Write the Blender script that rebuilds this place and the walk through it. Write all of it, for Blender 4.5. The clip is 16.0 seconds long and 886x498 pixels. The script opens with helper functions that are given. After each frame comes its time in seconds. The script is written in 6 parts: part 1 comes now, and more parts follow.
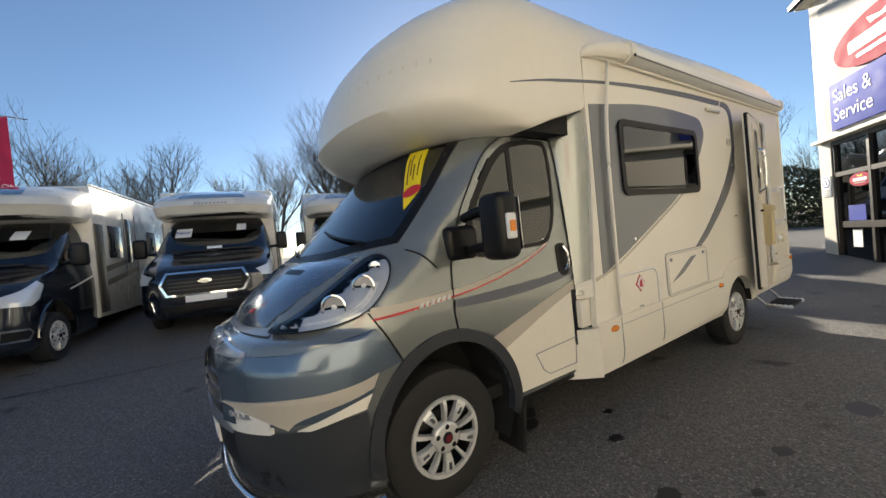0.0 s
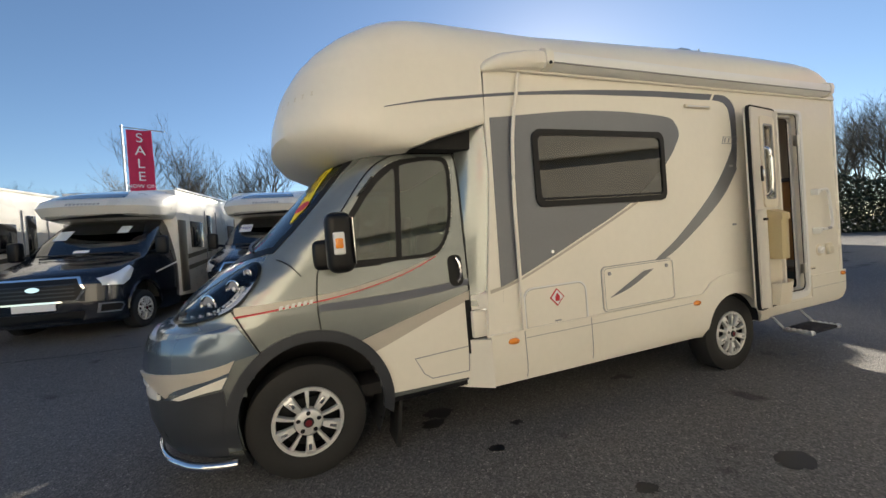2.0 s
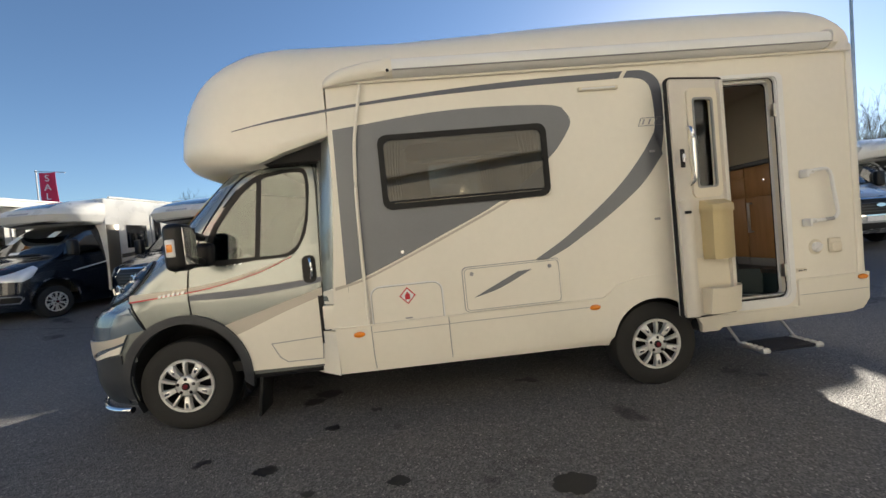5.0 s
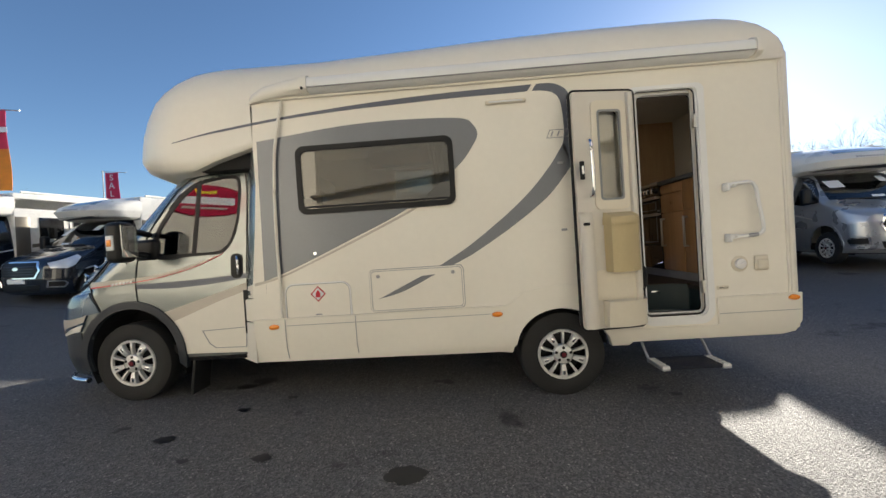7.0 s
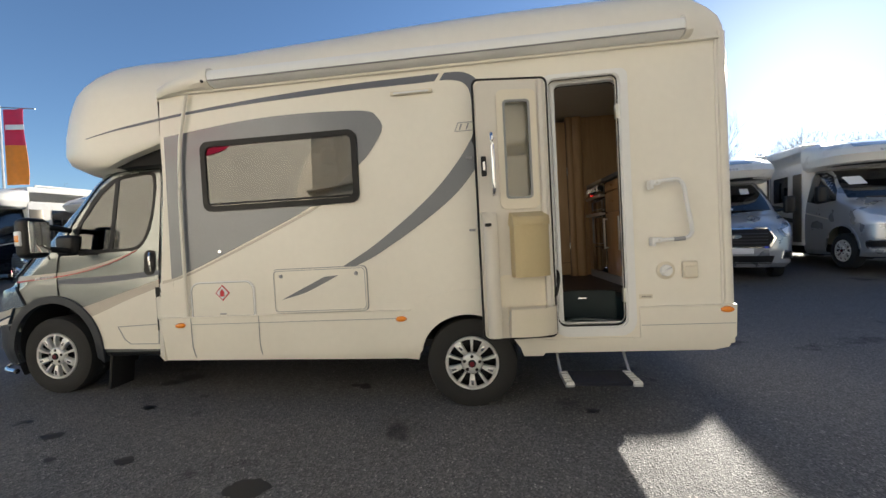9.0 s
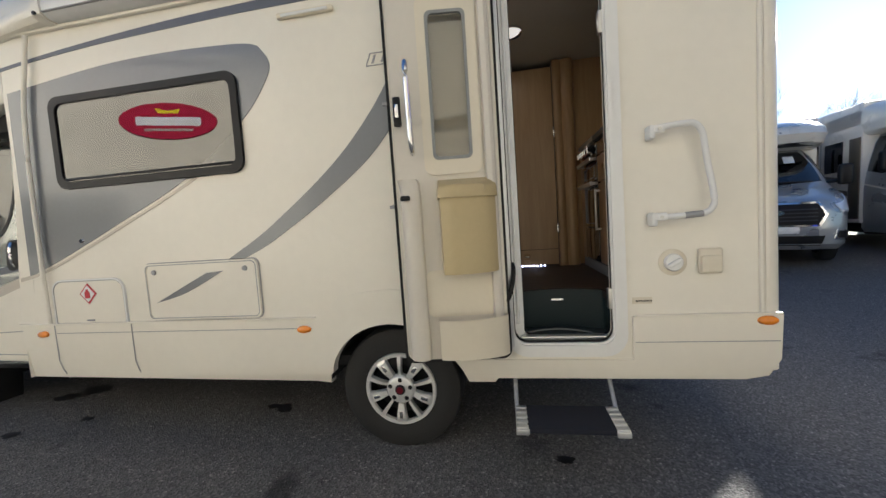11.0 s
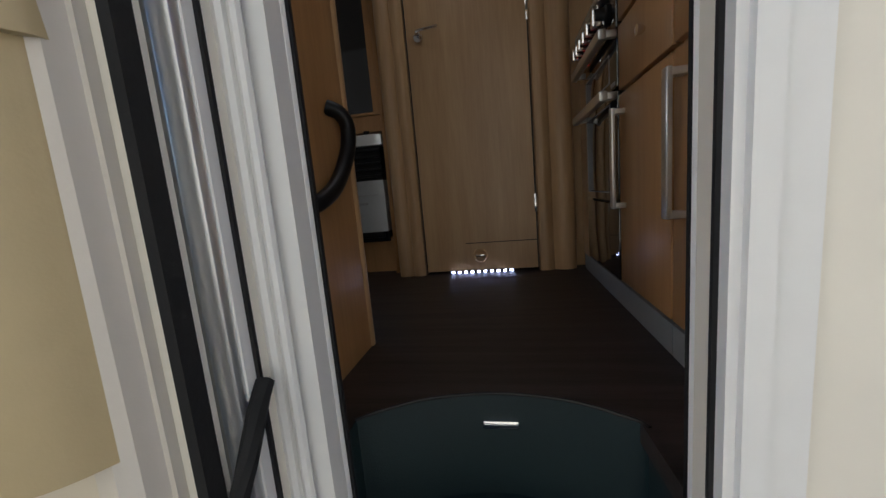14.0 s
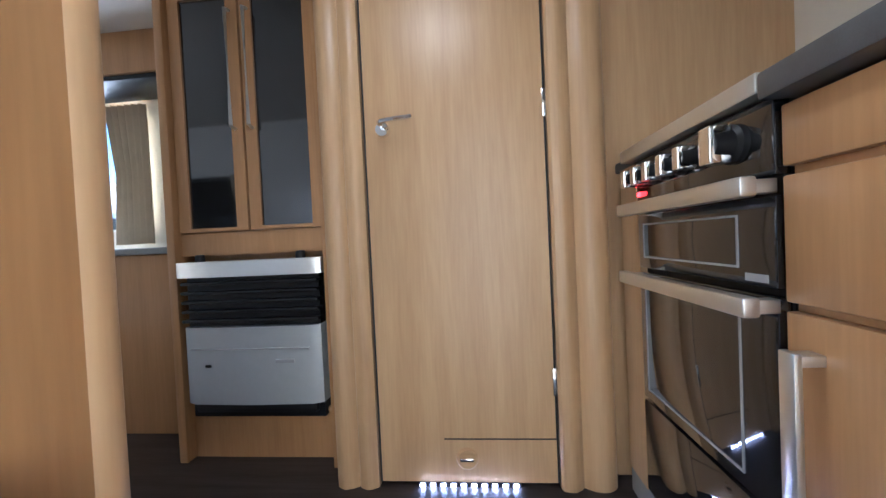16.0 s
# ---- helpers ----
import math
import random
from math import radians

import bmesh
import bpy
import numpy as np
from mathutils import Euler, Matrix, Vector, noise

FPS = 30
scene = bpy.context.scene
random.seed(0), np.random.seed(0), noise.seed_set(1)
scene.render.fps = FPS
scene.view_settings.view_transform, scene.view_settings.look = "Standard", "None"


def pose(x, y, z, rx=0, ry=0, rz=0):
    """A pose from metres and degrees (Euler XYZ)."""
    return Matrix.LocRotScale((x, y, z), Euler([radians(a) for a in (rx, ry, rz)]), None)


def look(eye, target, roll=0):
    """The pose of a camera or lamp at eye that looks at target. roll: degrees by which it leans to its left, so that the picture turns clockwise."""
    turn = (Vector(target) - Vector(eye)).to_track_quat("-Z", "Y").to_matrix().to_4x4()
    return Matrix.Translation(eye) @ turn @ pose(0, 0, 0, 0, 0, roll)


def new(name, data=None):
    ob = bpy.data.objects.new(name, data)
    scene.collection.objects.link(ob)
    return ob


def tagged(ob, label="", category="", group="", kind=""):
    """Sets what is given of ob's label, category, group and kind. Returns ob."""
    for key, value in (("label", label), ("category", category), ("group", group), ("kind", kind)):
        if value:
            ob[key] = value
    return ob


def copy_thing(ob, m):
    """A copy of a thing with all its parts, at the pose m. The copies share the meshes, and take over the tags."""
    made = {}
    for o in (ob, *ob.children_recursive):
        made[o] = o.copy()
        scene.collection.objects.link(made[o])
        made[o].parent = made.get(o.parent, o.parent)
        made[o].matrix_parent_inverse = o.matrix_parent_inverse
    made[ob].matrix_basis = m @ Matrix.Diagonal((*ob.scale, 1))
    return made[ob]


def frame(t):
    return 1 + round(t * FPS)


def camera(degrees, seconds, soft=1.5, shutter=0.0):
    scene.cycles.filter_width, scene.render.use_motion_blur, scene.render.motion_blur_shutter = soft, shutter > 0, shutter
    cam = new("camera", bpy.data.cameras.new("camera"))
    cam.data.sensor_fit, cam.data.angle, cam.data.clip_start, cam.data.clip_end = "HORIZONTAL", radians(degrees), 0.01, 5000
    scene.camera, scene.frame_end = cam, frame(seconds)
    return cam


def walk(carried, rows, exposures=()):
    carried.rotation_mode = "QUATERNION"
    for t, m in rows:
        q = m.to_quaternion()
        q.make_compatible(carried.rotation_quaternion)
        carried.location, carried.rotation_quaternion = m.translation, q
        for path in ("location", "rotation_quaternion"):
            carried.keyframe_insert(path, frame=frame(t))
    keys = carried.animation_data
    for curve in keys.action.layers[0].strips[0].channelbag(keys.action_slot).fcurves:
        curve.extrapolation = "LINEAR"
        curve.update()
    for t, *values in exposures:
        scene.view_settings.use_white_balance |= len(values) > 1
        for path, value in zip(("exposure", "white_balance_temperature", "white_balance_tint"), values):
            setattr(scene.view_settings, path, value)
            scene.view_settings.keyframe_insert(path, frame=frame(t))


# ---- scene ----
cam = camera(100.1, 16.0)
PATH = [
    (0, (-1.103, -1.597, 1.442), (0.027, 0.053, 1.412), -5.0),
    (0.5, (-0.849, -1.853, 1.438), (0.182, -0.14, 1.418), -4.4),
    (1, (-0.608, -2.05, 1.444), (0.325, -0.281, 1.426), -4.0),
    (1.5, (-0.276, -2.215, 1.471), (0.541, -0.39, 1.444), -3.7),
    (2, (0.026, -2.422, 1.473), (0.739, -0.554, 1.435), -3.6),
    (2.5, (0.308, -2.59, 1.448), (0.927, -0.688, 1.412), -3.7),
    (3, (0.601, -2.699, 1.426), (1.132, -0.771, 1.404), -3.8),
    (3.5, (0.901, -2.851, 1.434), (1.346, -0.902, 1.4), -3.8),
    (4, (1.22, -2.992, 1.429), (1.582, -1.025, 1.386), -3.7),
    (4.2, (1.397, -2.994, 1.454), (1.707, -1.019, 1.382), -3.9),
    (6.3, (2.691, -3.263, 1.397), (2.689, -1.263, 1.358), -2.7),
    (6.5, (2.817, -3.278, 1.416), (2.796, -1.279, 1.371), -2.5),
    (7, (3.14, -3.266, 1.389), (3.059, -1.268, 1.359), -2.3),
    (7.5, (3.414, -3.232, 1.423), (3.304, -1.236, 1.383), -2.1),
    (8, (3.733, -3.245, 1.416), (3.586, -1.251, 1.377), -1.9),
    (8.2, (3.827, -3.229, 1.422), (3.668, -1.235, 1.379), -1.8),
    (10.3, (4.528, -2.439, 1.363), (4.21, -0.466, 1.294), -1.7),
    (10.5, (4.563, -2.352, 1.365), (4.237, -0.38, 1.287), -1.8),
    (11, (4.699, -2.069, 1.367), (4.359, -0.103, 1.225), -2.4),
    (11.5, (4.8, -1.788, 1.364), (4.445, 0.17, 1.163), -3.0),
    (12, (4.851, -1.466, 1.377), (4.471, 0.48, 1.115), -3.9),
    (12.5, (4.926, -1.182, 1.369), (4.554, 0.757, 1.048), -4.1),
    (13, (4.978, -0.931, 1.368), (4.616, 1.002, 1.004), -4.2),
    (13.5, (4.982, -0.637, 1.369), (4.618, 1.295, 1.003), -4.2),
    (14, (5.033, -0.387, 1.348), (4.685, 1.559, 1.041), -3.5),
    (14.5, (5.049, -0.179, 1.406), (4.719, 1.778, 1.154), -3.2),
    (15, (5.008, 0.05, 1.461), (4.713, 2.019, 1.274), -2.3),
    (15.5, (4.966, 0.261, 1.572), (4.721, 2.242, 1.443), -1.5),
    (16, (4.932, 0.322, 1.728), (4.751, 2.313, 1.681), -1.2),
]
walk(cam, [(t, look(eye, target, roll)) for t, eye, target, roll in PATH],
     exposures=[(0, 1.45, 7000, 9), (4.2, 1.5, 6900, 9), (6.5, 1.42, 6500, 9), (8.2, 1.46, 6500, 9), (10.3, 1.5, 6300, 9), (12.5, 1.6, 5800, 10), (13.5, 1.6, 5550, 10), (14.0, 1.75, 5700, 10), (14.5, 2.85, 6000, 10), (15.0, 3.4, 7600, 10), (15.5, 4.0, 5950, 10), (16.0, 4.3, 5000, 10)])

# ---- world, sun, exposure ----
SUN_HEADING, SUN_UP = 52.0, 19.0
world = bpy.data.worlds.new("world")
scene.world = world
world.use_nodes = True
wn = world.node_tree
sky = wn.nodes.new("ShaderNodeTexSky")
sky.sky_type, sky.sun_disc = "NISHITA", False
sky.sun_elevation, sky.sun_rotation = radians(SUN_UP), radians(90 - SUN_HEADING)
sky.air_density, sky.dust_density, sky.ozone_density = 0.9, 0.2, 4.0
wn.links.new(sky.outputs[0], wn.nodes["Background"].inputs[0])
wn.nodes["Background"].inputs[1].default_value = 0.06
sun_data = bpy.data.lights.new("sun", "SUN")
sun_data.energy, sun_data.angle, sun_data.color = 4.4, radians(0.6), (1.0, 0.93, 0.82)
sun = new("sun", sun_data)
sun.matrix_basis = look((0, 0, 0), (-math.cos(radians(SUN_HEADING)) * math.cos(radians(SUN_UP)),
                                    -math.sin(radians(SUN_HEADING)) * math.cos(radians(SUN_UP)), -math.sin(radians(SUN_UP))))


# ---- materials ----
def material(name, color, rough=0.5, metal=0.0, vary=0.06, scale=3.0, bump=0.0, bump_scale=60.0, coat=0.0, fine=0.0, stretch=None, spec=0.5):
    """Principled surface with two scales of colour variation and a fine relief."""
    m = bpy.data.materials.new(name)
    m.use_nodes = True
    t = m.node_tree
    b = t.nodes["Principled BSDF"]
    b.inputs["Roughness"].default_value = rough
    b.inputs["Metallic"].default_value = metal
    b.inputs["Coat Weight"].default_value = coat
    b.inputs["Coat Roughness"].default_value = 0.05
    b.inputs["Specular IOR Level"].default_value = spec
    co = t.nodes.new("ShaderNodeTexCoord")
    vec = co.outputs["Object"]
    if stretch:
        mp = t.nodes.new("ShaderNodeMapping")
        mp.inputs["Scale"].default_value = stretch
        t.links.new(vec, mp.inputs[0])
        vec = mp.outputs[0]
    n1 = t.nodes.new("ShaderNodeTexNoise")
    n1.inputs["Scale"].default_value, n1.inputs["Detail"].default_value = scale, 4
    n2 = t.nodes.new("ShaderNodeTexNoise")
    n2.inputs["Scale"].default_value, n2.inputs["Detail"].default_value = scale * 14, 3
    t.links.new(vec, n1.inputs["Vector"]), t.links.new(vec, n2.inputs["Vector"])
    mix = t.nodes.new("ShaderNodeMath")
    mix.operation = "MULTIPLY_ADD"
    mix.inputs[1].default_value = 0.45
    t.links.new(n2.outputs[0], mix.inputs[0]), t.links.new(n1.outputs[0], mix.inputs[2])
    ramp = t.nodes.new("ShaderNodeValToRGB")
    lo = [max(0, c * (1 - vary * 2)) for c in color]
    hi = [min(1, c * (1 + vary * 1.6)) for c in color]
    ramp.color_ramp.elements[0].position, ramp.color_ramp.elements[0].color = 0.45, (*lo, 1)
    ramp.color_ramp.elements[1].position, ramp.color_ramp.elements[1].color = 1.0, (*hi, 1)
    t.links.new(mix.outputs[0], ramp.inputs[0]), t.links.new(ramp.outputs[0], b.inputs["Base Color"])
    rr = t.nodes.new("ShaderNodeMapRange")
    rr.inputs["To Min"].default_value, rr.inputs["To Max"].default_value = max(0.02, rough * 0.82), min(1, rough * 1.2)
    t.links.new(n1.outputs[0], rr.inputs[0]), t.links.new(rr.outputs[0], b.inputs["Roughness"])
    if bump:
        n3 = t.nodes.new("ShaderNodeTexNoise")
        n3.inputs["Scale"].default_value, n3.inputs["Detail"].default_value = bump_scale, 3
        t.links.new(vec, n3.inputs["Vector"])
        bp = t.nodes.new("ShaderNodeBump")
        bp.inputs["Strength"].default_value, bp.inputs["Distance"].default_value = bump, 0.01
        t.links.new(n3.outputs[0], bp.inputs["Height"]), t.links.new(bp.outputs[0], b.inputs["Normal"])
    return m


def glass(name, tint, rough=0.0, see=0.5):
    """Tinted pane: clear glass mixed with a transparent tint, glossy at grazing angles."""
    m = bpy.data.materials.new(name)
    m.use_nodes = True
    t = m.node_tree
    out = t.nodes["Material Output"]
    tr = t.nodes.new("ShaderNodeBsdfTransparent")
    tr.inputs[0].default_value = (*tint, 1)
    gl = t.nodes.new("ShaderNodeBsdfGlossy")
    gl.inputs["Roughness"].default_value = max(0.01, rough)
    fr = t.nodes.new("ShaderNodeFresnel")
    fr.inputs[0].default_value = 1.45 + see
    mx = t.nodes.new("ShaderNodeMixShader")
    mx.inputs[0].default_value = 0.05
    if see > 0:
        t.links.new(fr.outputs[0], mx.inputs[0])
    t.links.new(tr.outputs[0], mx.inputs[1]), t.links.new(gl.outputs[0], mx.inputs[2])
    t.links.new(mx.outputs[0], out.inputs[0])
    return m


def glow(name, color, strength):
    m = bpy.data.materials.new(name)
    m.use_nodes = True
    b = m.node_tree.nodes["Principled BSDF"]
    b.inputs["Base Color"].default_value = (*color, 1)
    b.inputs["Emission Color"].default_value = (*color, 1)
    b.inputs["Emission Strength"].default_value = strength
    return m


def wood(name, light, dark, axis, scale=1.0, rough=0.35):
    """Oak veneer: long streaks along one axis, fine pores."""
    m = bpy.data.materials.new(name)
    m.use_nodes = True
    t = m.node_tree
    b = t.nodes["Principled BSDF"]
    co = t.nodes.new("ShaderNodeTexCoord")
    mp = t.nodes.new("ShaderNodeMapping")
    s = [9.0 * scale] * 3
    s["xyz".index(axis)] = 0.55 * scale
    mp.inputs["Scale"].default_value = s
    t.links.new(co.outputs["Object"], mp.inputs[0])
    n1 = t.nodes.new("ShaderNodeTexNoise")
    n1.inputs["Scale"].default_value, n1.inputs["Detail"].default_value, n1.inputs["Distortion"].default_value = 1.6, 6, 0.6
    n2 = t.nodes.new("ShaderNodeTexNoise")
    n2.inputs["Scale"].default_value, n2.inputs["Detail"].default_value = 14, 3
    t.links.new(mp.outputs[0], n1.inputs["Vector"]), t.links.new(mp.outputs[0], n2.inputs["Vector"])
    ma = t.nodes.new("ShaderNodeMath")
    ma.operation = "MULTIPLY_ADD"
    ma.inputs[1].default_value = 0.5
    t.links.new(n2.outputs[0], ma.inputs[0]), t.links.new(n1.outputs[0], ma.inputs[2])
    ramp = t.nodes.new("ShaderNodeValToRGB")
    e = ramp.color_ramp.elements
    e[0].position, e[0].color = 0.42, (*dark, 1)
    e[1].position, e[1].color = 0.95, (*light, 1)
    t.links.new(ma.outputs[0], ramp.inputs[0]), t.links.new(ramp.outputs[0], b.inputs["Base Color"])
    b.inputs["Roughness"].default_value = rough
    bp = t.nodes.new("ShaderNodeBump")
    bp.inputs["Strength"].default_value, bp.inputs["Distance"].default_value = 0.058, 0.002
    t.links.new(n2.outputs[0], bp.inputs["Height"]), t.links.new(bp.outputs[0], b.inputs["Normal"])
    return m


def asphalt_material():
    m = bpy.data.materials.new("asphalt")
    m.use_nodes = True
    t = m.node_tree
    b = t.nodes["Principled BSDF"]
    co = t.nodes.new("ShaderNodeTexCoord")

    def tex(scale, detail, rough=0.5):
        n = t.nodes.new("ShaderNodeTexNoise")
        n.inputs["Scale"].default_value, n.inputs["Detail"].default_value, n.inputs["Roughness"].default_value = scale, detail, rough
        t.links.new(co.outputs["Object"], n.inputs["Vector"])
        return n.outputs[0]

    def ramp(src, stops):
        r = t.nodes.new("ShaderNodeValToRGB")
        while len(r.color_ramp.elements) < len(stops):
            r.color_ramp.elements.new(0.5)
        for e, (p, v) in zip(r.color_ramp.elements, stops):
            e.position, e.color = p, (v[0], v[1], v[2], 1)
        t.links.new(src, r.inputs[0])
        return r.outputs[0]

    def mul(a, c, kind="MULTIPLY"):
        x = t.nodes.new("ShaderNodeMix")
        x.data_type, x.blend_type = "RGBA", kind
        x.inputs["Factor"].default_value = 1
        t.links.new(a, x.inputs["A"]), t.links.new(c, x.inputs["B"])
        return x.outputs["Result"]

    v = t.nodes.new("ShaderNodeTexVoronoi")
    v.inputs["Scale"].default_value = 95
    t.links.new(co.outputs["Object"], v.inputs["Vector"])
    grit = ramp(v.outputs["Color"], [(0.0, (0.05, 0.05, 0.051)), (0.55, (0.125, 0.122, 0.12)), (0.85, (0.20, 0.195, 0.19)), (1.0, (0.44, 0.42, 0.39))])
    broad = ramp(tex(0.35, 5), [(0.3, (0.85, 0.85, 0.86)), (0.7, (1.12, 1.11, 1.09))])
    oil = ramp(tex(1.35, 3, 0.55), [(0.30, (0.30, 0.30, 0.31)), (0.37, (1, 1, 1))])
    t.links.new(mul(mul(grit, broad), oil), b.inputs["Base Color"])
    b.inputs["Roughness"].default_value = 0.72
    bp = t.nodes.new("ShaderNodeBump")
    bp.inputs["Strength"].default_value, bp.inputs["Distance"].default_value = 0.9, 0.006
    t.links.new(v.outputs["Distance"], bp.inputs["Height"]), t.links.new(bp.outputs[0], b.inputs["Normal"])
    return m


ASPHALT = asphalt_material()
GEL = material("cream_gelcoat", (0.82, 0.78, 0.69), 0.3, vary=0.02, scale=1.2, coat=0.15)
WHITE = material("white_frame_plastic", (0.80, 0.80, 0.79), 0.3, vary=0.02, scale=2)
CABPAINT = material("grey_metallic_paint", (0.27, 0.29, 0.28), 0.24, 0.6, vary=0.03, scale=2, coat=1.0)
BLUEPAINT = material("blue_grey_metallic_paint", (0.13, 0.175, 0.23), 0.2, 0.6, vary=0.03, scale=2, coat=0.8)
BUMPERGREY = material("dark_grey_bumper_plastic", (0.028, 0.032, 0.040), 0.45, vary=0.06, scale=4, bump=0.05, bump_scale=300)
DECAL = material("slate_vinyl_decal", (0.17, 0.18, 0.20), 0.3, 0.35, vary=0.03, coat=0.3)
SILVERDECAL = material("silver_beige_vinyl_decal", (0.50, 0.46, 0.40), 0.35, 0.2, vary=0.03)
GREYDECAL = material("dark_grey_vinyl_stripe", (0.12, 0.13, 0.16), 0.35, 0.2, vary=0.03)
BLACK = material("black_plastic", (0.007, 0.007, 0.008), 0.42, vary=0.08, bump=0.05, bump_scale=400, spec=0.3)
RUBBER = material("black_rubber", (0.009, 0.009, 0.0095), 0.8, vary=0.12, scale=8, bump=0.1, bump_scale=120)
TYRE = material("worn_tyre_rubber", (0.016, 0.016, 0.0165), 0.75, vary=0.15, scale=7, bump=0.12, bump_scale=150)
ALLOY = material("silver_wheel_trim", (0.72, 0.72, 0.71), 0.32, 0.45, vary=0.04, scale=10)
CHROME = material("chrome", (0.85, 0.85, 0.86), 0.08, 1.0, vary=0.01)
STEEL = material("brushed_steel", (0.66, 0.65, 0.62), 0.3, 0.9, vary=0.01)
ALU = material("brushed_aluminium", (0.70, 0.71, 0.72), 0.35, 0.9, vary=0.03)
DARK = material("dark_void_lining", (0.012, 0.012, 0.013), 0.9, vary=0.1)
ORANGE = material("orange_lens", (0.85, 0.26, 0.02), 0.2, vary=0.05, coat=0.6)
CLEARLENS = material("bright_headlamp_reflector", (0.80, 0.81, 0.83), 0.2, 0.3, vary=0.02, scale=6, coat=0.5)
WHITELENS = material("white_lamp_housing", (0.75, 0.75, 0.74), 0.25, vary=0.03, coat=0.4)
RED = material("red_vinyl", (0.55, 0.025, 0.04), 0.45, vary=0.04)
PINKFLAG = material("red_flag_fabric", (0.62, 0.03, 0.09), 0.8, vary=0.06, scale=6, bump=0.1)
ORANGEFLAG = material("orange_flag_fabric", (0.75, 0.25, 0.03), 0.8, vary=0.06, scale=6, bump=0.1)
YELLOW = material("yellow_card", (0.85, 0.68, 0.02), 0.5, vary=0.03)
WHITEPAPER = material("white_print", (0.80, 0.80, 0.80), 0.6, vary=0.02)
BLACKPRINT = material("black_print", (0.02, 0.02, 0.02), 0.6, vary=0.02)
GREYPRINT = material("grey_print", (0.33, 0.33, 0.34), 0.5, vary=0.02)
BIN = material("beige_bin_plastic", (0.50, 0.405, 0.225), 0.42, vary=0.03, scale=3, bump=0.03, bump_scale=300)
DOORLINER = material("pale_beige_door_liner", (0.66, 0.62, 0.55), 0.42, vary=0.02, scale=3, bump=0.02, bump_scale=300)
TRAY = material("cream_tray_plastic", (0.72, 0.66, 0.54), 0.42, vary=0.02)
WINGLASS = glass("smoked_acrylic_glass", (0.36, 0.32, 0.26), 0.0, 0.65)
CABGLASS = glass("green_tinted_glass", (0.45, 0.52, 0.47), 0.0, 0.55)
SCREENGLASS = glass("windscreen_glass", (0.62, 0.70, 0.66), 0.0, 0.9)
DARKGLASS = glass("dark_tinted_glass", (0.10, 0.11, 0.12), 0.0, 0.6)
DOORGLASS = glass("pale_acrylic_glass", (0.88, 0.87, 0.84), 0.0, 0.3)
LENSGLASS = glass("clear_lens", (0.94, 0.95, 0.96), 0.0, 0.05)
CLEARGLASS = glass("clear_glass", (0.85, 0.88, 0.87), 0.0, 0.0)
OAK = wood("oak_veneer", (0.45, 0.25, 0.105), (0.33, 0.17, 0.066), "z")
OAKLIGHT = wood("light_oak_veneer", (0.56, 0.37, 0.195), (0.43, 0.265, 0.128), "z", 1.0, 0.36)
OAKH = wood("oak_edging", (0.52, 0.33, 0.16), (0.38, 0.22, 0.10), "x")
VINYL = wood("dark_wood_effect_vinyl", (0.05, 0.038, 0.034), (0.010, 0.007, 0.006), "x", 1.6, 0.5)
TEAL = material("dark_teal_step_liner", (0.010, 0.024, 0.028), 0.55, vary=0.08, scale=6, bump=0.12, bump_scale=260)
STEPCARPET = material("navy_step_mat", (0.010, 0.012, 0.022), 0.95, vary=0.15, scale=20, bump=0.4, bump_scale=300)
GREYTRIM = material("grey_plinth_trim", (0.25, 0.26, 0.26), 0.45, vary=0.03)
WORKTOP = material("dark_grey_laminate_worktop", (0.075, 0.08, 0.085), 0.4, vary=0.12, scale=30)
BLACKGLASS = material("black_enamel_glass", (0.012, 0.012, 0.013), 0.06, vary=0.02, coat=1.0)
HEATER = material("silver_grey_heater_paint", (0.40, 0.42, 0.44), 0.42, 0.4, vary=0.03)
CURTAIN = material("cream_curtain_fabric", (0.62, 0.54, 0.40), 0.9, vary=0.05, scale=10, bump=0.1)
SEATCLOTH = material("beige_seat_cloth", (0.40, 0.36, 0.30), 0.9, vary=0.08, scale=14, bump=0.15, bump_scale=300)
LINER = material("pale_wall_board", (0.66, 0.62, 0.54), 0.6, vary=0.02)
NAVY = material("navy_metallic_paint", (0.010, 0.014, 0.024), 0.22, 0.3, vary=0.05, coat=1.0)
SILVERPAINT = material("silver_metallic_paint", (0.42, 0.44, 0.47), 0.28, 0.6, vary=0.03, coat=0.8)
PEARL = material("pearl_white_gelcoat", (0.74, 0.72, 0.67), 0.28, vary=0.02, coat=0.3)
TAUPE = material("bronze_grey_panel", (0.16, 0.14, 0.11), 0.35, 0.4, vary=0.05)
RENDER = material("cream_render_cladding", (0.70, 0.65, 0.54), 0.7, vary=0.05, scale=1.5, bump=0.06, bump_scale=40)
GREYRENDER = material("pale_grey_render_panel", (0.40, 0.40, 0.385), 0.7, vary=0.05, scale=1.5, bump=0.06, bump_scale=40)
BRONZE = material("dark_bronze_shopfront_frame", (0.035, 0.03, 0.028), 0.4, 0.3, vary=0.06)
BLUESIGN = material("blue_sign_panel", (0.035, 0.06, 0.36), 0.75, vary=0.03, spec=0.2)
REDSIGN = material("red_oval_sign_panel", (0.45, 0.02, 0.06), 0.75, vary=0.04, spec=0.2)
REDBADGE = material("dark_red_enamel", (0.14, 0.012, 0.02), 0.25, vary=0.03, coat=0.6)
BARK = material("winter_bark", (0.10, 0.085, 0.065), 0.9, vary=0.2, scale=6)
HEDGE = material("dark_hedge_leaves", (0.035, 0.045, 0.02), 0.8, vary=0.3, scale=5)
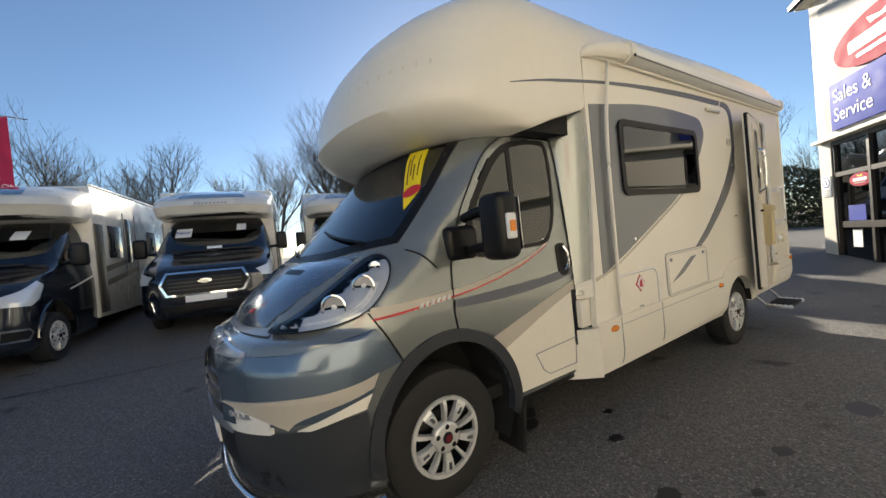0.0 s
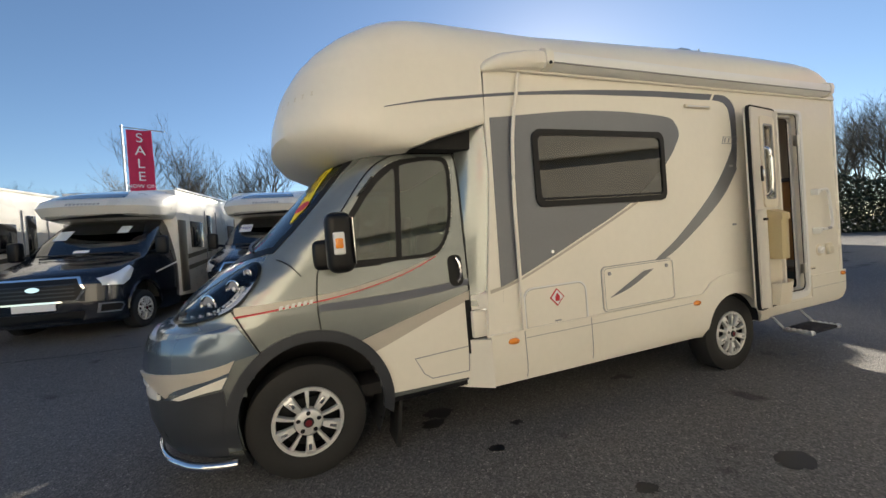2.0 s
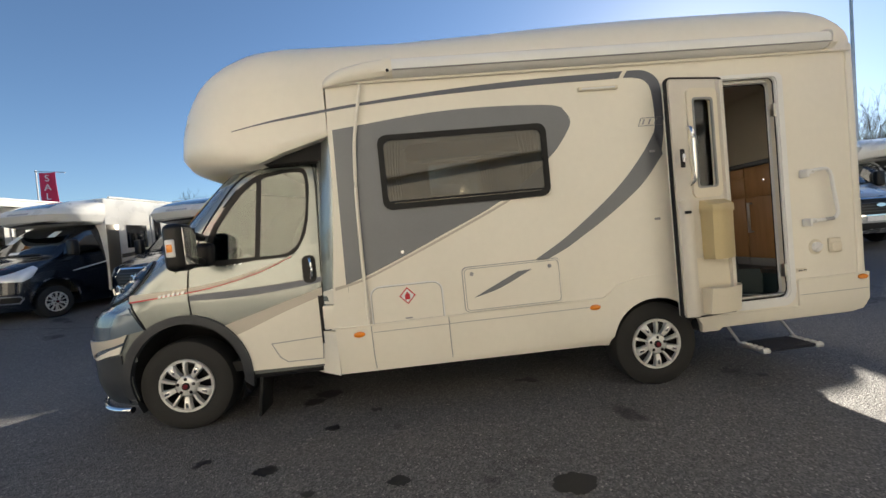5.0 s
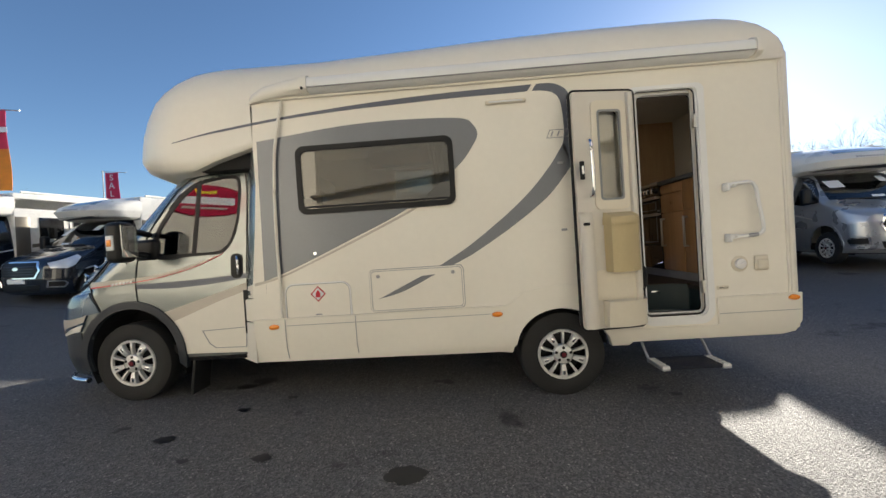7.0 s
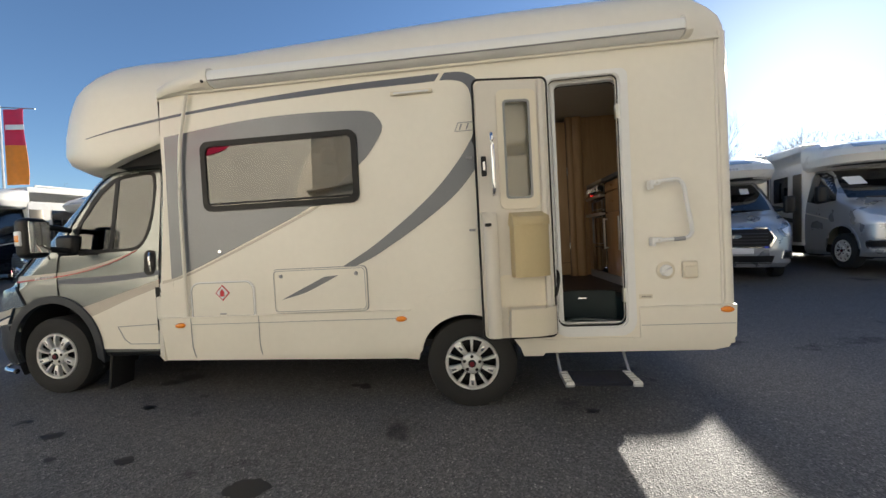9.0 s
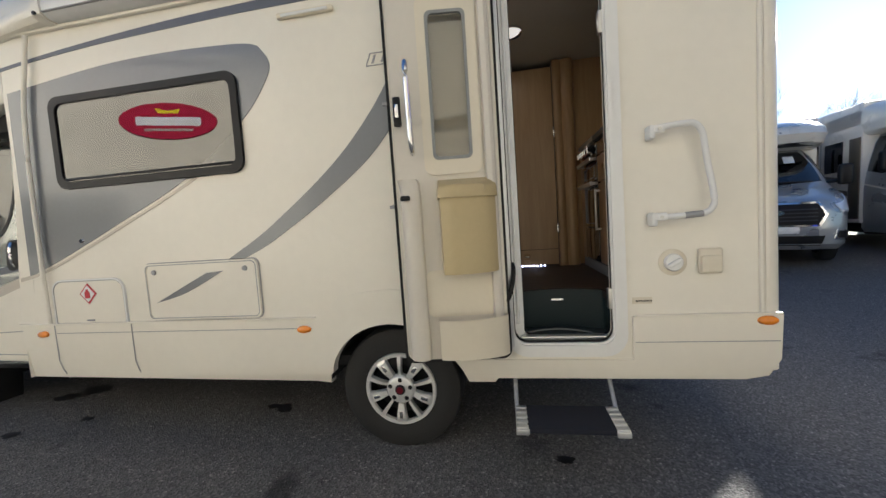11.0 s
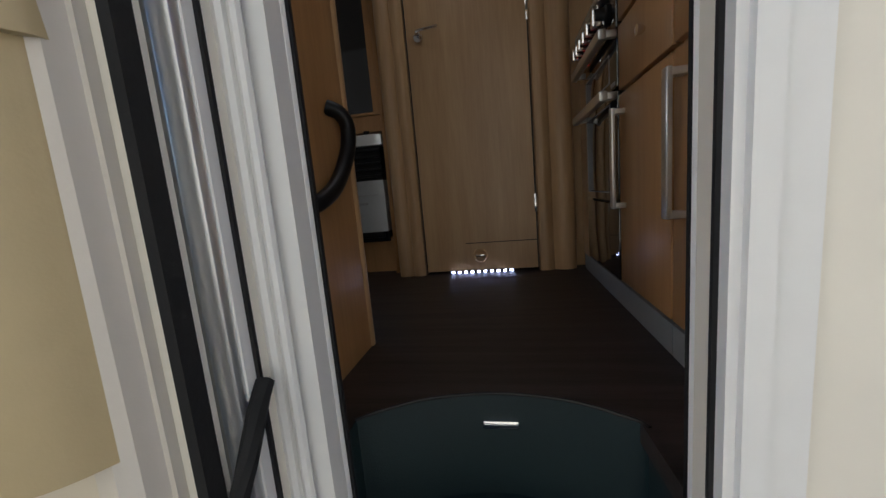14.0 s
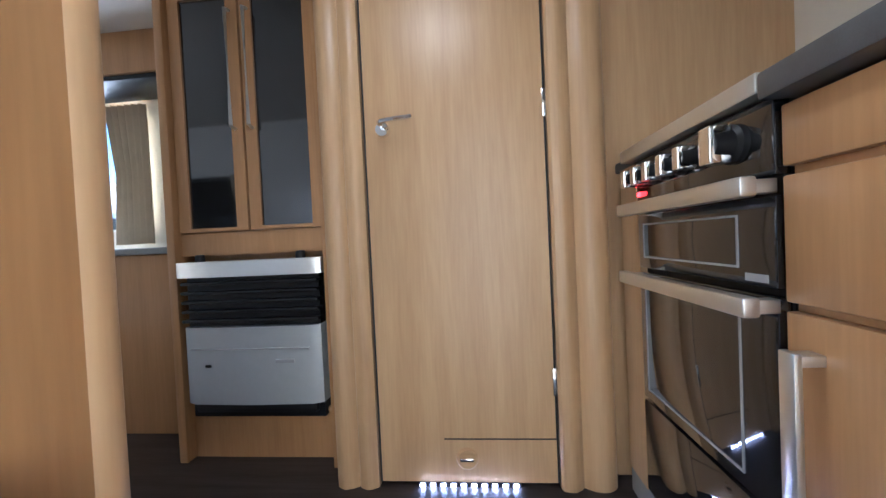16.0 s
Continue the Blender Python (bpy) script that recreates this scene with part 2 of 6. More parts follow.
GALV = material("galvanised_steel", (0.42, 0.43, 0.44), 0.45, 0.7, vary=0.08, scale=8)
ROOFGREY = material("grey_profiled_roof_sheet", (0.22, 0.24, 0.27), 0.5, vary=0.06)
CONCRETE = material("pale_concrete", (0.45, 0.42, 0.37), 0.85, vary=0.1, scale=6, bump=0.1)


# ---- mesh helpers ----
RAKE = pose(0, 0, 0, 0, -1.5, 0)      # the motorhome stands a little nose-down


def mesh_object(name, verts, faces, mat, parent=None, label="", smooth=False, kind="", angle=38):
    me = bpy.data.meshes.new(name)
    me.from_pydata([tuple(v) for v in verts], [], [tuple(f) for f in faces])
    bm = bmesh.new()
    bm.from_mesh(me)
    bmesh.ops.remove_doubles(bm, verts=bm.verts, dist=1e-5)
    bmesh.ops.recalc_face_normals(bm, faces=bm.faces)
    bm.to_mesh(me)
    bm.free()
    return finish(name, me, mat, parent, label, smooth, kind, angle)


def finish(name, me, mat, parent, label, smooth, kind, angle=38):
    me.materials.append(mat)
    if smooth:
        for p in me.polygons:
            p.use_smooth = True
        me.set_sharp_from_angle(angle=radians(angle))
    ob = new(name, me)
    if parent:
        ob.parent = parent
    return tagged(ob, label=label, kind=kind)


def part(name, bm, mat, parent, label="", smooth=True, kind=""):
    me = bpy.data.meshes.new(name)
    bmesh.ops.recalc_face_normals(bm, faces=bm.faces)
    bm.to_mesh(me)
    bm.free()
    return finish(name, me, mat, parent, label, smooth, kind)


def thing(name, label, category, m=None, group="", kind=""):
    ob = new(name)
    ob.empty_display_size = 0.1
    if m is not None:
        ob.matrix_basis = m
    return tagged(ob, label, category, group, kind)


def box(x0, x1, y0, y1, z0, z1, bevel=0.0, seg=2, m=None, bm=None):
    b = bm or bmesh.new()
    mm = Matrix.Translation(((x0 + x1) / 2, (y0 + y1) / 2, (z0 + z1) / 2)) @ Matrix.Diagonal((x1 - x0, y1 - y0, z1 - z0, 1))
    vs = bmesh.ops.create_cube(b, size=1, matrix=(m or Matrix()) @ mm)["verts"]
    if bevel:
        es = list({e for v in vs for e in v.link_edges})
        bmesh.ops.bevel(b, geom=es, offset=bevel, segments=seg, affect="EDGES", profile=0.5)
    return b


def rounded(x0, x1, z0, z1, r, n=5):
    """Corner-rounded rectangle; r is one radius or four (from lower-left round)."""
    rs = r if isinstance(r, (tuple, list)) else (r,) * 4
    pts = []
    for (cx, cz, a), q in zip(((x0, z0, 180), (x1, z0, 270), (x1, z1, 0), (x0, z1, 90)), rs):
        ox, oz = cx + (q if cx == x0 else -q), cz + (q if cz == z0 else -q)
        for i in range(n + 1):
            t = radians(a + 90 * i / n)
            pts.append((ox + q * math.cos(t), oz + q * math.sin(t)))
    return pts


def spline(pts, n=6, closed=False):
    """Smooth curve through a few points."""
    out, k = [], len(pts)
    rng = range(k if closed else k - 1)
    g = (lambda i: Vector(pts[i % k])) if closed else (lambda i: Vector(pts[min(max(i, 0), k - 1)]))
    for i in rng:
        a, b, c, d = g(i - 1), g(i), g(i + 1), g(i + 2)
        for j in range(n):
            t = j / n
            out.append(tuple(0.5 * (2 * b + (c - a) * t + (2 * a - 5 * b + 4 * c - d) * t * t + (3 * b - a - 3 * c + d) * t ** 3)))
    if not closed:
        out.append(tuple(pts[-1]))
    return out


from mathutils.geometry import tessellate_polygon


def plate_data(outer, holes, y0, y1, put=None):
    """A slab of the given outline (x, z) with holes, from y0 to y1; put maps (x, y, z) to a place."""
    loops = [list(outer)] + [list(h) for h in holes]
    flat = [p for l in loops for p in l]
    tris = tessellate_polygon([[Vector((p[0], p[1], 0)) for p in l] for l in loops])
    put = put or (lambda x, y, z: (x, y, z))
    n = len(flat)
    verts = [put(p[0], y0, p[1]) for p in flat] + [put(p[0], y1, p[1]) for p in flat]
    faces = [t for t in tris] + [(t[2] + n, t[1] + n, t[0] + n) for t in tris]
    s = 0
    for l in loops:
        k = len(l)
        faces += [(s + i, s + (i + 1) % k, s + (i + 1) % k + n, s + i + n) for i in range(k)]
        s += k
    return verts, faces


def plate(name, outer, holes, y0, y1, mat, parent, label="", put=None, smooth=True, kind=""):
    v, f = plate_data(outer, holes, y0, y1, put)
    return mesh_object(name, v, f, mat, parent, label, smooth, kind, 30)


def along_x(x, y, z):
    """Turns a slab drawn in (x, z) into one drawn in (y, z), its depth along x."""
    return (y, x, z)


def flat_z(x, y, z):
    """Turns a slab drawn in (x, z) into one lying flat: x, y, depth along z."""
    return (x, z, y)


def tube(path, r, seg=8, bm=None, taper=None, cap=True):
    b = bm or bmesh.new()
    pts = [Vector(p) for p in path]
    rings = []
    up = Vector((0, 0, 1))
    for i, p in enumerate(pts):
        d = (pts[min(i + 1, len(pts) - 1)] - pts[max(i - 1, 0)]).normalized()
        a = d.cross(up)
        a = a.normalized() if a.length > 0.05 else d.cross(Vector((0, 1, 0))).normalized()
        c = a.cross(d).normalized()
        q = r if taper is None else r + (taper - r) * i / (len(pts) - 1)
        rings.append([b.verts.new(p + a * q * math.cos(2 * math.pi * k / seg) + c * q * math.sin(2 * math.pi * k / seg)) for k in range(seg)])
    for r0, r1 in zip(rings, rings[1:]):
        for k in range(seg):
            b.faces.new((r0[k], r0[(k + 1) % seg], r1[(k + 1) % seg], r1[k]))
    if cap:
        b.faces.new(rings[0]), b.faces.new(rings[-1][::-1])
    return b


def lathe(profile, seg=40, bm=None, axis="y", at=(0, 0, 0), cap=True):
    """Turns (radius, along) pairs about the axis."""
    b = bm or bmesh.new()
    rings = []
    for r, h in profile:
        ring = []
        for k in range(seg):
            a = 2 * math.pi * k / seg
            c, s = r * math.cos(a), r * math.sin(a)
            p = {"y": (c, h, s), "z": (c, s, h), "x": (h, c, s)}[axis]
            ring.append(b.verts.new(Vector(p) + Vector(at)))
        rings.append(ring)
    for r0, r1 in zip(rings, rings[1:]):
        for k in range(seg):
            b.faces.new((r0[k], r0[(k + 1) % seg], r1[(k + 1) % seg], r1[k]))
    for ring in (rings[0], rings[-1]):
        if cap and (ring[0].co - ring[seg // 2].co).length > 1e-4:
            b.faces.new(ring)
    bmesh.ops.remove_doubles(b, verts=b.verts, dist=1e-5)
    return b


def words(name, body, size, m, mat, parent, depth=0.002, align="CENTER", label="", shear=0.0):
    cu = bpy.data.curves.new(name, "FONT")
    cu.body, cu.size, cu.extrude, cu.align_x, cu.align_y, cu.shear = body, size, depth, align, "CENTER", shear
    cu.materials.append(mat)
    ob = new(name, cu)
    ob.matrix_basis = m
    ob.parent = parent
    return tagged(ob, label=label)


class Shell:
    """A vehicle's front skin: at each height the plan is a rounded nose from side to side."""

    def __init__(self, levels, half, n=2.3):
        self.levels, self.half, self.n = levels, half, n   # (z, front x, side inset, rounding length)

    def row(self, z):
        ls = self.levels
        if z <= ls[0][0]:
            return ls[0][1:]
        for a, b in zip(ls, ls[1:]):
            if z <= b[0]:
                t = (z - a[0]) / (b[0] - a[0])
                return tuple(p + (q - p) * t for p, q in zip(a[1:], b[1:]))
        return ls[-1][1:]

    def y(self, x, z):
        f, s, d = self.row(z)
        t = min(1.0, max(0.0, (f + d - x) / d))
        return self.half - (self.half - s) * max(0.0, 1 - t ** self.n) ** (1 / self.n)

    def x(self, y, z):
        f, s, d = self.row(z)
        t = min(1.0, abs(self.half - y) / (self.half - s))
        return f + d - d * max(0.0, 1 - t ** self.n) ** (1 / self.n)

    def grid(self, x_back, steps=28, dz=0.025, back_steps=24):
        """Vertex rows from the near side round the nose to the far side."""
        z0, z1 = self.levels[0][0], self.levels[-1][0]
        k = max(2, int((z1 - z0) / dz))
        zs = sorted({round(z0 + (z1 - z0) * i / k, 4) for i in range(k + 1)} | {l[0] for l in self.levels})
        rows = []
        for z in zs:
            f, s, d = self.row(z)
            half = []
            for i in range(back_steps):
                x = x_back + (f + d - x_back) * i / back_steps
                half.append((x, s, z))
            for i in range(steps + 1):
                a = math.pi / 2 * i / steps
                e = 2 / self.n
                half.append((f + d - d * math.sin(a) ** e, self.half - (self.half - s) * math.cos(a) ** e if i < steps else self.half, z))
            rows.append(half + [(x, 2 * self.half - y, z) for x, y, z in half[-2::-1]])
        return rows


def inside(p, poly):
    x, z = p
    c = False
    for i in range(len(poly)):
        (x0, z0), (x1, z1) = poly[i - 1], poly[i]
        if (z0 > z) != (z1 > z) and x < (x1 - x0) * (z - z0) / (z1 - z0) + x0:
            c = not c
    return c


def shell_mesh(name, shell, x_back, mat, parent, label="", holes=(), front_holes=(), **kw):
    """The skin as one mesh, without what lies in the holes (side outlines x, z; front outlines y, z)."""
    rows = shell.grid(x_back, **kw)
    n = len(rows[0])
    verts = [v for r in rows for v in r]
    faces = []
    for i in range(len(rows) - 1):
        for j in range(n - 1):
            q = [rows[i][j], rows[i][j + 1], rows[i + 1][j + 1], rows[i + 1][j]]
            c = [sum(v[k] for v in q) / 4 for k in range(3)]
            if any(inside((c[0], c[2]), h) for h in holes) or any(inside((c[1], c[2]), h) for h in front_holes):
                continue
            faces.append((i * n + j, i * n + j + 1, (i + 1) * n + j + 1, (i + 1) * n + j))
    return mesh_object(name, verts, faces, mat, parent, label, True, "", 40)


def skin(name, shell, outer, holes, off, mat, parent, label="", thick=0.01, step=0.06, far=False, front=False):
    """A panel of the given outline laid on the skin; off: how far it stands proud."""
    loops = [list(outer)] + [list(h) for h in holes]
    flat = [p for l in loops for p in l]
    tris = tessellate_polygon([[Vector((p[0], p[1], 0)) for p in l] for l in loops])
    b = bmesh.new()
    vs = [b.verts.new((p[0], 0, p[1])) for p in flat]
    for t in tris:
        if len({t[0], t[1], t[2]}) == 3:
            try:
                b.faces.new([vs[i] for i in t])
            except ValueError:
                pass
    for ax in (0, 2):
        lo, hi = min(p[ax // 2] for p in flat), max(p[ax // 2] for p in flat)
        k = int((hi - lo) / step)
        for i in range(1, k + 1):
            co, no = [0, 0, 0], [0, 0, 0]
            co[ax], no[ax] = lo + (hi - lo) * i / (k + 1), 1
            bmesh.ops.bisect_plane(b, geom=b.verts[:] + b.edges[:] + b.faces[:], plane_co=co, plane_no=no, dist=1e-5)
    bmesh.ops.remove_doubles(b, verts=b.verts, dist=1e-5)
    ret = bmesh.ops.extrude_face_region(b, geom=b.faces[:])
    top = {v for v in ret["geom"] if isinstance(v, bmesh.types.BMVert)}
    for v in b.verts:
        o = off if v in top else off - thick
        a, z = v.co.x, v.co.z
        if front:
            v.co = (shell.x(a, z) - o, a, z)
        else:
            y = shell.y(a, z) - o
            e = 0.004
            dx = (shell.y(a + e, z) - shell.y(a - e, z)) / (2 * e)
            x = a + o * max(-3, min(0, dx)) * 0.6
            v.co = (x, 2 * shell.half - y if far else y, z)
    return part(name, b, mat, parent, label)


# ---- ground ----
def ground_height(x, y):
    """Level round the motorhome, rising a little away from it."""
    dx = max(-3.0 - x, 0, x - 7.5)
    dy = max(-9.0 - y, 0, y - 2.6)
    return min(0.6, 0.085 * max(0.0, math.hypot(dx, dy) - 0.3))


def build_ground():
    xs = [-900, -300, -120, -60, -40, -30, -24] + [-20 + i for i in range(51)] + [36, 42, 50, 70, 120, 300, 900]
    verts = [(x, y, ground_height(x, y)) for y in xs for x in xs]
    n = len(xs)
    faces = [(j * n + i, j * n + i + 1, (j + 1) * n + i + 1, (j + 1) * n + i) for j in range(n - 1) for i in range(n - 1)]
    ob = mesh_object("ground", verts, faces, ASPHALT, smooth=True, kind="structure")
    tagged(ob, "dark grey worn asphalt of a sales forecourt", "ground")


build_ground()

# ---- motorhome: body ----
motorhome = thing("motorhome", "cream and slate-grey coachbuilt motorhome with its entrance door open", "motorhome", RAKE)
ROOF = [(2.10, 0.42, 0.02), (2.133, 0.24, 0.008), (2.21, 0.06, 0), (2.29, 0, 0), (2.45, 0.02, 0), (2.54, 0.05, 0), (2.64, 0.085, 0), (2.71, 0.125, 0),
        (2.80, 0.185, 0.0), (2.88, 0.26, 0.02), (2.96, 0.36, 0.06), (3.04, 0.48, 0.13), (3.11, 0.63, 0.24), (3.175, 0.88, 0.42), (3.205, 1.3, 0.72)]
REAR = (6.065, 6.055, 6.03, 5.97, 5.89, 5.78, 5.62, 5.4)
HALF = 1.15


def pod_front(o, i, steps=26):
    """Half of the plan outline of the overcab nose, from the side to the middle."""
    xf, xb, n = -0.10 + o, 0.8 + 0.5 * o, 2.4
    e = 2 / n
    return [(xb - (xb - xf) * math.sin(math.pi / 2 * k / steps) ** e, HALF - (HALF - i) * max(0, math.cos(math.pi / 2 * k / steps)) ** e if k < steps else HALF) for k in range(steps + 1)]


def pod_y(x):
    t = max(0.0, (0.8 - x) / 0.9)
    return HALF - HALF * (1 - min(1, t) ** 2.4) ** (1 / 2.4)


def build_pod():
    rows = []
    for z, o, i in ROOF[:8]:
        half = [(1.40, i)] + pod_front(o, i)
        full = half + [(x, 2 * HALF - y) for x, y in half[-2::-1]]
        row = []
        for x, y in full:
            s = min(1, max(0, (x - 0.7) / 0.7))
            lift = 0.19 * s * s * (3 - 2 * s) * max(0, (2.45 - z) / 0.35)
            row.append((x, y, z + lift))
        rows.append(row)
    n = len(rows[0])
    verts = [v for r in rows for v in r]
    faces = [(i * n + j, i * n + j + 1, (i + 1) * n + j + 1, (i + 1) * n + j) for i in range(len(rows) - 1) for j in range(n - 1)]
    k = n // 2
    for j in range(k):                      # belly, strip by strip across
        a, b = j, n - 1 - j
        faces.append((a, a + 1, b - 1, b) if a + 1 != b - 1 else (a, a + 1, b))
    mesh_object("overcab_pod", verts, faces, GEL, motorhome, smooth=True)
    roof = []
    for (z, o, i), rear in zip(ROOF[7:], REAR):
        e = i * 0.33
        half = [(rear, HALF), (rear, 0.8)] + [(rear - 0.07 + 0.07 * math.cos(math.pi / 2 * q / 6), e + 0.07 - 0.07 * math.sin(math.pi / 2 * q / 6)) for q in range(7)]
        half += [(rear - 0.07 - (rear - 0.07 - 2.0) * q / 12, e + (i - e) * (q / 12) ** 2.4) for q in range(1, 13)] + pod_front(o, i)
        roof.append([(x, y, z - 0.1 * max(0.0, (x - 1.2) / 4.8) * (z - 2.71)) for x, y in half + [(x, 2 * HALF - y) for x, y in half[-2:0:-1]]])
    n = len(roof[0])
    verts = [v for r in roof for v in r]
    faces = [(i * n + j, i * n + (j + 1) % n, (i + 1) * n + (j + 1) % n, (i + 1) * n + j) for i in range(len(roof) - 1) for j in range(n)]
    base = (len(roof) - 1) * n
    k = n // 2
    for j in range(k):
        a, b = j, (n - j) % n
        if j == 0:
            faces.append((base, base + 1, base + n - 1))
        elif a + 1 == b - 1:
            faces.append((base + a, base + a + 1, base + b))
        else:
            faces.append((base + a, base + a + 1, base + b - 1, base + b))
    mesh_object("roof", verts, faces, GEL, motorhome, smooth=True)


build_pod()

WALL = [(1.42, 2.71), (1.40, 2.29), (1.40, 1.94), (1.36, 1.50), (1.31, 1.05), (1.29, 0.72), (3.55, 0.69), (3.66, 0.72), (3.78, 0.80), (4.02, 0.84), (4.26, 0.82), (4.40, 0.70), (4.46, 0.46), (6.0, 0.46), (6.0, 2.71)]
DOORWAY = rounded(4.745, 5.262, 0.555, 2.49, (0.07, 0.07, 0.05, 0.05))
WINDOW = rounded(1.80, 3.17, 1.66, 2.235, 0.07)
plate("side_wall", WALL, [DOORWAY, WINDOW], 0.0, 0.045, GEL, motorhome)
FARWIN = rounded(2.3, 3.15, 1.75, 2.42, 0.06)
plate("side_wall", [(1.25, 0.46), (6.0, 0.46), (6.0, 2.71), (1.25, 2.71)], [FARWIN], 2.255, 2.30, GEL, motorhome)
plate("rear_wall", rounded(0.07, 2.23, 0.46, 2.71, 0.02), [], 6.03, 6.065, GEL, motorhome, put=along_x)


def corner_post(y, side):
    b = bmesh.new()
    prof = [(6.0, 0.0), (6.0, 0.02)] + [(6.0 + 0.065 * math.sin(math.pi / 2 * k / 8), 0.065 - 0.065 * math.cos(math.pi / 2 * k / 8)) for k in range(9)]
    prof = [(5.99, 0.035), (5.985, -0.004), (6.0, -0.006)] + [(6.0 + 0.068 * math.sin(math.pi / 2 * k / 8), 0.062 - 0.068 * math.cos(math.pi / 2 * k / 8)) for k in range(9)] + [(6.068, 0.09), (6.03, 0.09)]
    vs = [[b.verts.new((x, y + side * q, z)) for x, q in prof] for z in (0.40, 0.7, 2.0, 2.74)]
    k = len(prof)
    for r0, r1 in zip(vs, vs[1:]):
        for i in range(k):
            b.faces.new((r0[i], r0[(i + 1) % k], r1[(i + 1) % k], r1[i]))
    b.faces.new(vs[0]), b.faces.new(vs[-1])
    part("corner_post", b, GEL, motorhome)


corner_post(0.0, 1), corner_post(2.30, -1)
part("wall_rib", tube([(5.965, -0.004, 0.70), (5.967, -0.004, 2.70)], 0.012), GEL, motorhome)

# skirts and wheel-arch
SKIRT_F = [(1.30, 0.342), (3.50, 0.315), (3.60, 0.30), (3.615, 0.36)] + [(4.02 - 0.385 * math.cos(radians(a)), 0.335 + 0.345 * math.sin(radians(a))) for a in range(8, 96, 8)] + [(4.02, 0.885), (3.84, 0.872), (3.70, 0.83), (3.62, 0.765), (3.55, 0.725), (1.30, 0.725), (1.30, 0.60)]
SKIRT_R = [(4.02 + 0.40 * math.cos(radians(a)), 0.335 + 0.345 * math.sin(radians(a))) for a in range(92, 20, -8)] + [(4.44, 0.40), (4.47, 0.315), (4.62, 0.315), (4.64, 0.345), (5.90, 0.345), (6.00, 0.37), (6.045, 0.46), (6.055, 0.69), (5.36, 0.69), (5.36, 0.46), (4.64, 0.46), (4.50, 0.50), (4.46, 0.72), (4.36, 0.86), (4.02, 0.885)]


def skirt_put(x, y, z):
    """The lower edge tucks in under the body."""
    t = max(0.0, (0.46 - z) / 0.15)
    return (x, y + 0.05 * t * t, z)


plate("skirt", SKIRT_F, [], -0.014, 0.05, GEL, motorhome, put=skirt_put)
plate("skirt", SKIRT_R, [], -0.014, 0.05, GEL, motorhome, put=skirt_put)
plate("skirt", [(1.2, 0.34), (6.0, 0.34), (6.0, 0.46), (1.2, 0.46)], [], 2.26, 2.31, GEL, motorhome)
ARCHLIP = [(4.02 - 0.40 * math.cos(radians(a)), 0.335 + 0.36 * math.sin(radians(a))) for a in range(0, 181, 6)]
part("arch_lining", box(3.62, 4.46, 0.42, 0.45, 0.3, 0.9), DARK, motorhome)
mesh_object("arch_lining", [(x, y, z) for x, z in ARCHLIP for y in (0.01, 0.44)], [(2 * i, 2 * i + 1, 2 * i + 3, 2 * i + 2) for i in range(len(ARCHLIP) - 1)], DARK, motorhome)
for x in (3.49, 2.225, 1.59):
    if x < 3:
        part("panel_seam", tube([(x + (0.0 if x > 2 else -0.004), -0.0145, 0.73), (x, -0.0145, 0.47), (x + 0.004, -0.0005, 0.40), (x + 0.006, 0.03, 0.325)], 0.0035, 6), GREYPRINT, motorhome)
for x0, x1, z in ((1.60, 3.53, 0.665), (5.37, 6.04, 0.555)):
    part("panel_seam", tube([(x0, -0.0145, z), (x1, -0.0145, z)], 0.0025, 5), GREYPRINT, motorhome)
for x0, x1, z in ((1.27, 3.56, 0.728), (5.37, 6.05, 0.694)):
    part("skirt_lip", box(x0, x1, -0.022, 0.0, z - 0.006, z + 0.006, 0.004), GEL, motorhome)
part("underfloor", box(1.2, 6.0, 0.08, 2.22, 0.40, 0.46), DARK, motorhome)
part("chassis_rail", box(0.5, 5.9, 0.62, 0.70, 0.30, 0.42, 0.01), BLACK, motorhome)
part("chassis_rail", box(0.5, 5.9, 1.60, 1.68, 0.30, 0.42, 0.01), BLACK, motorhome)
part("rear_axle", tube([(4.04, 0.2, 0.26), (4.04, 2.1, 0.26)], 0.04), BLACK, motorhome)

# graphics on the side
DARKPANEL = spline([(1.44, 2.325), (1.62, 2.345), (2.2, 2.405), (2.7, 2.42), (3.2, 2.40), (3.34, 2.37)], 4)[:-1] + spline([(3.34, 2.37), (3.405, 2.27), (3.37, 2.16), (3.19, 1.95), (2.75, 1.635), (2.22, 1.395), (1.80, 1.215), (1.535, 1.11), (1.42, 1.075)], 5)
plate("slate_panel", DARKPANEL, [rounded(1.79, 3.18, 1.65, 2.245, 0.07)], -0.004, 0.001, DECAL, motorhome, "slate-grey vinyl panel round the window")


def band(name, a, b, mat, label="", put=None):
    plate(name, spline(a, 5) + spline(b, 5)[::-1], [], -0.004, 0.001, mat, motorhome, label, put)


def on_pod(x, y, z):
    return (x, y + (pod_y(x) if x < 0.8 else 0.0), z)


band("stripe", [(0.66, 2.372), (0.95, 2.42), (1.17, 2.446), (1.64, 2.50), (2.2, 2.539), (2.71, 2.557), (3.2, 2.571), (3.7, 2.574), (3.86, 2.578)],
     [(0.66, 2.376), (0.95, 2.433), (1.17, 2.466), (1.64, 2.522), (2.2, 2.571), (2.71, 2.603), (3.2, 2.622), (3.7, 2.630), (3.90, 2.634)], GREYDECAL, "dark grey stripe", on_pod)
band("stripe", [(3.90, 2.578), (4.0, 2.572), (4.09, 2.54), (4.14, 2.45), (4.155, 2.20), (4.13, 2.08)], [(3.94, 2.634), (4.09, 2.625), (4.2, 2.55), (4.23, 2.40), (4.22, 2.1), (4.19, 1.93)], GREYDECAL)
